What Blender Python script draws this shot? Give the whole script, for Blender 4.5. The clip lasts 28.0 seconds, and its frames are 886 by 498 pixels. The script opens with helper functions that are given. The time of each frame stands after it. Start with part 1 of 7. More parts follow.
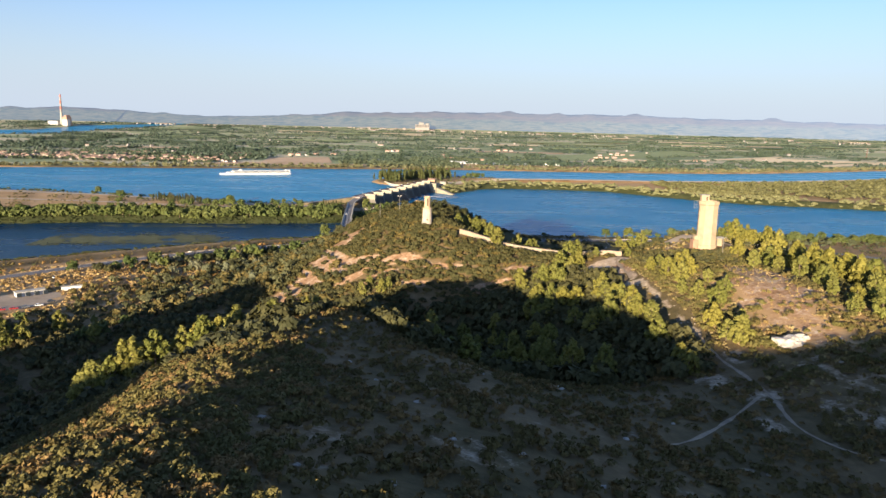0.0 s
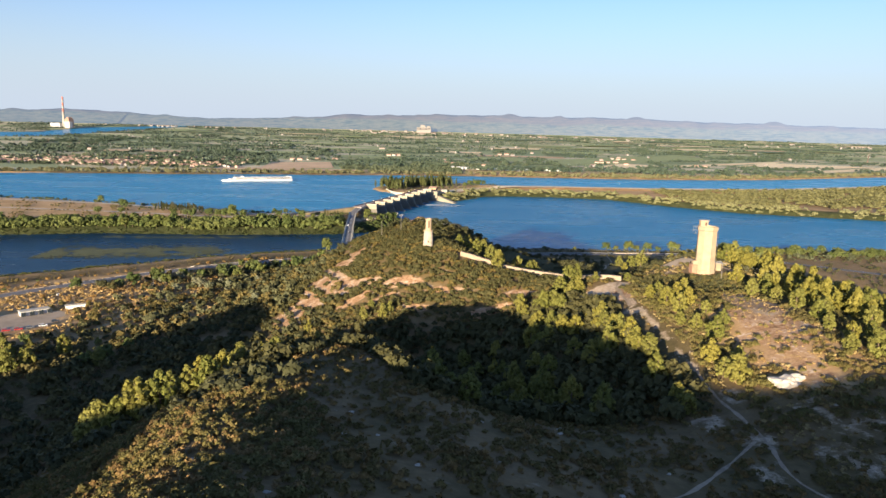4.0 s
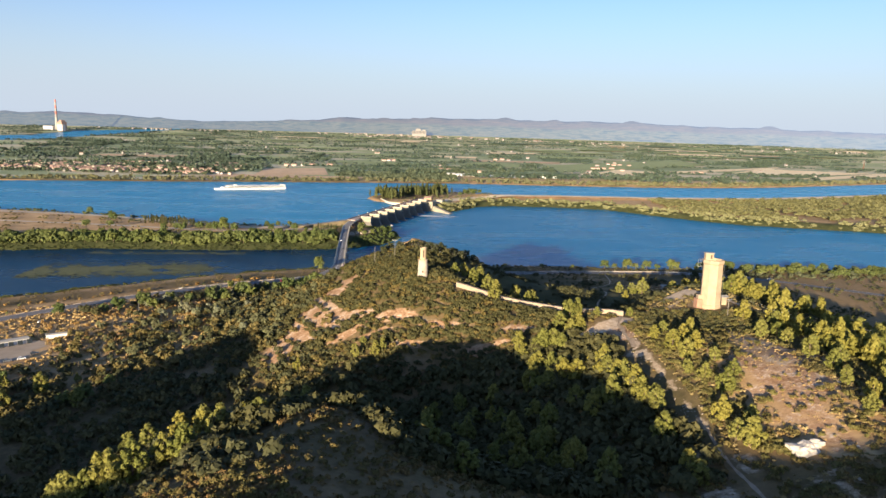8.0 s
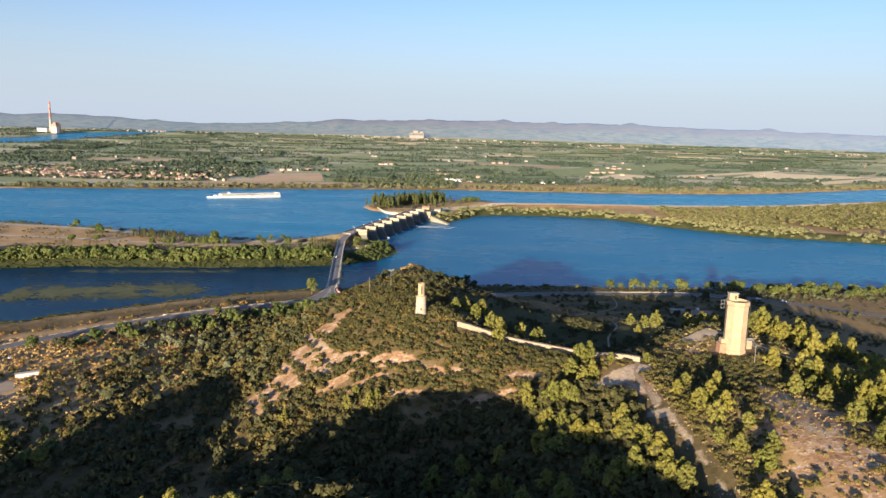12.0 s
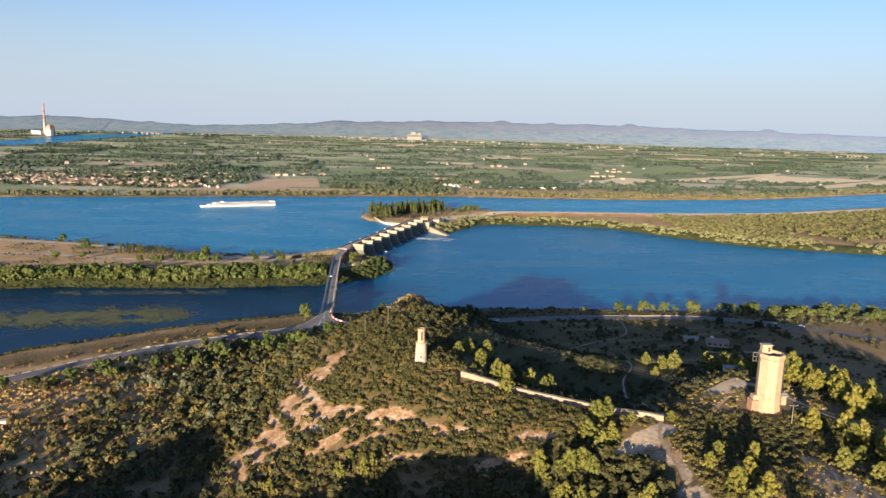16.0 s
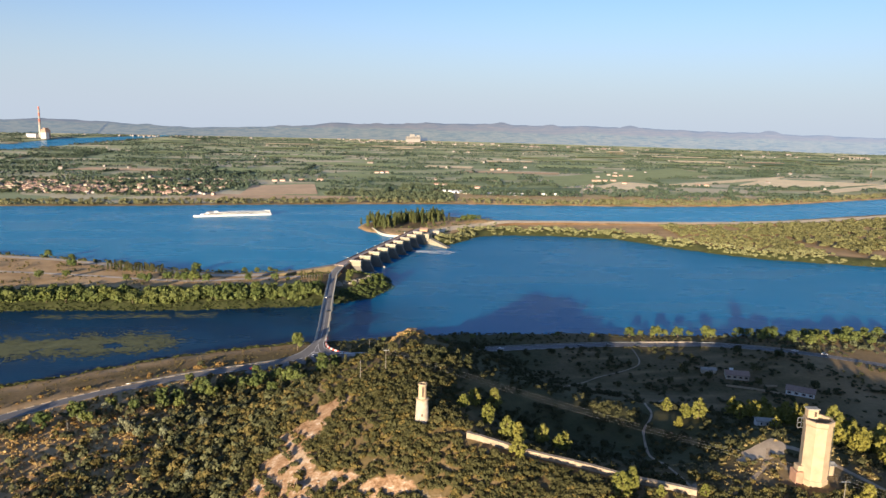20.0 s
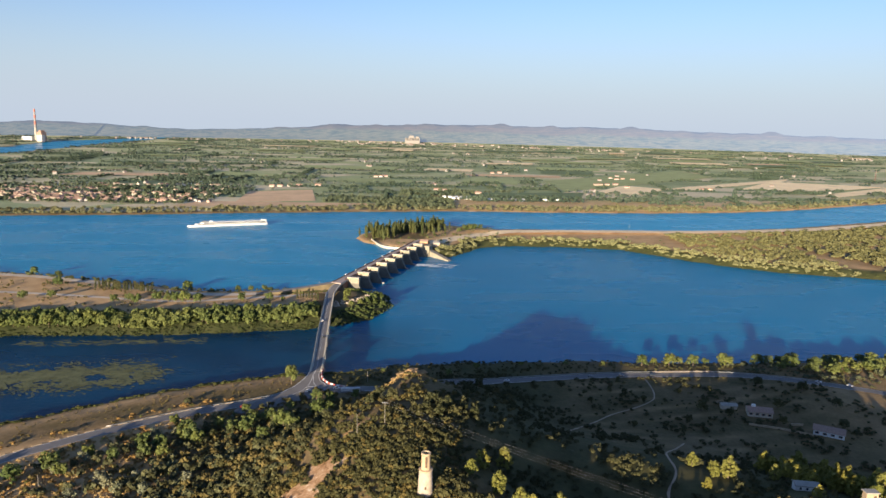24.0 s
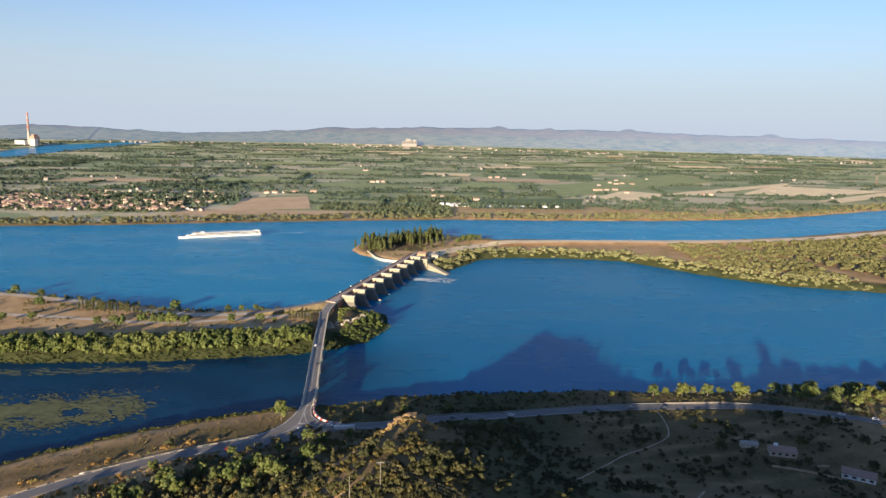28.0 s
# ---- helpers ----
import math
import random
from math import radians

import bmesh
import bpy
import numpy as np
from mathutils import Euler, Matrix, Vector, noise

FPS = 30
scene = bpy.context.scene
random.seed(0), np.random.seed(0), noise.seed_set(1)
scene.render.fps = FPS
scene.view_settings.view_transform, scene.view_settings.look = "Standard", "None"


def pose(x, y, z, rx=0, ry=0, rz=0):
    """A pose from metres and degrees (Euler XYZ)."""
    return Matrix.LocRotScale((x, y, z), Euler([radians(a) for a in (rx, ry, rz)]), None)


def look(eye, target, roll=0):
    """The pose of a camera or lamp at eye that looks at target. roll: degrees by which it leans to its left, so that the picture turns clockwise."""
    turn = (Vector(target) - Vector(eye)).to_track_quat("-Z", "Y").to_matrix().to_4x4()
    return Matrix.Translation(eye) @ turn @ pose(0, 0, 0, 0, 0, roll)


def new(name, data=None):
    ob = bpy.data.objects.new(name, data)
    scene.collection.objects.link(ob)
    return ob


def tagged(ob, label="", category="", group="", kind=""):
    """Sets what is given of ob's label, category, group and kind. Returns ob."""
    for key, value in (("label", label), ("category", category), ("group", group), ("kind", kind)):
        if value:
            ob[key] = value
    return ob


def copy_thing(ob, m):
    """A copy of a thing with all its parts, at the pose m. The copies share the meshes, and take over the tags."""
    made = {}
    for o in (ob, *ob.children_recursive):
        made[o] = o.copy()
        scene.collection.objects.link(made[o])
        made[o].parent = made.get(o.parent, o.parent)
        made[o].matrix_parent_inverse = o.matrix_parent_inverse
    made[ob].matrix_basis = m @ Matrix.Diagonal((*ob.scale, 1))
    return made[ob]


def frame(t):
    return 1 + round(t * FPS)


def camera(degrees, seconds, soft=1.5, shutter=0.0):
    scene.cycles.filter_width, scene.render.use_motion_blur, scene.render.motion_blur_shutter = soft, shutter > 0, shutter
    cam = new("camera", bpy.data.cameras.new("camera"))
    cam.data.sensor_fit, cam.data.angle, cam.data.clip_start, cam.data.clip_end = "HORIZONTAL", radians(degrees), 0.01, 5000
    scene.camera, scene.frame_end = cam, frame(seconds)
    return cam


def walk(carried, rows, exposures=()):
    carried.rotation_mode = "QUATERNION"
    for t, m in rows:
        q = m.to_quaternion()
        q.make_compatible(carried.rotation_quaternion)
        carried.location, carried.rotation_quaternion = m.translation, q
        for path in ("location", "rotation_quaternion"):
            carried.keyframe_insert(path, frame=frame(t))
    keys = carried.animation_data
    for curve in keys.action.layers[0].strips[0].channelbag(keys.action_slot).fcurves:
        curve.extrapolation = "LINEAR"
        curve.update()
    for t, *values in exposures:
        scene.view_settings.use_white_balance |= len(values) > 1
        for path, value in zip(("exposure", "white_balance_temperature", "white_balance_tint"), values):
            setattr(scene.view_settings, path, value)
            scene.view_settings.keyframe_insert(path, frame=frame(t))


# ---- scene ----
cam = camera(64.1, 28.0)
PATH = [
    (0, (0.927, 1.666, 112.54), (0.964, 3.635, 112.191), 1.4),
    (0.5, (0.909, 1.617, 113.931), (0.944, 3.587, 113.584), 1.4),
    (1, (0.909, 1.357, 115.449), (0.943, 3.327, 115.103), 1.4),
    (1.5, (0.913, 1.238, 116.909), (0.947, 3.207, 116.563), 1.4),
    (2, (0.911, 1.04, 118.396), (0.946, 3.01, 118.05), 1.5),
    (2.5, (0.931, 0.86, 119.966), (0.964, 2.829, 119.62), 1.5),
    (3, (0.845, 0.8, 121.442), (0.878, 2.769, 121.095), 1.5),
    (3.5, (0.768, 0.672, 122.904), (0.801, 2.642, 122.557), 1.5),
    (5.5, (0.376, 3.113, 129.601), (0.414, 5.083, 129.256), 1.8),
    (6, (0.474, 5.23, 130.871), (0.513, 7.2, 130.527), 1.7),
    (6.5, (0.686, 7.893, 132.296), (0.725, 9.863, 131.951), 1.7),
    (7, (0.727, 10.802, 134.015), (0.768, 12.772, 133.67), 1.6),
    (7.5, (0.66, 13.948, 135.644), (0.704, 15.918, 135.3), 1.7),
    (8, (0.599, 17.325, 137.237), (0.646, 19.295, 136.895), 1.7),
    (8.5, (0.48, 20.919, 138.644), (0.528, 22.89, 138.305), 1.8),
    (9, (0.458, 24.602, 140.146), (0.508, 26.573, 139.807), 1.8),
    (9.5, (0.333, 28.321, 141.673), (0.382, 30.291, 141.333), 1.8),
    (10, (0.234, 32.169, 143.274), (0.285, 34.139, 142.933), 1.8),
    (10.5, (0.051, 36.106, 145.005), (0.103, 38.076, 144.663), 1.7),
    (11, (-0.026, 40.038, 146.741), (0.026, 42.007, 146.399), 1.7),
    (11.5, (-0.314, 44.149, 148.25), (-0.26, 46.119, 147.908), 1.7),
    (12, (-0.311, 48.487, 149.733), (-0.257, 50.457, 149.391), 1.7),
    (12.5, (-0.337, 52.773, 151.205), (-0.281, 54.742, 150.863), 1.7),
    (14.5, (-1.592, 67.765, 159.218), (-1.531, 69.735, 158.874), 1.7),
    (15, (-1.647, 72.31, 160.606), (-1.586, 74.28, 160.263), 1.7),
    (15.5, (-1.673, 77.048, 162.094), (-1.613, 79.018, 161.75), 1.6),
    (16, (-1.752, 81.597, 163.53), (-1.692, 83.566, 163.186), 1.6),
    (16.5, (-1.938, 86.069, 165.042), (-1.876, 88.038, 164.698), 1.6),
    (17, (-2.139, 90.59, 166.649), (-2.076, 92.56, 166.305), 1.6),
    (17.5, (-2.176, 94.901, 168.217), (-2.113, 96.871, 167.873), 1.5),
    (18, (-2.286, 99.391, 169.757), (-2.223, 101.361, 169.414), 1.5),
    (18.5, (-2.358, 103.852, 171.301), (-2.295, 105.821, 170.958), 1.5),
    (19, (-2.623, 108.197, 172.9), (-2.559, 110.166, 172.557), 1.5),
    (19.5, (-2.765, 112.523, 174.584), (-2.702, 114.493, 174.24), 1.5),
    (20, (-2.926, 116.898, 176.208), (-2.863, 118.868, 175.864), 1.5),
    (20.5, (-3.046, 121.373, 177.689), (-2.983, 123.342, 177.346), 1.5),
    (21, (-3.155, 126.039, 178.991), (-3.092, 128.009, 178.648), 1.5),
    (21.5, (-3.432, 130.768, 180.344), (-3.367, 132.737, 180.002), 1.5),
    (23.5, (-4.365, 146.455, 188.555), (-4.301, 148.424, 188.209), 1.4),
    (24, (-4.595, 150.867, 189.953), (-4.53, 152.835, 189.607), 1.4),
    (24.5, (-5.008, 155.284, 191.412), (-4.942, 157.252, 191.067), 1.4),
    (25, (-5.316, 159.349, 192.862), (-5.247, 161.318, 192.517), 1.4),
    (25.5, (-5.345, 163.295, 194.374), (-5.275, 165.264, 194.029), 1.4),
    (26, (-5.336, 167.306, 195.893), (-5.264, 169.275, 195.549), 1.4),
    (26.5, (-5.422, 171.386, 197.407), (-5.351, 173.354, 197.062), 1.4),
    (27, (-5.567, 175.436, 198.874), (-5.494, 177.405, 198.53), 1.4),
    (27.5, (-5.704, 179.768, 200.179), (-5.63, 181.736, 199.835), 1.4),
    (28, (-5.607, 184.552, 201.146), (-5.534, 186.521, 200.803), 1.3),
]
walk(cam, [(t, look(eye, target, roll)) for t, eye, target, roll in PATH],
     exposures=[(0.0, 1.42, 6500, 10), (10.0, 1.34, 6500, 10), (18.0, 1.25, 6500, 10), (28.0, 1.25, 6500, 10)])

# ---- light ----
SUN_AZ, SUN_EL = 201.4, 8.6          # degrees clockwise from +y, degrees above the horizon
world = bpy.data.worlds.new("sky")
scene.world = world
world.use_nodes = True
wn, wl = world.node_tree.nodes, world.node_tree.links
sky = wn.new("ShaderNodeTexSky")
sky.sky_type, sky.sun_disc = "NISHITA", False
sky.sun_elevation, sky.sun_rotation = radians(SUN_EL), radians(SUN_AZ)
sky.altitude, sky.air_density, sky.dust_density, sky.ozone_density = 100, 1.0, 0.5, 2.0
wn["Background"].inputs[1].default_value = 0.088
haze = wn.new("ShaderNodeHueSaturation")          # a light haze pales the clear sky
haze.inputs["Saturation"].default_value = 0.92
wl.new(sky.outputs[0], haze.inputs["Color"])
cool = wn.new("ShaderNodeMix")
cool.data_type, cool.blend_type = "RGBA", "MULTIPLY"
cool.inputs[0].default_value = 1.0
cool.inputs[7].default_value = (0.66, 0.76, 1.04, 1)
wl.new(haze.outputs[0], cool.inputs[6])
veil = wn.new("ShaderNodeMix")                    # pale haze low over the horizon
veil.data_type = "RGBA"
veil.inputs[7].default_value = (2.70, 3.12, 3.75, 1)
way = wn.new("ShaderNodeTexCoord")
axes = wn.new("ShaderNodeSeparateXYZ")
low = wn.new("ShaderNodeValToRGB")
low.color_ramp.interpolation = "EASE"
low.color_ramp.elements[0].position, low.color_ramp.elements[0].color = 0.0, (0.92, 0.92, 0.92, 1)
low.color_ramp.elements[1].position, low.color_ramp.elements[1].color = 0.20, (0, 0, 0, 1)
wl.new(way.outputs["Generated"], axes.inputs[0])
wl.new(axes.outputs[2], low.inputs[0])
wl.new(low.outputs[0], veil.inputs[0])
wl.new(cool.outputs[2], veil.inputs[6])
wl.new(veil.outputs[2], wn["Background"].inputs[0])
sun = new("sun", bpy.data.lights.new("sun", "SUN"))
sun.data.energy, sun.data.angle, sun.data.color = 5.0, radians(0.53), (1.0, 0.81, 0.57)
sun.matrix_world = look(
    (900 * math.sin(radians(SUN_AZ)), 900 * math.cos(radians(SUN_AZ)), 900 * math.tan(radians(SUN_EL))), (0, 0, 0))

# ---- materials ----


class Mat:
    """A short hand for node materials."""

    def __init__(self, name, rough=0.8, metal=0.0, spec=0.3):
        self.m = bpy.data.materials.new(name)
        self.m.use_nodes = True
        self.n, self.l = self.m.node_tree.nodes, self.m.node_tree.links
        self.b = self.n["Principled BSDF"]
        self.b.inputs["Roughness"].default_value = rough
        self.b.inputs["Metallic"].default_value = metal
        self.b.inputs["Specular IOR Level"].default_value = spec

    def add(self, kind, **kw):
        nd = self.n.new("ShaderNode" + kind)
        for k, v in kw.items():
            nd.inputs[k].default_value = v
        return nd

    def coord(self, what="Object"):
        return self.n.new("ShaderNodeTexCoord").outputs[what]

    def noise(self, scale, detail=4.0, vec=None, rough=0.6):
        nd = self.add("TexNoise", Scale=scale, Detail=detail, Roughness=rough)
        self.l.new(vec if vec is not None else self.coord(), nd.inputs["Vector"])
        return nd.outputs["Fac"]

    def ramp(self, fac, *stops):
        nd = self.n.new("ShaderNodeValToRGB")
        el = nd.color_ramp.elements
        while len(el) < len(stops):
            el.new(0.5)
        for e, (p, c) in zip(el, stops):
            e.position, e.color = p, (*c, 1) if len(c) == 3 else c
        self.l.new(fac, nd.inputs[0])
        return nd.outputs[0]

    def mix(self, fac, a, b, mode="MIX"):
        nd = self.n.new("ShaderNodeMix")
        nd.data_type, nd.blend_type = "RGBA", mode
        for key, v in ((0, fac), (6, a), (7, b)):
            if isinstance(v, (int, float)):
                nd.inputs[key].default_value = v
            elif isinstance(v, tuple):
                nd.inputs[key].default_value = (*v, 1)
            else:
                self.l.new(v, nd.inputs[key])
        return nd.outputs[2]

    def maths(self, op, a, b=0.5, clamp=False):
        nd = self.n.new("ShaderNodeMath")
        nd.operation, nd.use_clamp = op, clamp
        for i, v in enumerate((a, b)):
            if isinstance(v, (int, float)):
                nd.inputs[i].default_value = v
            else:
                self.l.new(v, nd.inputs[i])
        return nd.outputs[0]

    def colour(self, c):
        if isinstance(c, tuple):
            self.b.inputs["Base Color"].default_value = (*c, 1)
        else:
            self.l.new(c, self.b.inputs["Base Color"])
        return self

    def bump(self, fac, strength=0.3, dist=0.1):
        nd = self.add("Bump", Strength=strength, Distance=dist)
        self.l.new(fac, nd.inputs["Height"])
        self.l.new(nd.outputs[0], self.b.inputs["Normal"])
        return self

    def island(self):
        return self.n.new("ShaderNodeNewGeometry").outputs["Random Per Island"]

    def object_random(self):
        return self.n.new("ShaderNodeObjectInfo").outputs["Random"]

    def attr(self, name, out="Color"):
        nd = self.n.new("ShaderNodeAttribute")
        nd.attribute_name = name
        return nd.outputs[out]


def plain(name, c, rough=0.7, metal=0.0, vary=0.12, scale=0.6, relief=0.1, grain=6.0):
    """A surface of one colour with stains and grain at two scales."""
    m = Mat(name, rough, metal)
    lo = tuple(v * (1 - 2.2 * vary) for v in c)
    hi = tuple(min(1, v * (1 + vary)) for v in c)
    big = m.noise(scale, 5)
    col = m.ramp(big, (0.3, lo), (0.55, c), (0.75, hi))
    fine = m.noise(grain, 3)
    col = m.mix(0.25, col, m.ramp(fine, (0.35, lo), (0.65, hi)))
    tint = m.ramp(m.object_random(), (0, (0.88, 0.88, 0.88)), (1, (1.0, 1.0, 1.0)))
    m.colour(m.mix(1.0, col, tint, "MULTIPLY"))
    m.bump(fine, relief, 0.05)
    return m.m


def foliage(name, dark, mid, light, patch=0.05):
    m = Mat(name, 0.75, 0, 0.15)
    soft = [tuple(0.45 * a + 0.55 * b for a, b in zip(c, mid)) for c in (dark, light)]
    leaf = m.ramp(m.island(), (0.0, soft[0]), (0.5, mid), (1.0, soft[1]))
    where = m.noise(patch, 3, m.n.new("ShaderNodeNewGeometry").outputs["Position"])
    col = m.mix(m.ramp(where, (0.35, (0, 0, 0)), (0.65, (1, 1, 1))), leaf, m.mix(0.4, leaf, light))
    tint = m.ramp(m.object_random(), (0, (0.74, 0.80, 0.70)), (0.5, (1, 1, 1)), (1, (1.16, 1.06, 0.85)))
    m.colour(m.mix(1.0, col, tint, "MULTIPLY"))
    m.b.inputs["Sheen Weight"].default_value = 0.0
    return m.m


PINE = foliage("pine_needles", (0.066, 0.074, 0.020), (0.145, 0.148, 0.036), (0.235, 0.218, 0.060))
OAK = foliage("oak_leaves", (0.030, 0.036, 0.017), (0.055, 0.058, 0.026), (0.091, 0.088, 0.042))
GARRIGUE = foliage("garrigue_leaves", (0.052, 0.048, 0.019), (0.102, 0.088, 0.034), (0.17, 0.138, 0.058), 0.03)
# garrigue colours brightened so the flank's bushes look sunlit
FLANK = foliage("garrigue_lit_copy", (0.070, 0.062, 0.022), (0.135, 0.115, 0.040), (0.22, 0.18, 0.070), 0.03)
DRYBUSH = foliage("dry_scrub", (0.11, 0.068, 0.026), (0.205, 0.130, 0.050), (0.30, 0.205, 0.085), 0.03)
FLOODLEAF = foliage("pale_willow_leaves", (0.115, 0.125, 0.058), (0.180, 0.190, 0.092), (0.255, 0.25, 0.135), 0.012)
FLOODWOOD = foliage("flood_wood_leaves", (0.092, 0.094, 0.042), (0.150, 0.144, 0.064), (0.215, 0.198, 0.094), 0.012)
STRAWGRASS = foliage("straw_grass", (0.20, 0.14, 0.06), (0.34, 0.245, 0.115), (0.47, 0.36, 0.19), 0.03)
WILLOW = foliage("willow_leaves", (0.042, 0.066, 0.022), (0.080, 0.106, 0.034), (0.146, 0.158, 0.054), 0.02)
POPLAR = foliage("poplar_leaves", (0.036, 0.048, 0.018), (0.066, 0.080, 0.030), (0.105, 0.114, 0.046), 0.02)
BANKSCRUB = foliage("olive_bank_scrub", (0.066, 0.076, 0.042), (0.118, 0.126, 0.070), (0.18, 0.178, 0.105), 0.02)
SLOPEWOOD = foliage("grey_green_leaves", (0.044, 0.054, 0.028), (0.082, 0.092, 0.050), (0.135, 0.14, 0.082), 0.03)
# leaf colours shifted to blue to imitate distance haze
FARWOOD = foliage("hazy_far_leaves", (0.030, 0.050, 0.040), (0.058, 0.084, 0.064), (0.105, 0.130, 0.092), 0.004)
BARK = plain("bark", (0.16, 0.12, 0.085), 0.9)
CONCRETE = plain("pale_concrete", (0.62, 0.56, 0.45), 0.85, scale=0.25)
GREYCON = plain("grey_concrete", (0.40, 0.38, 0.34), 0.85, scale=0.2)
DARKCON = plain("stained_concrete", (0.24, 0.22, 0.19), 0.85, scale=0.2)
WHITE = plain("white_paint", (0.72, 0.72, 0.70), 0.5, vary=0.04)
ROOFTILE = plain("clay_tiles", (0.35, 0.235, 0.185), 0.85, scale=0.8, grain=3)
RENDERED = plain("rendered_wall", (0.52, 0.45, 0.36), 0.85, vary=0.08)
ASPHALT = plain("worn_asphalt", (0.20, 0.19, 0.185), 0.85, scale=0.08, grain=2.0)
TRACK = plain("pale_track", (0.60, 0.51, 0.40), 0.95, scale=0.1)
STEEL = plain("galvanised_steel", (0.42, 0.43, 0.44), 0.45, 0.7)
DARKSTEEL = plain("dark_steel", (0.07, 0.075, 0.08), 0.5, 0.5)
GLASS = plain("dark_glass", (0.03, 0.04, 0.05), 0.15, vary=0.05, relief=0.0)
LIMESTONE = plain("limestone", (0.52, 0.48, 0.42), 0.95, scale=0.3, relief=0.5, grain=2)


def water_material():
    m = Mat("river_water", 0.12, 0, 0.09)
    m.b.inputs["IOR"].default_value = 1.33
    pos = m.attr("true_place", "Vector")
    stretch = m.n.new("ShaderNodeMapping")
    stretch.inputs["Scale"].default_value = (1.0, 2.2, 1.0)
    m.l.new(pos, stretch.inputs[0])
    w = stretch.outputs[0]
    far = m.noise(0.003, 3, w)
    deep = m.ramp(far, (0.3, (0.0, 0.128, 0.272)), (0.7, (0.0, 0.152, 0.315)))
    # paler far water: sky reflected at low angles, put into the base colour
    deep = m.mix(m.attr("sky_tint", "Fac"), deep, (0.0, 0.262, 0.470))
    # murky side channel; past the bridge the dark also paints in shadow
    m.colour(m.mix(m.attr("murky_shade", "Fac"), deep, m.ramp(m.noise(0.012, 5, w), (0.35, (0.001, 0.024, 0.064)), (0.65, (0.003, 0.042, 0.096)))))
    ripple = m.maths("ADD", m.noise(0.5, 2, w), m.maths("MULTIPLY", m.noise(0.12, 2, w), 1.2))
    m.bump(ripple, 0.2, 1.0)
    m.l.new(m.ramp(m.noise(0.006, 3, w), (0.35, (0.24,) * 3), (0.7, (0.34,) * 3)), m.b.inputs["Roughness"])
    return m.m


def ground_material():
    m = Mat("ground_cover", 0.95, 0, 0.15)
    pos = m.attr("true_place", "Vector")
    # garrigue: red-brown soil, dry grass, pale stones
    soil = m.ramp(m.noise(0.035, 6, pos), (0.30, (0.065, 0.055, 0.026)), (0.45, (0.13, 0.095, 0.045)),
                  (0.58, (0.235, 0.155, 0.085)), (0.75, (0.31, 0.23, 0.145)))
    grass = m.ramp(m.noise(0.4, 5, pos), (0.35, (0.085, 0.070, 0.030)), (0.65, (0.21, 0.155, 0.072)))
    wild = m.mix(0.5, soil, grass)
    stone = m.ramp(m.noise(0.11, 7, pos, 0.7), (0.62, (0, 0, 0)), (0.68, (1, 1, 1)))
    wild = m.mix(m.maths("MULTIPLY", stone, m.maths("MULTIPLY", m.attr("stony", "Fac"), 0.45)), wild, (0.42, 0.36, 0.28))
    # farmland: long strips of crops
    mp = m.n.new("ShaderNodeMapping")
    mp.inputs["Rotation"].default_value = (0, 0, 0.35)
    mp.inputs["Scale"].default_value = (0.0042, 0.0075, 0)
    m.l.new(pos, mp.inputs[0])
    cell = m.add("TexVoronoi", Scale=1.0, Randomness=0.8)
    cell.distance = "CHEBYCHEV"
    m.l.new(mp.outputs[0], cell.inputs["Vector"])
    sep = m.n.new("ShaderNodeSeparateColor")
    m.l.new(cell.outputs["Color"], sep.inputs[0])
    crop = m.ramp(sep.outputs[0], (0.0, (0.21, 0.275, 0.15)), (0.22, (0.37, 0.42, 0.215)), (0.40, (0.50, 0.51, 0.285)),
                  (0.58, (0.24, 0.315, 0.17)), (0.74, (0.60, 0.54, 0.35)), (0.9, (0.78, 0.66, 0.47)))
    crop = m.mix(0.35, crop, m.ramp(m.noise(0.02, 6, pos), (0.3, (0.13, 0.18, 0.09)), (0.7, (0.38, 0.38, 0.21))))
    col = m.mix(m.attr("farm", "Fac"), wild, crop)
    col = m.mix(m.attr("sand", "Fac"), col, m.ramp(m.noise(0.05, 6, pos), (0.3, (0.43, 0.265, 0.125)), (0.7, (0.68, 0.46, 0.245))))
    rubble = m.maths("ADD", m.maths("MULTIPLY", m.noise(0.16, 8, pos, 0.75), 0.55), m.maths("MULTIPLY", m.noise(0.9, 6, pos, 0.75), 0.45))
    clay = m.ramp(rubble, (0.38, (0.15, 0.09, 0.045)), (0.46, (0.34, 0.20, 0.11)), (0.53, (0.46, 0.30, 0.18)), (0.60, (0.66, 0.56, 0.45)))
    worn = m.ramp(m.maths("ADD", m.attr("earth", "Fac"), m.maths("MULTIPLY", m.noise(0.22, 6, pos, 0.7), 0.9)), (0.78, (0, 0, 0)), (0.98, (1, 1, 1)))
    col = m.mix(worn, col, clay)
    broken = m.ramp(m.maths("MULTIPLY", m.maths("ADD", m.attr("scree", "Fac"), m.maths("MULTIPLY", m.noise(0.3, 7, pos, 0.75), 1.1)), 0.5), (0.5, (0, 0, 0)), (0.6, (1, 1, 1)))
    col = m.mix(broken, col, m.ramp(m.noise(0.7, 6, pos, 0.7), (0.3, (0.36, 0.255, 0.165)), (0.5, (0.52, 0.40, 0.275)), (0.66, (0.64, 0.53, 0.40))))
    # dark green growth, also used to darken the shaded valley floor
    col = m.mix(m.attr("lush_shade", "Fac"), col, m.ramp(m.noise(0.09, 6, pos), (0.3, (0.030, 0.040, 0.016)), (0.7, (0.080, 0.084, 0.034))))
    m.colour(col)
    m.bump(m.noise(0.9, 5, pos), 0.6, 0.4)
    return m.m


WATER, GROUND = water_material(), ground_material()

# ---- mesh helpers ----


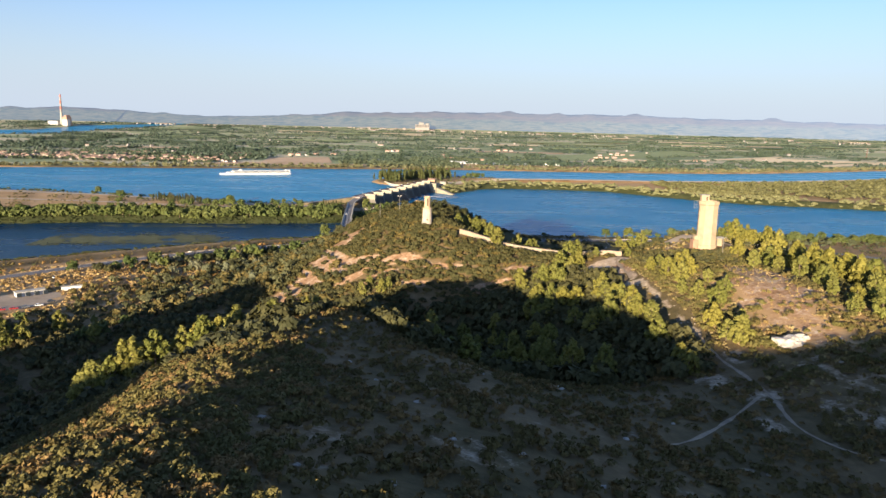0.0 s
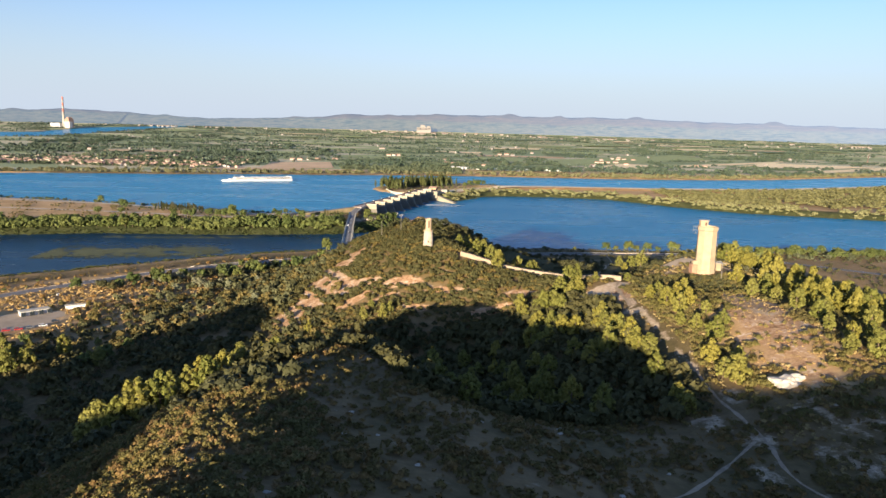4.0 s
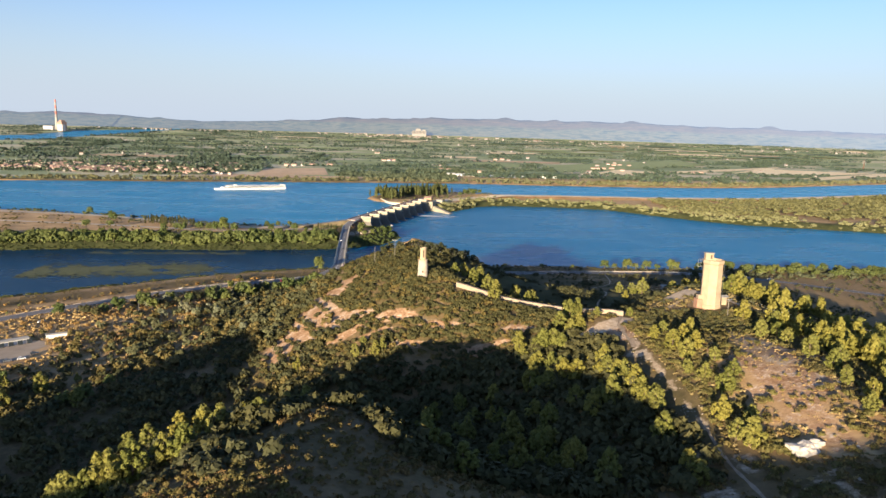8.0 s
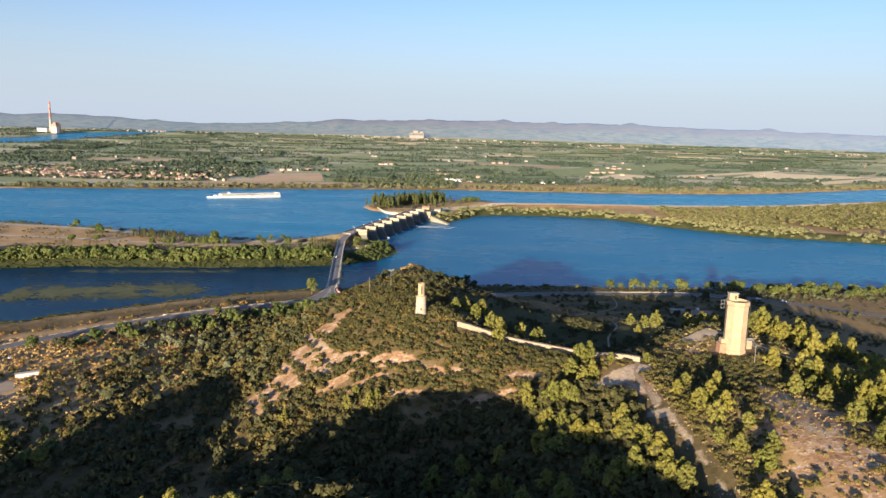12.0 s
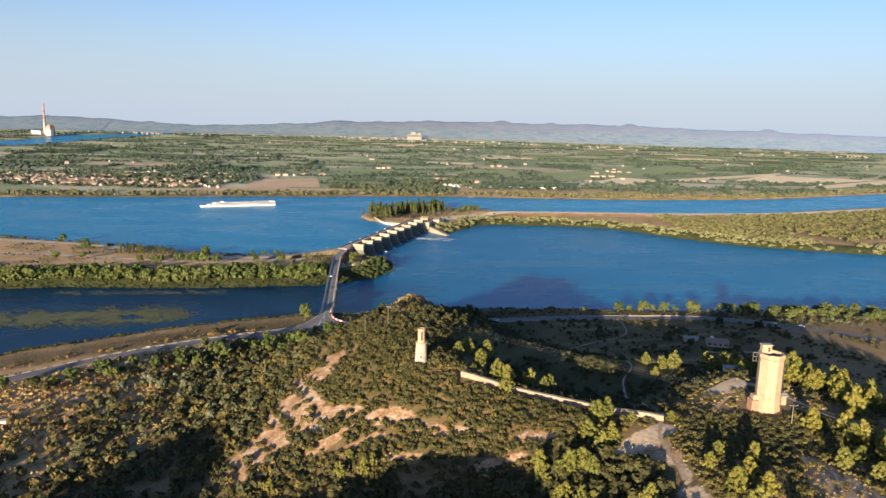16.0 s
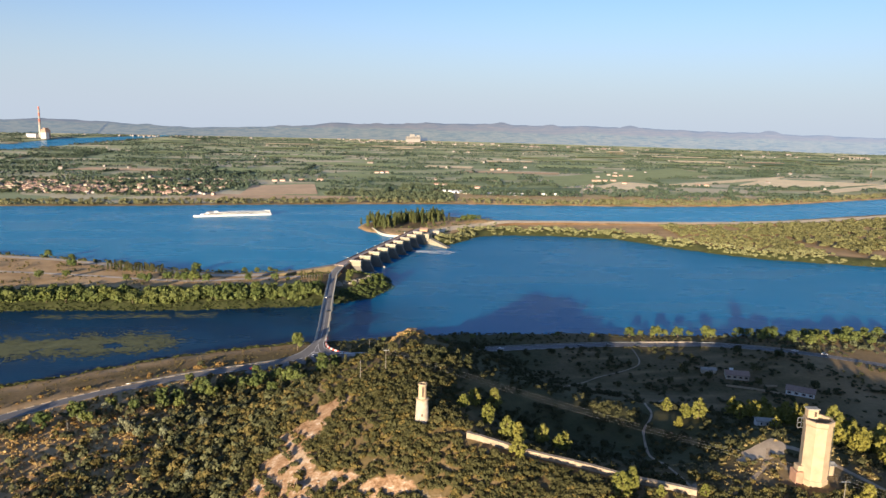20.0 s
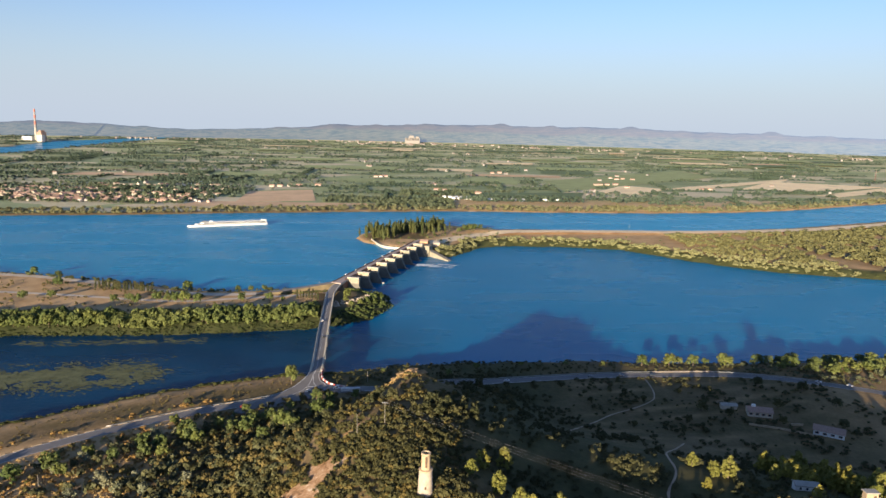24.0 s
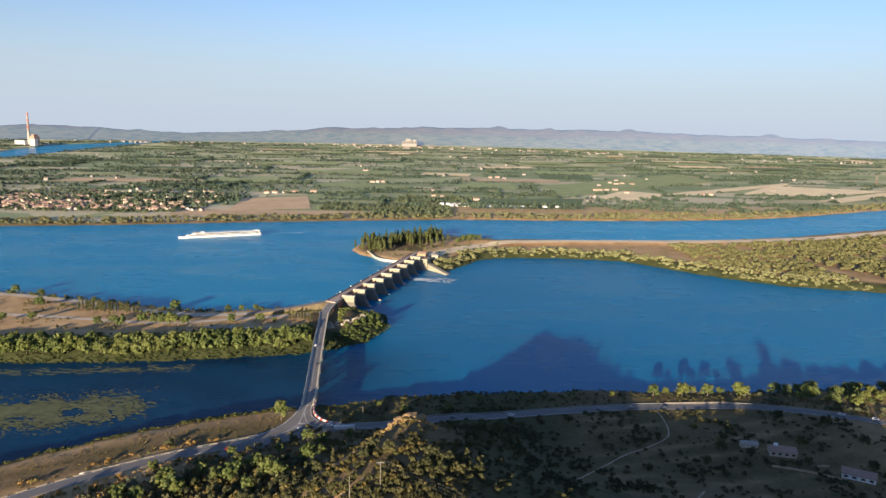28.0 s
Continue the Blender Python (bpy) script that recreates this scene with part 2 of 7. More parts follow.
def mesh(name, verts, faces, material, smooth=False):
    """A mesh from arrays; faces all of one size, or a list of lists."""
    me = bpy.data.meshes.new(name)
    if isinstance(faces, np.ndarray):
        k = faces.shape[1]
        me.vertices.add(len(verts))
        me.vertices.foreach_set("co", np.asarray(verts, np.float32).ravel())
        me.loops.add(faces.size)
        me.loops.foreach_set("vertex_index", faces.astype(np.int32).ravel())
        me.polygons.add(len(faces))
        me.polygons.foreach_set("loop_start", np.arange(0, faces.size, k, dtype=np.int32))
        me.update(calc_edges=True)
    else:
        me.from_pydata([tuple(v) for v in verts], [], faces)
    me.materials.append(material)
    if smooth:
        me.polygons.foreach_set("use_smooth", np.ones(len(me.polygons), bool))
    return me


def part(name, bm, material, parent=None, label="", smooth=False):
    """Links a bmesh or a mesh as one object under a thing."""
    if isinstance(bm, bmesh.types.BMesh):
        bmesh.ops.recalc_face_normals(bm, faces=bm.faces)
        me = bpy.data.meshes.new(name)
        bm.to_mesh(me)
        bm.free()
        me.materials.append(material)
        if smooth:
            me.polygons.foreach_set("use_smooth", np.ones(len(me.polygons), bool))
    else:
        me = bm
    ob = new(name, me)
    ob.parent = parent
    if label:
        tagged(ob, label)
    return ob


def thing(name, m, label, category, group="", kind=""):
    ob = new(name)
    ob.matrix_world = m
    return tagged(ob, label, category, group, kind)


def box(bm, x0, x1, y0, y1, z0, z1, bevel=0.0):
    made = bmesh.ops.create_cube(bm, size=1, matrix=Matrix.Translation(((x0 + x1) / 2, (y0 + y1) / 2, (z0 + z1) / 2))
                                 @ Matrix.Diagonal((x1 - x0, y1 - y0, z1 - z0, 1)))
    if bevel:
        edges = list({e for v in made["verts"] for e in v.link_edges})
        bmesh.ops.bevel(bm, geom=edges, offset=bevel, segments=1, affect="EDGES")
    return bm


def boxes(*specs, bevel=0.0):
    bm = bmesh.new()
    for s in specs:
        box(bm, *s, bevel=bevel)
    return bm


def lathe(rings, sides, bm=None, caps=(True, True), turn=0.0, cx=0.0, cy=0.0):
    """Rings of (radius, z) joined into a round or many-sided body."""
    bm = bm or bmesh.new()
    loops = []
    for r, z in rings:
        loops.append([bm.verts.new((cx + r * math.cos(turn + 2 * math.pi * i / sides), cy + r * math.sin(turn + 2 * math.pi * i / sides), z))
                      for i in range(sides)])
    for a, b in zip(loops, loops[1:]):
        for i in range(sides):
            bm.faces.new((a[i], a[(i + 1) % sides], b[(i + 1) % sides], b[i]))
    if caps[0]:
        bm.faces.new(loops[0][::-1])
    if caps[1]:
        bm.faces.new(loops[-1])
    return bm


def ribbon(line, half, lift, name, material, ground=True, parent=None, label="", rag=0.0):
    """A strip of the given half width along a line of (x, y[, z]), draped on the ground."""
    pts = smooth_line(line)
    xy = pts[:, :2]
    d = np.gradient(xy, axis=0)
    d /= np.linalg.norm(d, axis=1)[:, None]
    nrm = np.c_[d[:, 1], -d[:, 0]]
    rows, cols = [], 5
    for k in np.linspace(-1, 1, cols):
        wide = half * (1 + rag * waves(xy[:, 0], xy[:, 1], 5.0, k) + 0.7 * rag * waves(xy[:, 0], xy[:, 1], 1.9, 3 * k))
        p = xy + nrm * (wide * k)[:, None]
        z = height(p[:, 0], p[:, 1]) + lift if ground else pts[:, 2] + lift
        rows.append(np.c_[p, z])
    n = len(xy)
    if ground:
        zc = np.max([r[:, 2] for r in rows], axis=0)
        for r in rows:
            r[:, 2] = np.maximum(r[:, 2], zc - 0.35)
    v = np.concatenate(rows)
    f = [(a * n + i, a * n + i + 1, (a + 1) * n + i + 1, (a + 1) * n + i) for a in range(cols - 1) for i in range(n - 1)]
    me = mesh(name, v, np.array(f), material, True)
    ob = part(name, me, material, parent, label)
    return ob


def smooth_line(line, step=4.0):
    """Points every few metres along a rounded line."""
    p = np.array([(*q, 0)[:3] if len(q) == 2 else q for q in line], float)
    for _ in range(3):
        q = np.empty((2 * len(p) - 2, 3))
        q[0::2], q[1::2] = 0.75 * p[:-1] + 0.25 * p[1:], 0.25 * p[:-1] + 0.75 * p[1:]
        p = np.concatenate([p[:1], q, p[-1:]])
    s = np.r_[0, np.cumsum(np.linalg.norm(np.diff(p, axis=0), axis=1))]
    t = np.linspace(0, s[-1], max(4, round(s[-1] / step)) + 1)
    return np.c_[np.interp(t, s, p[:, 0]), np.interp(t, s, p[:, 1]), np.interp(t, s, p[:, 2])]


# ---- the lie of the land ----
EYE_MID = np.array([-2.0, 90.0, 155.0])
NEAR_R, FAR_SPAN = 2600.0, 2290.0


def squash(v):
    """Draws far country in towards the camera, so that it keeps its bearing and its apparent size within the lens's reach."""
    v = np.array(v, float)
    d = v - EYE_MID
    r = np.maximum(np.linalg.norm(d[:, :2], axis=1), 1.0)
    r2 = np.where(r < NEAR_R, r, NEAR_R + FAR_SPAN * (1 - np.exp(-(r - NEAR_R) / FAR_SPAN)))
    return EYE_MID + d * (r2 / r)[:, None]


HILLS = [
    (-30, 30, 66.7), (90, 300, 22.4), (0, 450, 39.3), (150, 150, 29.4), (-60, -120, 71.0), (180, 390, 33.1),
    (-30, 180, 58.3), (210, -30, 68.9), (-180, 30, 52.3), (300, 180, 46.6), (60, -90, 81.6), (210, 270, 19.7),
    (60, 90, 23.1), (360, -150, 14.1), (0, 360, 22.2), (0, 240, -26.0), (0, 570, 14.0), (-120, -240, 28.3),
    (120, 450, 14.9), (360, 0, 40.4), (240, 480, -15.2), (120, 240, 24.4), (180, 30, -51.2), (-150, -240, 17.1),
    (-150, 180, -8.1), (270, 570, 5.0), (60, 600, -7.2), (-90, 600, -3.9), (-240, -90, 20.7), (-90, -240, 47.0),
    (-240, 240, 3.6), (-240, 60, 5.1), (360, 450, 3.1),
]
# bumps behind the camera are unseen ground, fitted to shape the hill shadows
KNOLLS = [(-250, -60, 1.0, 24), (-220, -60, 1.6, 24), (-160, -60, -3.0, 24), (-10, -60, 5.0, 24), (-36, 90, 1.6, 11), (-38, 110, 2.0, 11), (-40, 130, 3.0, 11), (-12, 150, -4.3, 16), (5, 80, -2.7, 16), (-42, 215, 4.0, 20), (-10, 220, -2.9, 20),
          (-24, 232, 16, 19), (-80, 235, 10, 24), (-12, 208, 7, 16), (140, 384, 5.5, 14), (-8, 515, 13, 26), (32, 545, 12.5, 18), (-45, 475, 7, 22), (-9, 529, 8.0, 10), (4, 312, -9, 26), (24, 489, 0.6, 30), (-23, 332, 5, 22), (138, 348, 4, 20), (-12, 603, -9, 22), (0, 388, 4.5, 16), (20, 386, 2.5, 14),
          (-20, -20, -47.4, 32), (30, -40, 3.0, 35), (-70, 20, -7.7, 32), (-110, -30, 29.9, 35), (60, 10, 13.1, 32), (-150, 40, -65.1, 35), (-100, 85, 8.4, 26), (-150, -90, 42.5, 40),
          (-210, -10, 7.7, 38), (-190, -80, 22.5, 38), (-232, 65, 35, 39), (-122, -70, -13, 28), (52, 428, -15, 24), (100, 418, -9, 22), (86, 346, 2.4, 10)]
LOWER = [(-2500, -700), (-900, 120), (-600, 310), (-321, 520), (-246, 577), (-178, 628), (-133, 647), (-99, 659), (-60, 667), (-20, 687),
         (23, 693), (112, 700), (200, 700), (291, 702), (374, 712), (600, 690), (1200, 560), (3000, 100), (3000, 500), (1200, 900),
         (900, 970), (603, 1059), (494, 1090), (434, 1128), (376, 1185), (312, 1254), (227, 1270), (137, 1267), (92, 1249), (63, 1202),
         (40, 1160), (0, 1182), (-77, 944), (-39, 911), (-33, 873), (-51, 825), (-75, 807), (-104, 790)]
LOWER += [(-167, 775), (-257, 761), (-353, 756), (-424, 735), (-800, 640), (-2500, 100)]
UPPER = [(-4000, 300), (-1500, 1230), (-754, 1468), (-571, 1506), (-378, 1564), (-165, 1618), (67, 1668), (311, 1684), (501, 1701), (711, 1749),
         (874, 1812), (1083, 1931), (1240, 2017), (2600, 2800), (5000, 3800), (5000, 3300), (2600, 2400), (985, 1634), (707, 1496), (579, 1455),
         (462, 1423), (257, 1420), (125, 1408), (58, 1440), (0, 1450), (-60, 1400), (-103, 1323), (-108, 1280), (-90, 1238), (-60, 1215),
         (-25, 1195), (-95, 950), (-120, 915), (-164, 912), (-208, 903), (-262, 909), (-332, 936), (-474, 977), (-800, 1040), (-1500, 800), (-4000, -300)]
UPPER_FAR = [(-2003, 3656), (-2229, 4865), (-2500, 6600), (-2720, 8150), (-2900, 8150), (-2849, 5814), (-2433, 4409),
             (-3200, 3300), (-3000, 2700)]


# bare earth: centre, half sizes, turn, 0 trodden or 1 eroded
BARE_SPOTS = [(-45, 489, 1.8, 6, -0.6, 1), (-36, 503, 1.8, 8, -0.5, 1), (-33, 575, 3, 11, -0.1, 1), (-30, 460, 1.5, 6, -0.6, 1), (-36, 452, 1.8, 5, -0.6, 1), (83, 328, 11, 6, 0.5, 1), (88, 318, 5, 7, 0.0, 1), (-58, 392, 11, 15, 0.4, 1), (-66, 366, 10, 13, 0.3, 1), (-50, 372, 9, 10, 0.2, 1), (-10, 528, 14, 6, -0.1, 1), (-32, 520, 2.2, 10, -0.8, 1), (-24, 542, 8, 4, 0.6, 1), (-44, 430, 8, 8, 0, 1), (-72, 352, 6, 9, 0.2, 1), (-36, 372, 12, 5, -0.5, 1), (-15, 362, 10, 3.5, -0.2, 1), (8, 352, 9, 3, 0, 1), (45, 345, 8, 3, 0, 1), (140, 265, 7, 14, 0.2, 1), (128, 240, 8, 10, 0.3, 1), (-54, 414, 10, 12, 0.5, 1), (-61, 397, 7, 14, 0.2, 1), (-67, 380, 6, 11, 0.2, 1), (-74, 366, 5, 10, -0.3, 1), (-50, 391, 5, 9, 0.4, 1), (-38, 355, 9, 3, 0.5, 1), (-24, 349, 8, 2.6, 0.4, 1), (-8, 341, 7, 2.5, -0.1, 1), (-46, 372, 4, 8, 0.6, 1),
              (30, 335, 9, 3, 0.1, 1), (115, 262, 4, 6, 0.3, 1), (120, 247, 3.5, 7, 0.4, 1), (122, 226, 3, 6, 0.2, 1), (112, 236, 2.5, 4, 0.6, 1), (0, 534, 7, 4, 0.0, 1), (132, 371, 10, 6, 0.2, 0),
              (-234, 392, 24, 20, 0.6, 0)
]
FLOOD_SAND = [(590, 1150, 22, 45), (612, 1095, 18, 40), (508, 1205, 24, 10), (455, 1248, 30, 12), (700, 1120, 40, 25)]
BARE_SLOPE = [(131, 313), (140, 293), (133, 257), (124, 225), (125, 208), (122, 190), (111, 194), (112, 209), (105, 216), (115, 234), (108, 239), (117, 261)]
# patches of pale broken limestone: centre, half sizes, turn
SCREE = [(84, 331, 12, 5.5, 0.5, 1.0), (78, 328, 8, 4, 0.4, 1.0), (94, 338, 5, 5, 0.3, 1.0), (89, 305, 1.9, 8, 0, 0.9), (89.5, 288, 2, 8, 0, 0.8), (90.5, 273, 1.5, 9, 0, 0.8), (91, 258, 1.4, 9, 0, 0.8), (91, 242, 1.4, 8, 0, 0.8),
         (90, 228, 2, 6, 0, 0.7), (85, 292, 3, 6, 0.0, 0.8), (81, 213, 5, 8, 0.3, 0.6), (79, 186, 6, 12, 0.0, 0.6), (92, 200, 5, 8, 0.0, 0.6), (108, 184, 12, 8, 0.0, 0.48), (114, 174, 14, 8, 0.2, 0.5),
         (101, 161, 10, 7, 0.0, 0.5), (106, 155, 10, 7, 0.3, 0.5), (86, 171, 7, 7, 0.0, 0.6), (80, 152, 5, 8, 0.0, 0.6), (134, 285, 6, 12, 0.2, 0.6), (126, 258, 5, 9, 0.2, 0.6), (-52, 396, 6, 11, 0.3, 0.55), (-34, 372, 11, 4, -0.5, 0.6),
         (-2, 357, 12, 3, -0.2, 0.55), (8, 96, 9, 8, 0.0, 0.5), (-13, 92, 7, 8, 0.3, 0.5)]


def inside_by(poly, x, y):
    """How many metres a place lies within a polygon; negative outside."""
    x, y = np.asarray(x, float), np.asarray(y, float)
    best = np.full(x.shape, 1e9)
    odd = np.zeros(x.shape, bool)
    for (ax, ay), (bx, by) in zip(poly, poly[1:] + poly[:1]):
        ex, ey = bx - ax, by - ay
        t = np.clip(((x - ax) * ex + (y - ay) * ey) / (ex * ex + ey * ey), 0, 1)
        best = np.minimum(best, np.hypot(x - ax - t * ex, y - ay - t * ey))
        if ay != by:
            odd ^= ((ay > y) != (by > y)) & (x < ex * (y - ay) / (by - ay) + ax)
    return np.where(odd, best, -best)


def waves(x, y, size, seed=0.0):
    """A cheap smooth random field, about -1 to 1."""
    u, v = np.asarray(x) / size, np.asarray(y) / size
    return (np.sin(1.7 * u + 0.9 * v + seed) + np.sin(-1.1 * u + 1.9 * v + 2.1 * seed + 1) + np.sin(2.9 * u + 1.3 * v + 3.3 * seed)
            + np.sin(0.6 * u - 3.1 * v + 0.7 * seed)) / 3.0


def hills(x, y):
    z = np.zeros(np.shape(x))
    for hx, hy, h in HILLS:
        z = z + h * np.exp(-((x - hx) ** 2 + (y - hy) ** 2) / (2 * 58.0 ** 2))
    for hx, hy, h, r in KNOLLS:
        z = z + h * np.exp(-((x - hx) ** 2 + (y - hy) ** 2) / (2 * r * r))
    return np.maximum(z, 0)


def far_range(x, y):
    """The crest of the low ranges on the horizon, by bearing."""
    a = np.degrees(np.arctan2(x, y - 90))
    crest = np.interp(a, [-45, -31, -27.6, -24, -19, -14, -9, -7.4, -2.8, 1.7, 6.3, 15, 23, 33, 60], [120, 118, 158, 140, 82, 104, 145, 186, 198, 222, 230, 230, 204, 180, 170])
    return crest + 8 * waves(a, a * 0, 1.1) + 4 * waves(a, a * 0, 0.31, 2)


def height(x, y):
    """The ground's height."""
    x, y = np.asarray(x, float), np.asarray(y, float)
    h = hills(x, y)
    z = 7.8 + h + 0.35 * waves(x, y, 17) * np.clip(h / 6, 0.15, 1) + 0.8 * waves(x, y, 41, 3) * np.clip(h / 10, 0, 1)
    w = inside_by(LOWER, x, y) + 3 * waves(x, y, 14, 1)
    z = np.minimum(z, np.where(w > -26, np.interp(w, [-26, -12, -3.5, 1.5, 9], [7.8, 6.4, 1.5, -0.8, -3.0]), z))
    u = np.maximum(inside_by(UPPER, x, y), inside_by(UPPER_FAR, x, y))
    z = z + 3.2 * np.exp(-((u + 38) / 13) ** 2) * np.clip((x - 60) / 50, 0, 1) * (y > 1225) * (y < 2000) * np.clip((-w - 28) / 12, 0, 1) * (u < 0)
    z = np.minimum(z, np.where(u > -9, np.interp(u, [-9, -4, 0, 4], [8.2, 8.0, 6.1, 3.5]), z))
    return z


def steps(*spans):
    """Grid lines: (end, spacing) from the start on."""
    out = [spans[0]]
    for end, gap in spans[1:]:
        n = max(1, round((end - out[-1]) / gap))
        out += list(np.linspace(out[-1], end, n + 1)[1:])
    return np.array(out)


GX = steps(-13000, (-7000, 600), (-3500, 160), (-1500, 60), (-600, 18), (-330, 6), (330, 4), (650, 7), (1500, 18), (3500, 80), (13000, 500))
GY = steps(-5000, (-1000, 400), (-200, 40), (0, 8), (720, 4), (1290, 6), (2100, 12), (3600, 40), (12600, 150))
MX, MY = np.meshgrid(GX, GY)
px, py = MX.ravel(), MY.ravel()
pz = height(px, py)


def sheet(name, z, keep, material, extra=()):
    """The faces of the common grid that keep names, as one squashed sheet."""
    nx = len(GX)
    idx = np.arange(len(px)).reshape(len(GY), nx)
    quad = np.stack([idx[:-1, :-1], idx[:-1, 1:], idx[1:, 1:], idx[1:, :-1]], -1).reshape(-1, 4)
    quad = quad[keep[quad].any(axis=1)]
    used, inv = np.unique(quad, return_inverse=True)
    v = np.c_[px, py, z][used]
    me = mesh(name, squash(v), inv.reshape(-1, 4), material, True)
    a = me.attributes.new("true_place", "FLOAT_VECTOR", "POINT")
    a.data.foreach_set("vector", v.astype(np.float32).ravel())
    for key, val in extra:
        a = me.attributes.new(key, "FLOAT", "POINT")
        a.data.foreach_set("value", val[used].astype(np.float32))
    return new(name, me)


def bare(x, y, soft=1.0):
    """How far a place lies in eroded ground, 0 to 1."""
    best = np.zeros(np.shape(x))
    for bx, by, a, b, turn, kind in BARE_SPOTS:
        if kind:
            c, s = math.cos(turn), math.sin(turn)
            u, v = (x - bx) * c + (y - by) * s, -(x - bx) * s + (y - by) * c
            best = np.maximum(best, np.clip(1.25 - soft * 0.55 * ((u / a) ** 2 + (v / b) ** 2), 0, 1))
    return best


def scree(x, y):
    """How far a place lies in broken limestone, 0 to 1."""
    best = np.zeros(np.shape(x))
    for bx, by, a, b, turn, weight in SCREE:
        c, s = math.cos(turn), math.sin(turn)
        u, v = (x - bx) * c + (y - by) * s, -(x - bx) * s + (y - by) * c
        best = np.maximum(best, weight * np.clip(1.15 - 0.6 * ((u / a) ** 2 + (v / b) ** 2), 0, 1))
    return best


low_in, up_in = inside_by(LOWER, px, py), np.maximum(inside_by(UPPER, px, py), inside_by(UPPER_FAR, px, py))
hill_z = hills(px, py)
farm = np.where((py > 1460) & (up_in < -25) & (py > 1500 + np.minimum(0.5 * px, 900) - 100), 1.0, 0.0)
sand = np.clip(1 + (up_in + 9) / 14, 0, 1) * (up_in < 0) * (py > 880) * (py < 2600) * np.where((py > 1460) & (px < 100), 0.25, 1.0)
sand = np.maximum(sand, ((px < -110) & (py > 740) & (py < 1000) & (low_in < -42)) * 0.85)
sand = np.maximum(sand, np.clip(1 - np.abs(inside_by(LOWER, px, py) + 18) / 14, 0, 1) * 0.7 * (py < 720) * np.clip((-82 - px) / 8, 0, 1))
sand = np.maximum(sand, 0.6 * np.clip((px - 92) / 12, 0, 1) * np.clip((px * 0 + 345 - py) / 30, 0, 1) * np.clip((py - 185) / 20, 0, 1) * (px < 330))
sand = np.maximum(sand, 0.8 * np.clip((-up_in - 4) / 6, 0, 1) * (low_in < -26) * (px > 5) * (px < 1400) * (py > 1225) * (py < 1900) * (up_in < 0))
sand = np.maximum(sand, 0.8 * (np.hypot((px + 20) / 60, (py - 1225) / 50) < 1) * (up_in < -2) * (low_in < -6))
sand = np.maximum(sand, 0.62 * np.clip(1.4 + up_in / 110, 0, 1) * (up_in < -6) * (py > 1600) * (py < 2600) * (px > -620))
sand = np.maximum(sand, 0.5 * (low_in < -8) * (up_in < -20) * (px > 20) * (px < 1700) * (py > 930) * (py < 2000))
for sx, sy, sa, sb in FLOOD_SAND:
    sand = np.maximum(sand, 0.9 * np.clip(1.6 - 1.2 * np.hypot((px - sx) / sa, (py - sy) / sb), 0, 1))
lush_shade = np.clip((low_in + 32) / 8, 0, 1) * np.clip((py - 715) / 10, 0, 1)
lush_shade = np.maximum(lush_shade, np.clip((low_in + 12) / 5, 0, 1) * (py < 720) * (px < 20) * 0.8)
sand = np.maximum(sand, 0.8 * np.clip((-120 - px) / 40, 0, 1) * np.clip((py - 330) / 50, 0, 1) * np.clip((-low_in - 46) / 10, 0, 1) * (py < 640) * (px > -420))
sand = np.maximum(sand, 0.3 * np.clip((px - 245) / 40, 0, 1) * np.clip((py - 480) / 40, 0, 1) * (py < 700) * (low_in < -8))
lush_shade = np.maximum(lush_shade, 0.6 * np.clip((px + 78) / 10, 0, 1) * np.clip((60 - px) / 40, 0, 1) * np.clip((py - 618) / 8, 0, 1) * (py < 700))
lush_shade = np.maximum(lush_shade, (0.75 - 0.55 * np.clip((py - 470) / 40, 0, 1) * np.clip((px - 70) / 40, 0, 1)) * np.clip((py - 404 + 0.38 * (px - 17)) / 14, 0, 1) * np.clip((px - 10) / 20, 0, 1) * np.clip((300 - px) / 60, 0, 1) * (py < 700) * (py > 362))
lush_shade = np.maximum(lush_shade, 0.2 * (py > 1455) * (up_in > -26) * (up_in < 3) * (px < 650) * (py < 2600))
# valley floor: scrub carpet coloured dark to deepen the shade there
lush_shade = np.maximum(lush_shade, 0.7 * np.clip(1.5 - np.hypot((px - 35) / 55, (py - 255) / 62) ** 2, 0, 1) * np.clip(0.75 + 0.4 * waves(px, py, 13, 5), 0, 1))
terrace = np.clip(1 - np.abs(((py - 0.25 * px) % 17) - 8.5) / 5, 0, 1) * np.clip(0.6 + 0.7 * waves(px, py, 24, 6), 0, 1)
sand = np.maximum(sand, 0.4 * terrace * np.clip((px - 85) / 25, 0, 1) * np.clip((py - 490) / 20, 0, 1) * (py < 640) * (px < 300))
sand = np.maximum(sand, 0.85 * np.clip((inside_by(BARE_SLOPE, px, py) + 3) / 4, 0, 1))
stony = np.clip(hill_z / 20, 0, 1)
ground = tagged(sheet("ground", pz, np.ones(len(px), bool), GROUND, (("farm", farm), ("sand", sand), ("stony", stony), ("lush_shade", lush_shade), ("earth", np.maximum(bare(px, py), 0.45 * np.clip((inside_by(BARE_SLOPE, px, py) + 2) / 4, 0, 1))), ("scree", scree(px, py)))),
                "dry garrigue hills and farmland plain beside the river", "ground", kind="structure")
tagged(sheet("water_lower", np.zeros(len(px)), low_in > -24, WATER, (("murky_shade", np.clip((35 - px) / 125, 0, 1) * np.clip((835 - py) / 60, 0, 1)), ("sky_tint", 0.4 * np.clip((px - 80) / 600, 0, 1)))), "deep blue river water below the barrage", "river", kind="structure")
tagged(sheet("water_upper", np.full(len(px), 6.0), up_in > -14, WATER, (("sky_tint", 0.58 + 0.42 * np.clip((px - 50) / 350, 0, 1)),)), "blue river water held above the barrage", "river", kind="structure")


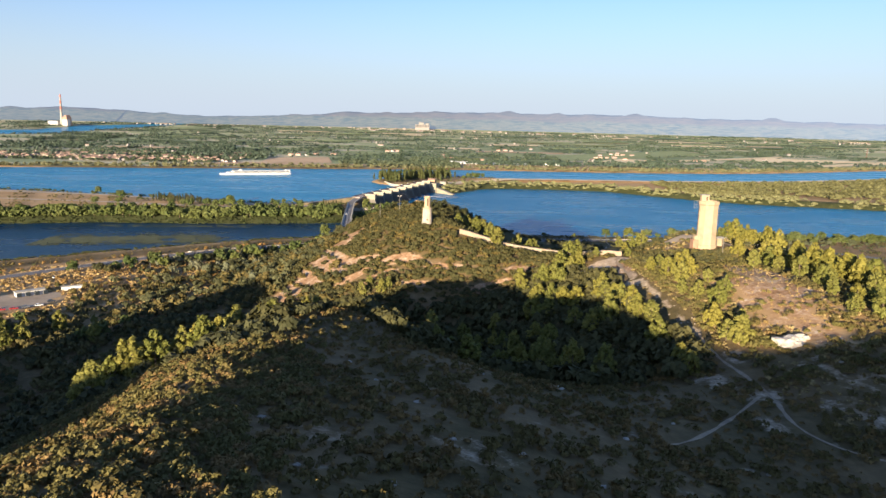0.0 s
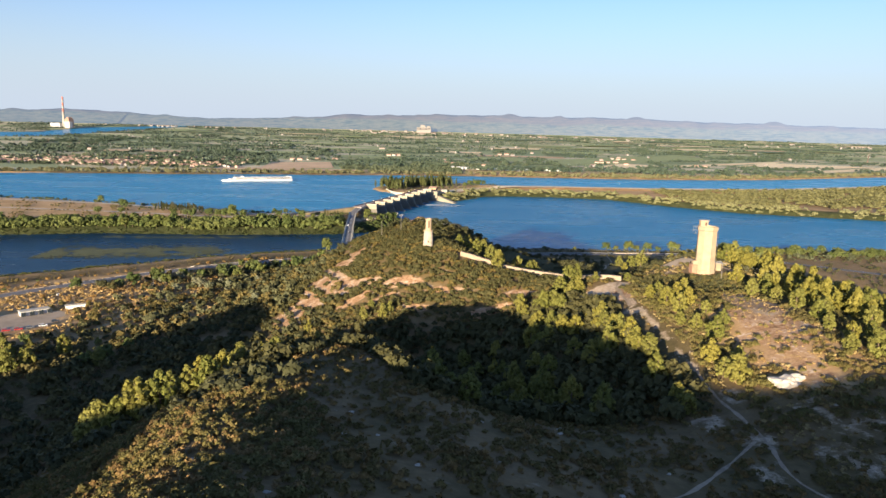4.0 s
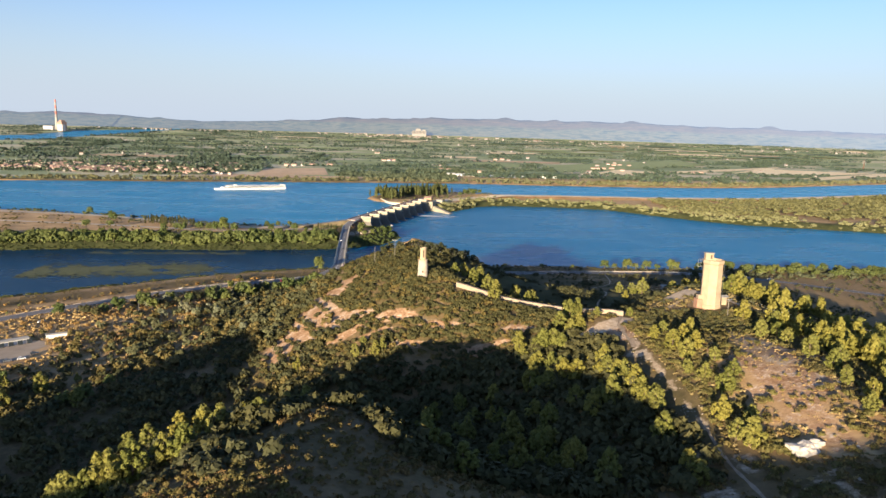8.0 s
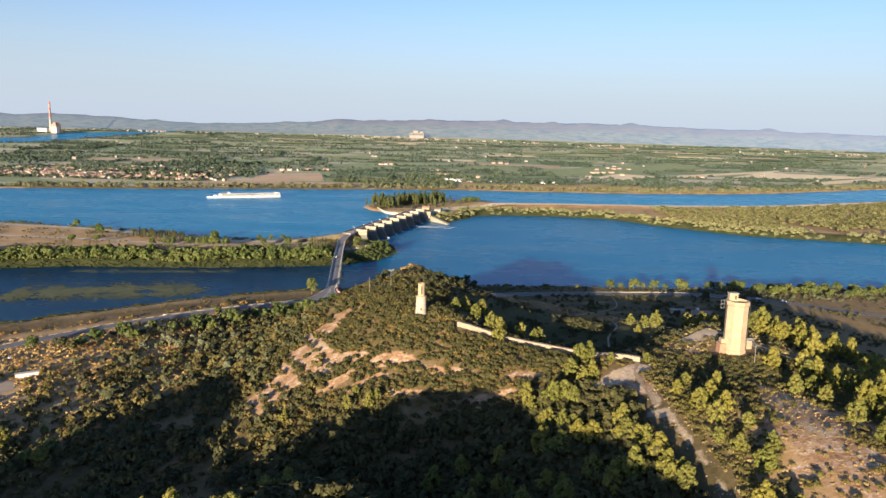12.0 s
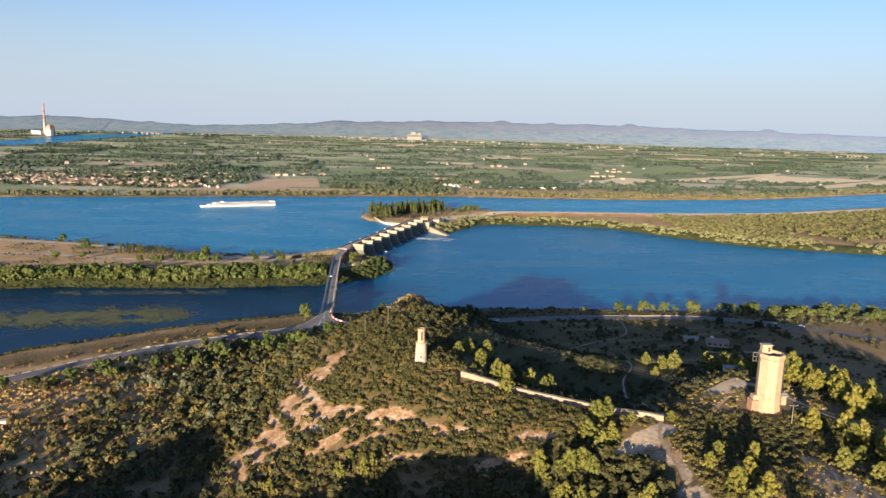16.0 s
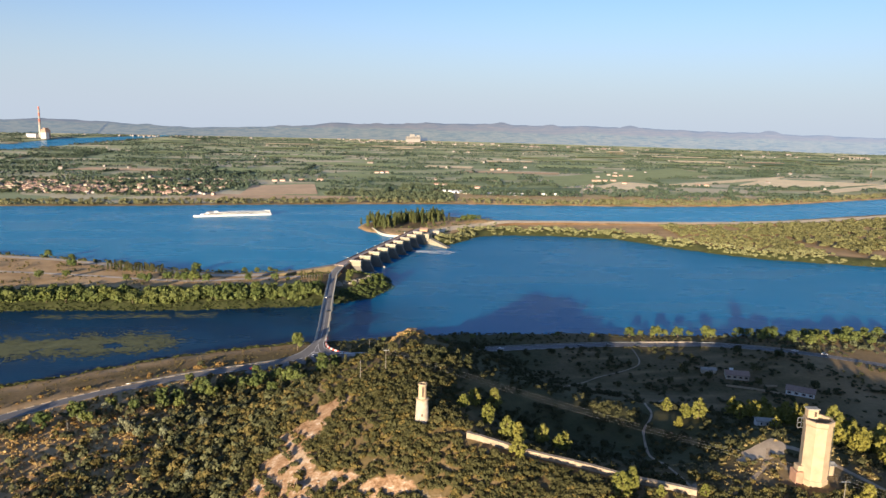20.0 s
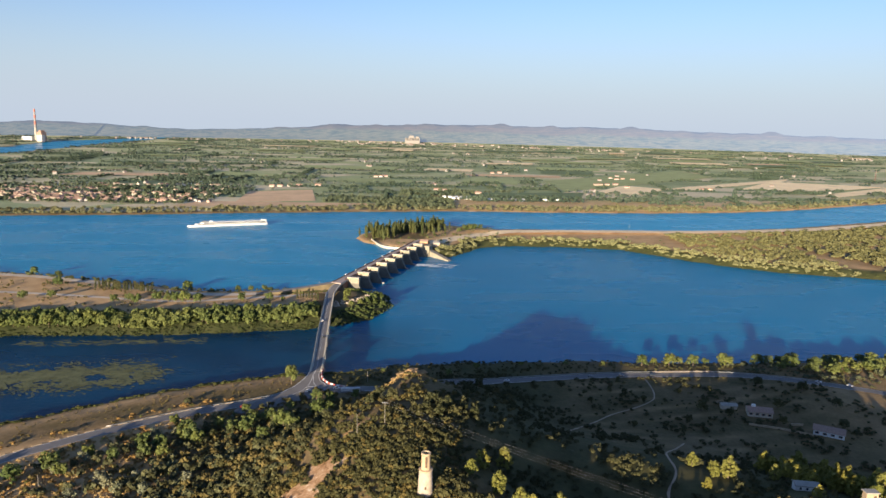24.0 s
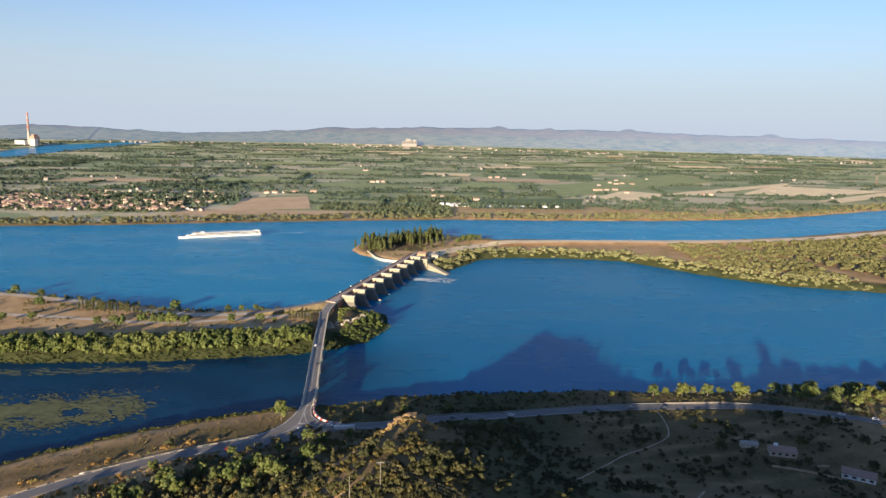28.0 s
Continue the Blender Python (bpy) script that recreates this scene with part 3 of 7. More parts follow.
def backdrop_material():
    m = Mat("far_hills_haze_glow", 1.0, 0, 0.0)
    pos = m.attr("true_place", "Vector")
    axes = m.n.new("ShaderNodeSeparateXYZ")
    m.l.new(pos, axes.inputs[0])
    rise = m.maths("ADD", m.maths("MULTIPLY", axes.outputs[2], 0.005), m.maths("MULTIPLY", m.noise(0.0016, 5, pos), 0.5))
    wide = m.n.new("ShaderNodeMapping")
    wide.inputs["Scale"].default_value = (0.007, 0.007, 0.10)
    m.l.new(pos, wide.inputs[0])
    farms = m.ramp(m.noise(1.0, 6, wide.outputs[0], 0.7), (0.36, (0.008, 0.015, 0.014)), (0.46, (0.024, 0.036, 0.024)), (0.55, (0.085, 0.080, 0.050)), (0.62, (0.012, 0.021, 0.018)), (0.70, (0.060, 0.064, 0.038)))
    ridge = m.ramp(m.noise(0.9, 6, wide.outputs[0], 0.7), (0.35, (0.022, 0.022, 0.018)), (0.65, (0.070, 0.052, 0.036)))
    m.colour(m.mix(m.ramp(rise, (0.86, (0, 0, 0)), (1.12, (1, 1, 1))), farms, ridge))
    # blue emission paints in the distance haze, stronger to the east
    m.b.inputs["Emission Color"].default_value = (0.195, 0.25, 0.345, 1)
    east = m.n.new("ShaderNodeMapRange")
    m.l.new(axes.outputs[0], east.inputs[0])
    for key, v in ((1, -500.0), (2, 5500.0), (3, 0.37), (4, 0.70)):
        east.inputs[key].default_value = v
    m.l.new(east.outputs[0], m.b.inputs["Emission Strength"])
    return m.m


def make_backdrop():
    az = np.radians(np.linspace(-62, 62, 420))
    rows = []
    for r, part_ in ((8600, 0.0), (9000, 0.35), (9400, 0.75), (9800, 0.95), (10200, 1.0), (10800, 0.7)):
        x, y = r * np.sin(az), 90 + r * np.cos(az)
        crest = far_range(10000 * np.sin(az), 90 + 10000 * np.cos(az))
        low = 1 + 0.16 * waves(np.degrees(az), 0 * az + r, 0.9, r)
        rows.append(np.c_[x, y, 6 + crest * part_ * np.where(part_ < 0.99, low, 1.0)])
    v = np.concatenate(rows)
    n = len(az)
    f = np.array([(k * n + i, k * n + i + 1, (k + 1) * n + i + 1, (k + 1) * n + i) for k in range(5) for i in range(n - 1)])
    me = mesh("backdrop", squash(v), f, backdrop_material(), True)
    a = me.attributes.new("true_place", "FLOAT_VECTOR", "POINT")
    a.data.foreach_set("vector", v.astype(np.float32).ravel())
    tagged(new("backdrop", me), "low hills along the horizon, glowing blue-grey for haze", "hills", kind="structure")


make_backdrop()

# ---- roads, tracks and bare ground ----
ROAD_WEST = [(-420, 250), (-330, 375), (-261, 470), (-216, 522), (-186, 548), (-144, 577), (-108, 594), (-86, 610), (-79, 632), (-79, 650)]
ROAD_EAST = [(-79, 648), (-72, 622), (-53, 611), (-18, 624), (20, 631), (59, 638), (99, 646), (141, 653), (181, 655), (222, 655), (260, 647), (292, 634), (330, 616), (420, 565), (600, 450), (900, 250)]
WALLS = [(17, 388), (30, 387.5), (43, 387), (55, 384), (65, 379), (72, 375), (80, 366), (87, 357), (96, 352)]
GULLY = [(100, 357), (94, 342), (90.5, 335), (89.5, 320), (89, 310), (88, 299), (89.5, 288), (90.5, 273), (91, 258), (91.2, 242), (91, 235), (89.6, 224)]
PATH_DOWN = [(89.6, 224), (87.5, 205), (88, 190), (88, 176), (87, 163.6), (84.5, 152.4), (86.4, 144.2), (90, 139.7), (96, 137), (108, 133)]
BRANCH = [(85, 170), (76.4, 161), (66, 149), (56, 137), (49, 131)]
NORTH_TRACK = [(97, 352), (98, 372), (97, 393), (102, 417), (104, 428), (106, 435), (111, 441), (115.5, 451), (116.5, 464), (124, 490), (150, 530)]
EAST_TRACK = [(136, 374), (147, 366), (160, 352), (175, 330), (200, 305), (240, 280)]
ARC_TRACK = [(100, 347), (107, 343.5), (116, 350), (124, 357), (131, 364), (134, 372)]
VALLEY_PATH = [(80, 525), (90, 543), (103, 561), (119, 579), (137, 589), (152, 600), (159, 608), (163, 623), (164, 646)]
PEN_ROAD = [(-700, 985), (-466, 963), (-380, 937), (-293, 899), (-237, 884), (-197, 884), (-161, 897), (-118, 905), (-104, 902)]
PEN_TRACK = [(-700, 900), (-400, 878), (-300, 858), (-240, 850), (-200, 866), (-150, 880), (-115, 893)]
DIKE_ROAD = [(10, 1232), (60, 1300), (120, 1352), (257, 1378), (462, 1388), (707, 1440), (985, 1570), (1500, 1850)]


def near_line(x, y, line):
    """Distance from places to a line."""
    best = np.full(np.shape(x), 1e9)
    for (ax, ay), (bx, by) in zip(line, line[1:]):
        ex, ey = bx - ax, by - ay
        t = np.clip(((x - ax) * ex + (y - ay) * ey) / (ex * ex + ey * ey), 0, 1)
        best = np.minimum(best, np.hypot(x - ax - t * ex, y - ay - t * ey))
    return best


def road(name, line, half, label, material, category="road", lift=0.18, rag=0.0):
    ob = ribbon(line, half, lift, name, material, rag=rag)
    return tagged(ob, label, category, kind="structure")


PALETRACK = plain("stony_track", (0.44, 0.335, 0.23), 0.95, scale=0.4, vary=0.2, relief=0.5, grain=2)
road("road_west", ROAD_WEST, 4.6, "worn grey asphalt road along the river bank", ASPHALT, lift=0.3)
road("road_east", ROAD_EAST, 4.6, "grey asphalt road along the wooded river bank", ASPHALT, lift=0.3)
road("road_peninsula", PEN_ROAD, 5.5, "pale worn road along the embankment", TRACK)
road("track_peninsula", PEN_TRACK, 3.5, "bare earth track across the dry embankment", TRACK)
road("track_gully", GULLY[:6], 0.8, "pale eroded stony track down the hillside", PALETRACK, "track", 0.12, 0.85)
road("track_down", PATH_DOWN, 0.45, "narrow pale footpath down the stony hillside", PALETRACK, "track", 0.12, 0.6)
road("track_branch", BRANCH, 0.5, "narrow pale footpath through scrub", PALETRACK, "track", 0.12, 0.6)
road("track_north", NORTH_TRACK, 0.55, "narrow pale track through dark scrub", PALETRACK, "track", 0.12, 0.3)
road("track_valley", VALLEY_PATH, 0.5, "narrow pale path across the shaded slope", PALETRACK, "track", 0.12, 0.4)
road("track_arc", ARC_TRACK, 0.9, "narrow pale track curving up to the concrete tower", PALETRACK, "track", 0.12, 0.5)
road("track_east", EAST_TRACK, 1.5, "pale gravel track beside the concrete tower", PALETRACK, "track", 0.12)
road("road_dike", DIKE_ROAD, 15, "pale gravel road along the canal dike", plain("dike_gravel", (0.86, 0.68, 0.44), 0.95, scale=0.05, vary=0.14))
PAINT = plain("road_paint", (0.72, 0.72, 0.70), 0.7, vary=0.05)
for k, (line, a) in enumerate(((ROAD_WEST, 4.2), (ROAD_WEST, -4.2), (ROAD_EAST, 4.2), (ROAD_EAST, -4.2))):
    pts = smooth_line(line)[:, :2]
    d = np.gradient(pts, axis=0)
    d /= np.linalg.norm(d, axis=1)[:, None]
    off = pts + np.c_[d[:, 1], -d[:, 0]] * a
    road("road_edge_line", [tuple(p) for p in off[::6]], 0.14, "white painted road edge line", PAINT, "road marking", 0.36)


def blob(cx, cy, rx, ry, name, material, label, category, lift=0.1, z=None, turn=0.0, rough=0.25, kind="structure", seed=1):
    """A flat patch with an uneven edge, draped on the ground or afloat at z."""
    n, rings = 40, 6
    v, f = [], []
    for k in range(rings + 1):
        for i in range(n):
            a = 2 * math.pi * i / n
            r = (k / rings) * (1 + rough * math.sin(3 * a + seed) + rough * 0.7 * math.sin(5 * a + 2.3 * seed) + rough * 0.5 * math.sin(9 * a + 1.7 * seed))
            x, y = rx * r * math.cos(a), ry * r * math.sin(a)
            v.append((cx + x * math.cos(turn) - y * math.sin(turn), cy + x * math.sin(turn) + y * math.cos(turn)))
    v = np.array(v)
    zz = height(v[:, 0], v[:, 1]) + lift if z is None else np.full(len(v), z)
    for k in range(rings):
        for i in range(n):
            f.append((k * n + i, k * n + (i + 1) % n, (k + 1) * n + (i + 1) % n, (k + 1) * n + i))
    ob = new(name, mesh(name, np.c_[v, zz], np.array(f), material, True))
    return tagged(ob, label, category, kind=kind)


CHALK = plain("pale_earth", (0.47, 0.375, 0.275), 0.95, scale=0.15, grain=1.2, relief=0.5)
for k, (x, y, a, b, turn, kind) in enumerate(BARE_SPOTS):
    if kind == 0:
        blob(x, y, a, b, "bare_ground", CHALK, "pale trodden chalky clearing among scrub", "clearing", 0.12, turn=turn, rough=0.13, seed=k + 1)

# fields and yards on the plain
STRAW = plain("stubble", (0.97, 0.76, 0.46), 0.95, scale=0.02, grain=0.2)
TILLED = plain("tilled_soil", (0.72, 0.50, 0.30), 0.95, scale=0.015, grain=0.15)
GREENCROP = plain("green_crop", (0.36, 0.41, 0.18), 0.95, scale=0.02, grain=0.2)


def field(corners, material, label):
    """A field as a flat quad split so that it lies with the drawn-in land."""
    a, b, c, d = [np.array(p, float) for p in corners]
    n = 14
    v = np.array([(a * (1 - i / n) + b * i / n) * (1 - j / n) + (d * (1 - i / n) + c * i / n) * j / n for j in range(n + 1) for i in range(n + 1)])
    r = np.hypot(v[:, 0], v[:, 1] - 90)
    v = squash(np.c_[v, 8.6 + np.maximum(0, r - 2400) * 0.0025])
    f = [(j * (n + 1) + i, j * (n + 1) + i + 1, (j + 1) * (n + 1) + i + 1, (j + 1) * (n + 1) + i) for j in range(n) for i in range(n)]
    return tagged(new("field", mesh("field", v, np.array(f), material)), label, "field", "fields on the plain", "structure")


FIELDS = [([(489, 2160), (605, 2121), (767, 2331), (648, 2439)], 0), ([(729, 2323), (800, 2290), (1359, 2774), (1450, 2926)], 0), ([(1009, 2379), (1238, 2333), (1640, 2600), (1300, 2760)], 0),
          ([(1165, 2215), (1200, 2165), (1640, 2480), (1700, 2640)], 0), ([(-421, 1749), (-249, 1797), (-298, 2074), (-448, 1987)], 1), ([(-529, 1650), (-100, 1712), (-110, 1765), (-492, 1750)], 1),
          ([(120, 1965), (420, 2010), (460, 2150), (150, 2080)], 3), ([(412, 2178), (1149, 2935), (1155, 3322), (413, 2556)], 2), ([(-330, 2350), (-40, 2330), (-30, 2480), (-340, 2500)], 2),
          ([(120, 2400), (300, 2380), (330, 2600), (150, 2640)], 2), ([(-700, 2500), (-420, 2450), (-430, 2600), (-720, 2660)], 2)]
rf = random.Random(77)
for k in range(80):          # strips of crops further out
    y = 2300 + 3600 * rf.random() ** 1.3
    x, w, d, lean = rf.uniform(-0.5, 0.6) * y, rf.uniform(140, 420), rf.uniform(70, 170) * (y / 2600), rf.uniform(-40, 90)
    quad = [(x, y), (x + w, y + lean), (x + w + 25, y + lean + d), (x + 25, y + d)]
    middle = (x + w / 2, y + d / 2)
    if max(inside_by(UPPER, [middle[0]], [middle[1]])[0], inside_by(UPPER_FAR, [middle[0]], [middle[1]])[0]) < -280 and all(inside_by(f, [middle[0]], [middle[1]])[0] < -150 for f, _ in FIELDS):
        FIELDS.append((quad, rf.choice((0, 1, 2, 2, 2, 3))))
DARKCROP = plain("tall_green_crop", (0.16, 0.22, 0.10), 0.95, scale=0.02, grain=0.2)
for corners, k in FIELDS:
    field(corners, (STRAW, TILLED, GREENCROP, DARKCROP)[k], ("pale stubble field", "reddish ploughed field", "green crop field in strips", "dark green field of tall crops")[k] + " on the flat plain")
LAKE_GREY = plain("glasshouse_film", (0.40, 0.43, 0.45), 0.4, scale=0.02)
field([(-655, 2097), (-603, 2200), (-640, 2400), (-721, 2290)], LAKE_GREY, "grey plastic crop covers")

# water plants and white water
ALGAE = plain("water_weed", (0.155, 0.165, 0.075), 0.8, scale=0.12, grain=0.9, vary=0.22)
rng = np.random.RandomState(5)


def weed_mat(name, spots, label):
    """Many small ragged leaves of weed afloat as one object: (x, y, half length, half width)."""
    v, f = [], []
    for i, (x, y, a, b) in enumerate(spots):
        n, o, turn = 9, len(v), 0.3 * rng.randn()
        for j in range(n):
            w = 2 * math.pi * j / n
            r = 0.6 + 0.55 * rng.rand()
            u, q = a * r * math.cos(w), b * r * math.sin(w)
            v.append((x + u * math.cos(turn) - q * math.sin(turn), y + u * math.sin(turn) + q * math.cos(turn), 0.04 + 0.0001 * i))
        f.append(list(range(o, o + n)))
    tagged(new(name, mesh(name, v, f, ALGAE)), label, "water weed", kind="stuff")


mat_spots = []
while len(mat_spots) < 3200:
    x, y = -350 + 170 * rng.rand(), 650 + 42 * rng.uniform(-1, 1)
    y += 0.2 * (x + 290)
    inner = 1 - abs(y - 650 - 0.2 * (x + 290)) / 42
    if rng.rand() < inner * np.clip((-185 - x) / 70, 0, 1) * np.clip(0.6 + 0.7 * waves(x, y, 14, 4), 0.02, 1):
        q = 0.5 + 1.5 * inner
        mat_spots.append((x, y, q * (0.6 + 2.4 * rng.rand() ** 2), q * (0.4 + 1.2 * rng.rand() ** 2)))
weed_mat("water_weed", mat_spots, "yellow-green floating water weed mat")
weed_mat("water_weed", [(x, 738 + 0.1 * (x + 290) + 4 * rng.randn(), 1.5 + 5 * rng.rand() ** 2, 0.4 + 1.0 * rng.rand()) for x in rng.uniform(-340, -190, 170)], "thin strip of floating water weed")
FOAM = plain("white_water", (0.75, 0.80, 0.82), 0.6, scale=0.2, vary=0.1)
for k in range(60):
    u = rng.rand() ** 1.5
    blob(-6 + 52 * u, 1100 + 6 * rng.randn() * (0.6 + u) - 6 * u, 1.6 + 5.5 * (1 - u) * rng.rand(), 1.0 + 2.6 * (1 - 0.7 * u) * rng.rand(), "foam", FOAM, "white foaming water below the gates", "foam", z=0.25 + 0.004 * k, rough=0.3, kind="stuff", seed=k)
for k in range(9):
    blob(-262 + 6 * k, 1432 + 2.9 * k, 3.4, 0.5 + 0.1 * k, "wake", FOAM, "thin white wake behind the cruise ship", "wake", z=6.03 + 0.002 * k, turn=0.42, rough=0.2, kind="stuff", seed=k)

# ---- the barrage ----
DAM_A, DAM_B = np.array([-84.0, 931.0]), np.array([-13.0, 1167.0])
dam_dir = (DAM_B - DAM_A) / np.linalg.norm(DAM_B - DAM_A)
dam_len = float(np.linalg.norm(DAM_B - DAM_A))
RUSTY = plain("weathered_red_paint", (0.26, 0.14, 0.10), 0.7)
PIERTAN = plain("tan_pier_concrete", (0.36, 0.325, 0.245), 0.85, scale=0.2, vary=0.2)
# dark from stains and from shade painted in below the upper blocks
PIERGREY = plain("stained_shaded_pier", (0.20, 0.185, 0.16), 0.85, scale=0.15, vary=0.2)
DECKGREY = plain("deck_asphalt", (0.44, 0.345, 0.30), 0.85, scale=0.1)


def make_barrage():
    """Its own frame: y along the deck, x downstream."""
    m = Matrix.Translation((DAM_A[0], DAM_A[1], 0)) @ Matrix.Rotation(-math.atan2(dam_dir[0], dam_dir[1]), 4, "Z")
    dam = thing("river_barrage", m, "concrete gated barrage with seven pale piers across the river", "dam")
    L = dam_len
    part("deck", boxes((-9.5, -1.5, -22, L + 45, 15.6, 17.0), bevel=0.15), DECKGREY, dam)
    part("parapet", boxes((-9.9, -9.5, -22, L + 30, 15.4, 18.0), bevel=0.05), RUSTY, dam, "reddish brown upstream parapet")
    part("parapet", boxes((-1.5, -1.1, -8, L + 22, 15.4, 18.0), bevel=0.05), RUSTY, dam, "reddish brown downstream parapet")
    n = 8
    for k in range(n + 1):
        y = L * k / n
        bm = bmesh.new()
        t = 1.9 if k < n else 3.0
        side = [(-9, -3), (-9, 15.5), (-1.2, 15.5), (-1.2, 12.4), (12.6, 12.4), (13.4, 9.5), (17.6, 1.2), (19.0, -3)]
        a = [bm.verts.new((x, y - t, z)) for x, z in side]
        b = [bm.verts.new((x, y + t, z)) for x, z in side]
        bm.faces.new(a)
        bm.faces.new(b[::-1])
        for i in range(len(side)):
            j = (i + 1) % len(side)
            bm.faces.new((a[i], b[i], b[j], a[j]))
        bmesh.ops.bevel(bm, geom=bm.edges[:], offset=0.18, segments=1, affect="EDGES")
        part("pier", bm, PIERGREY, dam, "lower pier dark with stains and painted shade")
        part("pier_block", boxes((-1.0, 13.0, y - t - 0.3, y + t + 0.3, 12.42, 18.4), bevel=0.15), PIERTAN, dam, "pale upper pier block")
        part("pier_cap", boxes((-1.0, 13.4, y - t - 0.6, y + t + 0.6, 18.42, 19.1), bevel=0.1), CONCRETE, dam)
        if 0 < k < n:
            part("pier_nose", lathe([(1.9, -3), (1.9, 1.0), (1.0, 1.6)], 14, cx=19.0, cy=y), GREYCON, dam, "rounded grey pier nose")
    for k in range(n):
        y0, y1 = L * k / n + 2.2, L * (k + 1) / n - 2.2
        bm = bmesh.new()
        arc = [(-3.0 + 4.2 * math.sin(u), -2 + 11.5 * (u / 1.25)) for u in np.linspace(0, 1.25, 7)]
        p = [bm.verts.new((x, y0, z)) for x, z in arc] + [bm.verts.new((x, y1, z)) for x, z in arc]
        for i in range(6):
            bm.faces.new((p[i], p[i + 1], p[i + 8], p[i + 7]))
        bmesh.ops.solidify(bm, geom=bm.faces[:], thickness=0.5)
        part("gate", bm, DARKSTEEL, dam, "dark curved steel sluice gate")
        part("gantry", boxes((-1.0, 4.0, y0, y1, 14.2, 15.4), (3.2, 3.8, y0, y1, 15.4, 16.6), bevel=0.08), RUSTY, dam, "brown service gantry over the gate")
        part("sill", boxes((-8, 20, y0 - 0.2, y1 + 0.2, -4, -0.6)), DARKCON, dam)
        # plain white boxes stand for the small lamps along the parapet
        part("lamp_box", boxes((-10.8, -9.6, (y0 + y1) / 2 - 0.9, (y0 + y1) / 2 + 0.9, 16.2, 18.6), bevel=0.1), WHITE, dam, "white lamp box on the parapet")
    part("abutment", boxes((-11, 0, -26, -3.2, -3, 15.4), bevel=0.2), RUSTY, dam, "dark brown abutment wall")
    part("junction_slab", boxes((-10.5, 0.5, -24, -2.5, 15.5, 17.03), bevel=0.2), DECKGREY, dam)
    part("abutment", boxes((-12, 22, L + 3.2, L + 20, -3, 15.4), bevel=0.2), PIERTAN, dam)
    bm = bmesh.new()
    q = [bm.verts.new(c) for c in ((22.2, L + 5, -2), (22.2, L + 17, -2), (22.2, L + 17, 8.5), (22.2, L + 5, 8.5), (57, L - 22, -2), (59, L - 15, -2), (59, L - 15, 1.4), (57, L - 22, 1.4))]
    for idx in ((0, 1, 2, 3), (4, 7, 6, 5), (0, 4, 5, 1), (1, 5, 6, 2), (2, 6, 7, 3), (3, 7, 4, 0)):
        bm.faces.new([q[i] for i in idx])
    part("wing_wall", bm, PIERTAN, dam, "pale sloping concrete wing wall")
    return dam


make_barrage()


def make_house(name, m, w, d, h, rise, wall, roof, label, category="house", group="", openings=0, chimney=False):
    """A gabled house: w along the ridge, d across."""
    ho = thing(name, m, label, category, group)
    bm = boxes((-w / 2, w / 2, -d / 2, d / 2, -1.5, h))
    for s in (-1, 1):
        v = [bm.verts.new((s * w / 2, -d / 2, h)), bm.verts.new((s * w / 2, d / 2, h)), bm.verts.new((s * w / 2, 0, h + rise))]
        bm.faces.new(v if s > 0 else v[::-1])
    part("wall", bm, wall, ho)
    bm = bmesh.new()
    e, o, t = 0.45, 0.5, 0.25
    prof = [(-d / 2 - e, h - e * rise / (d / 2)), (0, h + rise), (d / 2 + e, h - e * rise / (d / 2))]
    for a, b in zip(prof, prof[1:]):
        vs = []
        for x in (-w / 2 - o, w / 2 + o):
            for (y, z) in (a, b):
                vs += [bm.verts.new((x, y, z)), bm.verts.new((x, y, z + t))]
        bmesh.ops.convex_hull(bm, input=vs)
    part("roof", bm, roof, ho)
    for k in range(openings):
        x = -w / 2 + w * (k + 0.5) / openings
        part("window", boxes((x - 0.55, x + 0.55, -d / 2 - 0.06, -d / 2 + 0.02, 0.9, 2.2)), GLASS, ho)
        part("shutter", boxes((x - 1.1, x - 0.6, -d / 2 - 0.1, -d / 2 - 0.01, 0.85, 2.25)), RUSTY, ho)
        part("shutter", boxes((x + 0.6, x + 1.1, -d / 2 - 0.1, -d / 2 - 0.01, 0.85, 2.25)), RUSTY, ho)
    if chimney:
        part("chimney", boxes((-w / 4 - 1.2, -w / 4 + 1.2, -0.6, 0.9, h + rise * 0.4, h + rise + 1.4), bevel=0.08), WHITE, ho)
    return ho


def on_land(x, y, turn=0.0, sink=0.0):
    return Matrix.Translation((x, y, float(height(np.array([x]), np.array([y]))[0]) - sink)) @ Matrix.Rotation(turn, 4, "Z")


make_house("gatehouse", Matrix.Translation((2, 1186, 13.5)) @ Matrix.Rotation(-0.3, 4, "Z"), 12, 9, 6, 2.2, plain("ochre_render", (0.55, 0.33, 0.19), 0.85), ROOFTILE,
           "ochre rendered control house at the end of the barrage", "building", openings=3)
make_house("store_shed", Matrix.Translation((20, 1200, 11.5)) @ Matrix.Rotation(0.2, 4, "Z"), 9, 6, 3.4, 1.2, RENDERED, GREYCON, "small pale shed beside the control house", "shed")

# island quay wall
bm = bmesh.new()
quay = smooth_line([(-82, 1262), (-72, 1225), (-60, 1196), (-42, 1186), (-28, 1184)], 5)
for (x0, y0, _), (x1, y1, _) in zip(quay, quay[1:]):
    vs = [bm.verts.new((x + dx, y, z)) for x, y in ((x0, y0), (x1, y1)) for dx in (-0.6, 0.8) for z in (3.5, 9.6)]
    bmesh.ops.convex_hull(bm, input=vs)
tagged(part("quay_wall", bm, CONCRETE), "curved pale concrete quay wall on the island", "wall", kind="structure")

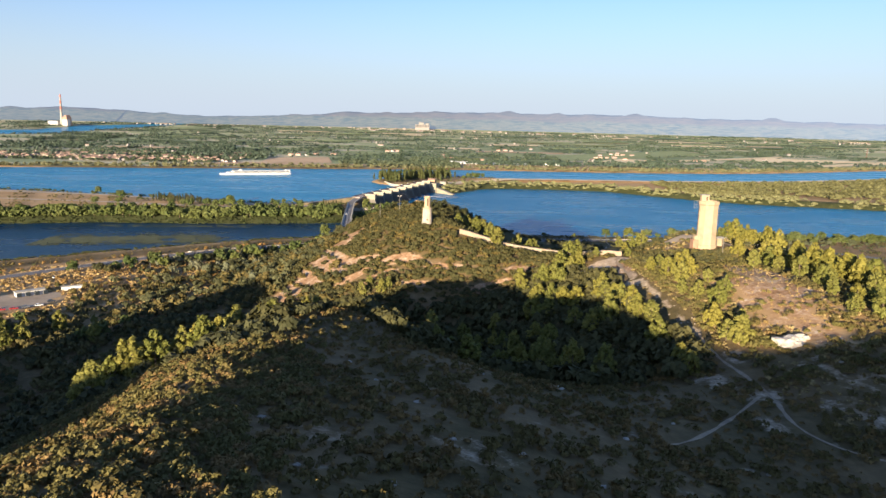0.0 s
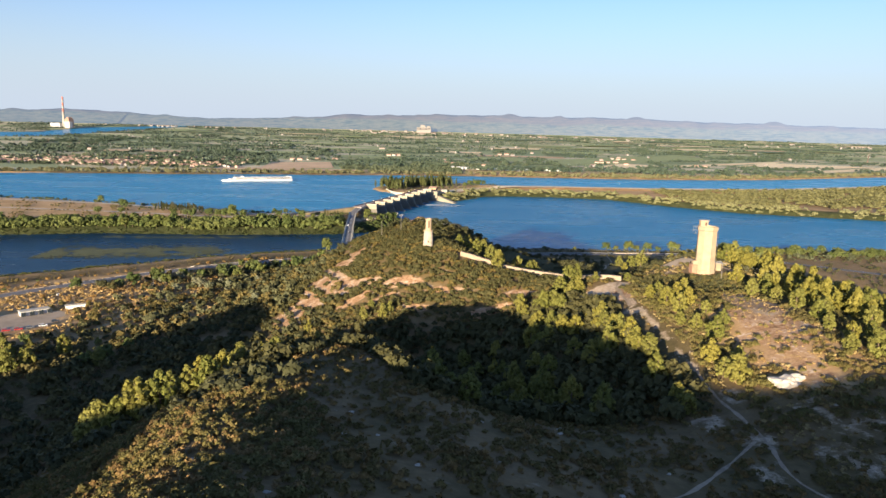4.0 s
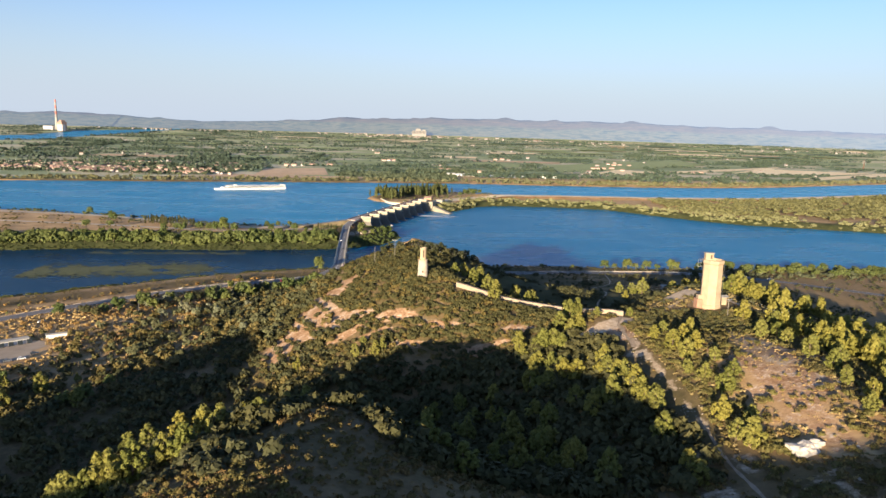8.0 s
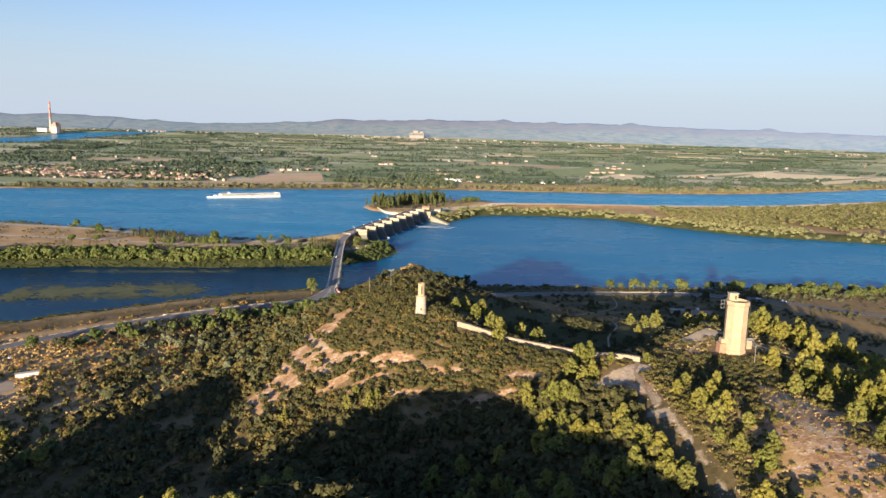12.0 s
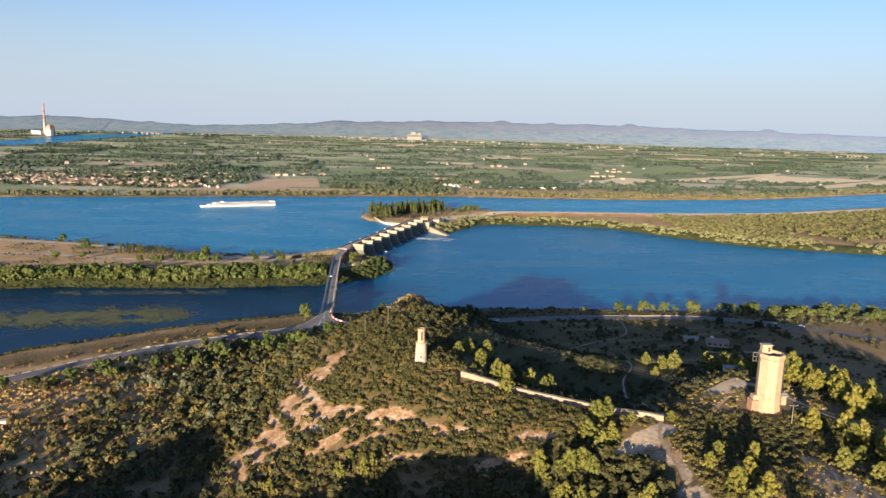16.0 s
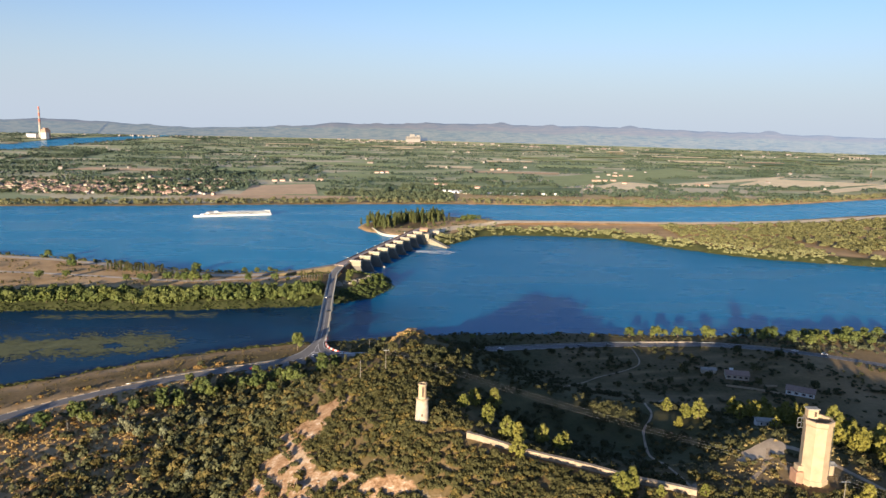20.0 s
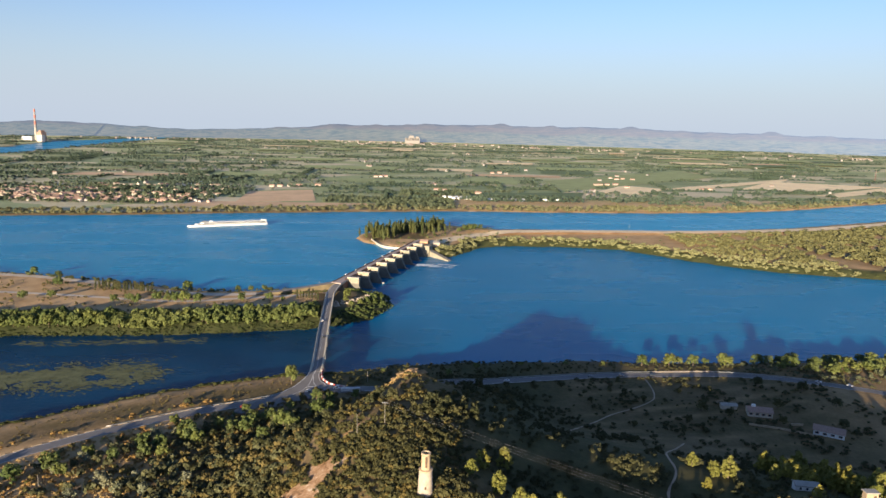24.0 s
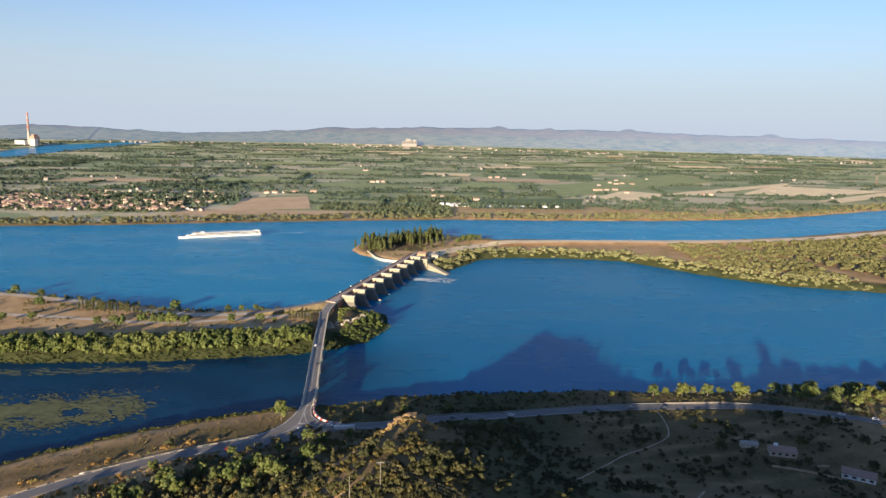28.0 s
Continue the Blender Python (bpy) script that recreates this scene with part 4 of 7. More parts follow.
# ---- the road bridge ----
BRIDGE = [(-79, 646, 10.6), (-80.5, 674, 11.2), (-85, 720, 11.4), (-91, 790, 11.4), (-95, 840, 11.6), (-98, 880, 13.2), (-95, 905, 15.6), (-88, 930, 16.9)]


def swept(line, sides, name, material, parent=None, label=""):
    """A constant cross-section (offset to the right, height) swept along a line."""
    pts = smooth_line(line, 5)
    d = np.gradient(pts[:, :2], axis=0)
    d /= np.linalg.norm(d, axis=1)[:, None]
    n, k = len(pts), len(sides)
    v = [(pts[i, 0] + d[i, 1] * o, pts[i, 1] - d[i, 0] * o, pts[i, 2] + h) for i in range(n) for o, h in sides]
    f = [[i * k + j, i * k + (j + 1) % k, (i + 1) * k + (j + 1) % k, (i + 1) * k + j] for i in range(n - 1) for j in range(k)]
    f += [list(range(k))[::-1], [(n - 1) * k + j for j in range(k)]]
    bm = bmesh.new()
    vs = [bm.verts.new(c) for c in v]
    for q in f:
        bm.faces.new([vs[i] for i in q])
    return part(name, bm, material, parent, label)


# the wide junction: the carriageway opens like a fan from the bridge end to both roads
FAN = [((-83.3, 648), (-74.7, 648), 10.69), ((-84.4, 638), (-75.0, 640), 10.1), ((-86.8, 630), (-72.4, 631), 9.5), ((-91, 619), (-66, 623), 9.0), ((-98, 608.5), (-56, 618.5), 8.7),
       ((-106.5, 599), (-46, 618), 8.5), ((-117, 589), (-42, 611), 8.4), ((-122, 574), (-58, 604), 8.3), ((-121, 570), (-72, 599), 8.2)]


def fan_point(u, f, lift=0.0):
    """A point of the junction, u along it from the bridge and f across it."""
    i = min(int(u), len(FAN) - 2)
    k = u - i
    (l0, r0, z0), (l1, r1, z1) = FAN[i], FAN[i + 1]
    x = (l0[0] * (1 - k) + l1[0] * k) * (1 - f) + (r0[0] * (1 - k) + r1[0] * k) * f
    y = (l0[1] * (1 - k) + l1[1] * k) * (1 - f) + (r0[1] * (1 - k) + r1[1] * k) * f
    z = max(z0 * (1 - k) + z1 * k, float(height(np.array([x]), np.array([y]))[0]) + 0.4)
    return (x, y, z + lift)


fan_rows, fan_cols = 4 * (len(FAN) - 1) + 1, 13
fan_v = [fan_point(i / 4, j / (fan_cols - 1), h) for h in (0.0, -1.8) for i in range(fan_rows) for j in range(fan_cols)]
fan_n = fan_rows * fan_cols
rim = [j for j in range(fan_cols)] + [i * fan_cols + fan_cols - 1 for i in range(1, fan_rows)] + [fan_n - 1 - j for j in range(1, fan_cols)] + [i * fan_cols for i in range(fan_rows - 2, 0, -1)]
fan_f = [(i * fan_cols + j, (i + 1) * fan_cols + j, (i + 1) * fan_cols + j + 1, i * fan_cols + j + 1) for i in range(fan_rows - 1) for j in range(fan_cols - 1)]
fan_f += [(a, b, b + fan_n, a + fan_n) for a, b in zip(rim, rim[1:] + rim[:1])]
tagged(new("junction", mesh("junction", np.array(fan_v), np.array(fan_f), ASPHALT)), "wide worn grey asphalt junction fanning out from the bridge end", "road", kind="structure")


def fan_line(name, steps, half, label):
    """A painted line on the junction through (u, f) places."""
    pts = [fan_point(u, f, 0.03) for (u0, f0), (u1, f1) in zip(steps, steps[1:]) for u, f in [(u0 + (u1 - u0) * q / 6, f0 + (f1 - f0) * q / 6) for q in range(7)]]
    c = np.array(pts)
    d = np.gradient(c[:, :2], axis=0)
    d /= np.maximum(np.linalg.norm(d, axis=1), 1e-6)[:, None]
    o = np.c_[d[:, 1], -d[:, 0], np.zeros(len(c))] * half
    v = np.concatenate([c - o, c + o])
    n = len(c)
    tagged(new(name, mesh(name, v, np.array([(i, i + 1, n + i + 1, n + i) for i in range(n - 1)]), PAINT)), label, "road marking", kind="structure")


fan_line("junction_edge_line", [(0, 0.06), (2, 0.05), (4, 0.03), (6, 0.03)], 0.16, "white painted edge line on the junction")
fan_line("junction_edge_line", [(0, 0.92), (2, 0.9), (3, 0.93), (5, 0.95)], 0.16, "white painted edge line on the junction")
fan_line("junction_lane_line", [(0, 0.5), (2, 0.48), (3.2, 0.4), (4.4, 0.32), (5.6, 0.22)], 0.14, "white painted lane line on the junction")
fan_line("junction_lane_line", [(1.2, 0.56), (2.6, 0.6), (3.6, 0.66), (4.6, 0.72)], 0.14, "white painted lane line on the junction")
fan_line("junction_stop_line", [(3.1, 0.42), (3.25, 0.6)], 0.35, "white painted stop line on the junction")
bridge = thing("road_bridge", Matrix(), "two-lane concrete road bridge with pale parapets over the side channel", "bridge")
swept(BRIDGE, [(-4.3, -1.4), (4.3, -1.4), (4.3, 0), (-4.3, 0)], "deck", GREYCON, bridge)
swept(BRIDGE, [(-3.1, 0.004), (3.1, 0.004), (3.1, 0.09), (-3.1, 0.09)], "carriageway", ASPHALT, bridge, "worn grey asphalt carriageway")
for s in (-1, 1):
    swept(BRIDGE[:6], [(s * 3.2, 0.01), (s * 4.15, 0.01), (s * 4.15, 0.22), (s * 3.2, 0.22)], "footway", CONCRETE, bridge)
    swept(BRIDGE[:6], [(s * 4.16, -1.2), (s * 4.45, -1.2), (s * 4.45, 1.1), (s * 4.16, 1.1)], "parapet", CONCRETE, bridge)
    swept(BRIDGE[:6], [(s * 0.0 - 0.07, 0.095), (s * 0.0 + 0.07, 0.095), (0.07, 0.11), (-0.07, 0.11)] if s > 0 else [(-2.95, 0.095), (-2.8, 0.095), (-2.8, 0.11), (-2.95, 0.11)], "lane_line", PAINT, bridge)
for y, x in ((672, -80.4), (705, -83.5), (738, -86.6), (771, -89.5), (800, -92)):
    part("bridge_pier", lathe([(1.6, -3), (1.6, 9.7)], 16, cx=x - 2.5, cy=y, bm=lathe([(1.6, -3), (1.6, 9.7)], 16, cx=x + 2.5, cy=y)), GREYCON, bridge)
    part("pier_head", boxes((x - 4.2, x + 4.2, y - 1.2, y + 1.2, 8.6, 9.9), bevel=0.1), GREYCON, bridge)
ramp = swept([(-178, 890, 8.25), (-150, 897, 10.4), (-124, 904, 13.6), (-104, 910, 16.2), (-92, 918, 16.95)], [(-9.5, -8.5), (9.5, -8.5), (4.6, -0.05), (-4.6, -0.05)], "embankment", plain("ramp_earth", (0.19, 0.15, 0.085), 0.95, scale=0.12, vary=0.25, relief=0.6, grain=1.5))
tagged(ramp, "earth embankment carrying the side road to the barrage", "embankment", kind="structure")
rampway = swept([(-178, 890, 8.25), (-150, 897, 10.4), (-124, 904, 13.6), (-104, 910, 16.2), (-92, 918, 16.95)], [(-3.6, -0.04), (3.6, -0.04), (3.6, 0.06), (-3.6, 0.06)], "ramp_road", ASPHALT)
tagged(rampway, "pale worn asphalt side road rising to the barrage", "road", kind="structure")
KERB_RED = plain("red_kerb_paint", (0.52, 0.10, 0.07), 0.6)
kerb_line = smooth_line([(-74.0, 650, 10.6), (-74.3, 640, 10.1), (-71.6, 631.4, 9.5), (-65.4, 623.8, 9.0), (-56, 619.4, 8.7), (-51, 618.9, 8.6)], 2.6)
kerb = thing("warning_barrier", Matrix(), "curved red and white concrete barrier at the bridge end", "barrier")
for k, (p, q) in enumerate(zip(kerb_line, kerb_line[1:])):
    bm = bmesh.new()
    vs = [bm.verts.new((c[0] + dx, c[1] + dy, z)) for c in (p, q) for dx, dy in ((-0.3, -0.3), (0.3, 0.3)) for z in (c[2] - 1.5, c[2] + 1.0)]
    bmesh.ops.convex_hull(bm, input=vs)
    part("segment", bm, WHITE if k % 2 else KERB_RED, kerb)

# low stone blocks along the bank road
PARAPET = plain("parapet_masonry", (0.46, 0.36, 0.25), 0.9, scale=0.5, vary=0.2)
blocks = thing("barrier_blocks", Matrix(), "row of low tan stone blocks along the road", "barrier")
pts = smooth_line(ROAD_WEST[2:7], 9.0)[:, :2]
d = np.gradient(pts, axis=0)
d /= np.linalg.norm(d, axis=1)[:, None]
for (x, y), (u, v) in zip(pts + np.c_[-d[:, 1], d[:, 0]] * 5.6, d):
    z = max(float(height(np.array([x]), np.array([y]))[0]), 7.0)
    o = part("block", boxes((-2.6, 2.6, -0.3, 0.3, -0.5, 0.5), bevel=0.06), PARAPET, blocks)
    o.matrix_local = Matrix.Translation((x, y, z)) @ Matrix.Rotation(math.atan2(v, u), 4, "Z")
# low parapet wall beside the bank road
parapet = thing("parapet_wall", Matrix(), "low tan masonry parapet beside the bank road", "wall")
for k in range(11):
    x = 174 + 4.2 * k
    x1 = x + 4.0
    y = float(np.interp(x, [p[0] for p in ROAD_EAST], [p[1] for p in ROAD_EAST])) + 6.2
    z = float(height(np.array([x + 2.0]), np.array([y]))[0])
    part("wall_block", boxes((x, x1, y - 0.25, y + 0.25, z - 0.6, z + 1.1), bevel=0.05), PARAPET, parapet)

# crash barriers
for k, (line, a) in enumerate(((ROAD_WEST[4:8], -5.3), (ROAD_EAST[3:12], -5.3))):
    pts = smooth_line(line)
    d = np.gradient(pts[:, :2], axis=0)
    d /= np.linalg.norm(d, axis=1)[:, None]
    off = pts[:, :2] + np.c_[d[:, 1], -d[:, 0]] * a
    z = height(off[:, 0], off[:, 1])
    rail = thing("crash_barrier", Matrix(), "pale galvanised crash barrier along the road", "crash barrier", "crash barriers")
    v = [(x, y, max(zz, 7.4) + hh) for (x, y), zz in zip(off, z) for hh in (0.55, 1.0)]
    f = np.array([(2 * i, 2 * i + 1, 2 * i + 3, 2 * i + 2) for i in range(len(off) - 1)])
    bm = bmesh.new()
    bm.from_mesh(mesh("beam", v, f, STEEL))
    bmesh.ops.solidify(bm, geom=bm.faces[:], thickness=0.12)
    part("beam", bm, STEEL, rail)
    post = None
    for (x, y), zz in zip(off[::2], z[::2]):
        if post is None:
            post = part("post", boxes((-0.08, 0.08, -0.08, 0.08, -0.4, 1.0)), STEEL, rail)
            post.location = (x, y, max(zz, 7.4))
        else:
            c = new("post", post.data)
            c.parent = rail
            c.location = (x, y, max(zz, 7.4))

# ---- the two towers ----
CREAM = plain("cream_render", (0.45, 0.345, 0.23), 0.85, scale=0.25, vary=0.13)
TANSTONE = plain("tan_masonry", (0.50, 0.38, 0.25), 0.9, scale=0.5)
# dark colour stands for the shade inside openings and the hollow top
INNER = plain("opening_shade", (0.13, 0.09, 0.065), 0.9)


def make_stone_tower(x, y):
    z = float(height(np.array([x]), np.array([y]))[0])
    tw = thing("stone_tower", Matrix.Translation((x, y, 55.4)), "pale round stone tower with a thinner open drum on top", "tower")
    part("base", lathe([(3.05, z - 57), (2.95, 0), (2.75, 4), (2.45, 10.4), (2.40, 10.7)], 28, caps=(False, True)), plain("whitewashed_stone", (0.51, 0.435, 0.345), 0.9, scale=0.4, vary=0.2), tw, "whitewashed tapering base", True)
    part("collar", lathe([(2.40, 10.70), (2.62, 10.85), (2.62, 11.15), (2.2, 11.3)], 28), TANSTONE, tw, smooth=False)
    part("drum", lathe([(1.72, 11.2), (1.62, 16.6), (1.80, 16.9), (1.80, 17.6), (1.25, 17.6), (1.25, 11.4)], 28, caps=(False, True)), TANSTONE, tw, "tan masonry drum, open at the top")
    part("window", boxes((-0.35, 0.35, -2.82, -2.2, 4.4, 5.5)), INNER, tw)
    part("slot", boxes((-0.25, 0.45, -1.84, -1.2, 12.4, 16.4)), INNER, tw, "tall dark slot in the drum")
    return tw


make_stone_tower(-1.0, 390.4)


def make_silo(x, y):
    tw = thing("concrete_tower", Matrix.Translation((x, y, 55.2)), "tall cream many-sided concrete tower, open at the top", "tower")
    part("shaft", lathe([(4.85, -5), (4.78, 2), (4.7, 20.8)], 8, caps=(False, False), turn=0.15), CREAM, tw)
    part("plinth", lathe([(5.2, -5), (5.15, 1.0), (4.85, 1.3)], 8, caps=(False, False), turn=0.15), CREAM, tw)
    part("rim", lathe([(4.7, 20.8), (5.1, 21.3), (5.1, 22.9), (4.2, 22.9), (4.2, 19.0)], 8, caps=(False, False), turn=0.15), CREAM, tw)
    part("well", lathe([(4.2, 18.5), (4.2, 18.9)], 8, turn=0.15), INNER, tw, "dark recessed top")
    cab = part("stair_head", boxes((-3.2, 0.6, 1.4, 3.7, 19, 25.4), bevel=0.1), CREAM, tw)
    part("roof_slab", boxes((-3.5, 0.9, 1.1, 4.0, 25.45, 25.8), bevel=0.06), GREYCON, cab)
    part("door", boxes((-0.9, -0.1, 1.3, 1.39, 22.9, 24.7)), INNER, cab)
    part("annex", boxes((-6.9, -4.3, -2.2, 2.4, -4, 3.6), bevel=0.12), plain("rosy_render", (0.42, 0.24, 0.16), 0.85, scale=0.3, vary=0.15), tw, "low reddish stair annex at the foot")
    part("annex", boxes((-6.2, -4.2, -1.4, 1.6, 3.6, 5.6), bevel=0.12), CREAM, tw)
    part("bracket", boxes((-7.0, -6.85, 1.0, 1.15, 19.0, 22.8), (-5.6, -5.45, 1.0, 1.15, 19.0, 22.8), (-7.0, -4.8, 1.0, 1.15, 22.6, 22.8), (-7.0, -4.8, 1.0, 1.15, 19.0, 19.2), (-7.0, -4.8, 1.0, 1.15, 20.8, 21.0)), STEEL, tw, "steel aerial frame")
    part("pipe", lathe([(0.12, 0), (0.12, 20.5)], 8, cx=4.95, cy=-1.5), DARKSTEEL, tw)
    return tw


make_silo(138.3, 348.0)
kiosk = make_house("transformer_kiosk", on_land(146.5, 352, 0.2), 3.0, 2.6, 3.8, 0.5, CREAM, GREYCON, "small cream transformer kiosk beside the tower", "kiosk")
hut = make_house("hut", on_land(155, 415, -0.15), 9.0, 4.2, 2.6, 0.8, WHITE, GREYCON, "long low whitewashed hut among the pines", "hut")
for k in range(3):
    part("window", boxes((-3 + 2.6 * k, -2.2 + 2.6 * k, -2.16, -2.08, 0.9, 1.9)), GLASS, hut)


def make_pole(x, y, h, label="grey concrete power line pole", arms=1):
    z = float(height(np.array([x]), np.array([y]))[0])
    po = thing("power_pole", Matrix.Translation((x, y, z)), label, "pole", "power line poles")
    part("shaft", lathe([(0.19, -1), (0.11, h)], 10), DARKCON, po)
    for a in range(arms):
        arm = part("crossarm", boxes((-1.5, 1.5, -0.09, 0.09, h - 0.5 - 1.2 * a, h - 0.3 - 1.2 * a)), STEEL, po)
        for dx in (-1.3, 0, 1.3):
            part("insulator", lathe([(0.06, 0), (0.12, 0.12), (0.06, 0.24), (0.12, 0.36), (0.05, 0.45)], 8, cx=dx, cy=0), DARKCON, arm).location = (0, 0, h - 0.3 - 1.2 * a)
    return Vector((x, y, z + h))


tops = [make_pole(*p) for p in ((-19, 452, 11.5), (141, 333, 8.5), (215, 285, 11), (320, 230, 11))]
for p in ((-190, 479, 8), (-40, 630, 8), (-31, 447, 11)):
    make_pole(*p, arms=0)
WIRE = plain("cable", (0.30, 0.29, 0.28), 0.5, 0.4)


def cable(a, b, sag, label):
    cu = bpy.data.curves.new("cable", "CURVE")
    cu.dimensions, cu.bevel_depth, cu.bevel_resolution = "3D", 0.017, 1
    sp = cu.splines.new("POLY")
    sp.points.add(16)
    for i in range(17):
        t = i / 16
        p = a.lerp(b, t)
        sp.points[i].co = (p.x, p.y, p.z - 4 * sag * t * (1 - t), 1)
    cu.materials.append(WIRE)
    tagged(new("cable", cu), label, "cable", "power line cables")


for a, b in zip(tops, tops[1:]):
    for dx in (-1.3, 0, 1.3):
        o = Vector((dx, 0, 0.15 + 0.62 * dx))
        cable(a + o, b + o, 0.012 * (b - a).length, "thin sagging power line cable between poles")

# the long wall along the crest
TANWALL = plain("old_wall_stone", (0.41, 0.325, 0.235), 0.95, scale=0.35, vary=0.18, relief=0.5, grain=2)
wall_pts = smooth_line([(x, y - 7.0) for x, y in WALLS], 6.5)
crest = thing("crest_wall", Matrix(), "long pale stone wall with a flat coping along the crest", "wall")
for k, (p, q) in enumerate(zip(wall_pts, wall_pts[1:])):
    za = float(height(p[:1], p[1:2])[0])
    zb = float(height(q[:1], q[1:2])[0])
    for nm, off, lo, hi, mt in (("stretch", 0.8, -3.0, 2.0, TANWALL), ("coping", 1.0, 2.004, 2.35, TANWALL)):
        bm = bmesh.new()
        vs = [bm.verts.new((c[0] + sx * 0.30 * off, c[1] + sx * 0.80 * off, z + h)) for c, z in ((p, za), (q, zb)) for sx in (-1, 1) for h in (lo, hi)]
        bmesh.ops.convex_hull(bm, input=vs)
        part(nm, bm, mt, crest)


def boulder(name, x, y, size, flat, label, seed, material=LIMESTONE, group="", sink=0.3):
    r = random.Random(seed)
    bm = bmesh.new()
    bmesh.ops.create_icosphere(bm, subdivisions=3, radius=1)
    for v in bm.verts:
        n = noise.noise(v.co * 1.3 + Vector((seed, 0, 0))) * 0.5 + noise.noise(v.co * 3.1 + Vector((0, seed, 0))) * 0.22
        v.co = Vector((v.co.x * size * (1 + n), v.co.y * size * 0.7 * (1 + n), v.co.z * size * flat * (1 + n)))
    ob = part(name, bm, material)
    ob.matrix_world = on_land(x, y, r.random() * 0.6, -size * flat * sink)
    return tagged(ob, label, "rock", group)


WHITEROCK = plain("white_limestone", (0.60, 0.54, 0.46), 0.95, scale=0.5, relief=0.6, grain=2)
boulder("rock_outcrop", 106.5, 199, 4.4, 0.5, "bright white limestone outcrop at the edge of scrub", 3, WHITEROCK)
boulder("rock_outcrop", 111, 201, 2.6, 0.5, "bright white limestone boulder", 4, WHITEROCK)
rr = random.Random(8)
TRACKSTONE = plain("earthy_limestone", (0.40, 0.335, 0.265), 0.95, scale=0.5, relief=0.5, grain=2)
for k in range(60):
    x, y = rr.uniform(-60, 130), rr.uniform(75, 220)
    boulder("stone", x, y, rr.uniform(0.25, 0.8), 0.5, "grey limestone lying in dry scrub", k + 10, LIMESTONE, "scattered stones")
for k in range(110):
    t = 2 + rr.random() * 9
    i = min(10, int(t))
    x = GULLY[i][0] + (GULLY[i + 1][0] - GULLY[i][0]) * (t - i) + rr.gauss(0, 2.6)
    y = GULLY[i][1] + (GULLY[i + 1][1] - GULLY[i][1]) * (t - i)
    boulder("gully_stone", x, y, rr.uniform(0.12, 0.5) ** 1.2, 0.55, "pale limestone block beside the eroded track", 300 + k, TRACKSTONE, "stones along the track")
for k in range(70):
    t = rr.random()
    x, y = -64 + 40 * t + rr.gauss(0, 3), 392 - 40 * t + rr.gauss(0, 3) + (25 if k % 3 == 0 else 0)
    boulder("ledge_stone", x, y, rr.uniform(0.2, 0.9), 0.4, "earthy rock ledge on the bare slope", 500 + k, TRACKSTONE, "rock ledges")
RIPRAP = plain("riprap_stone", (0.42, 0.36, 0.29), 0.95, relief=0.6, grain=2)
for k in range(70):
    a = rr.random()
    x, y = -95 + 55 * a + rr.uniform(-5, 5), 848 + 50 * a + rr.uniform(-11, 9)
    if inside_by(LOWER, [x], [y])[0] < 0:
        boulder("riprap_block", x, y, rr.uniform(1.0, 2.2), 0.7, "grey-brown riprap block on the river bank", 100 + k, RIPRAP, "riprap blocks")

for k in range(70):
    x = rr.uniform(-206, -132)
    boulder("riprap_block", x, 840 + rr.uniform(-4, 4) + 0.05 * (x + 170), rr.uniform(0.8, 1.7), 0.7, "pale riprap block above the bank trees", 700 + k, LIMESTONE, "riprap blocks")

# ---- the river ship ----


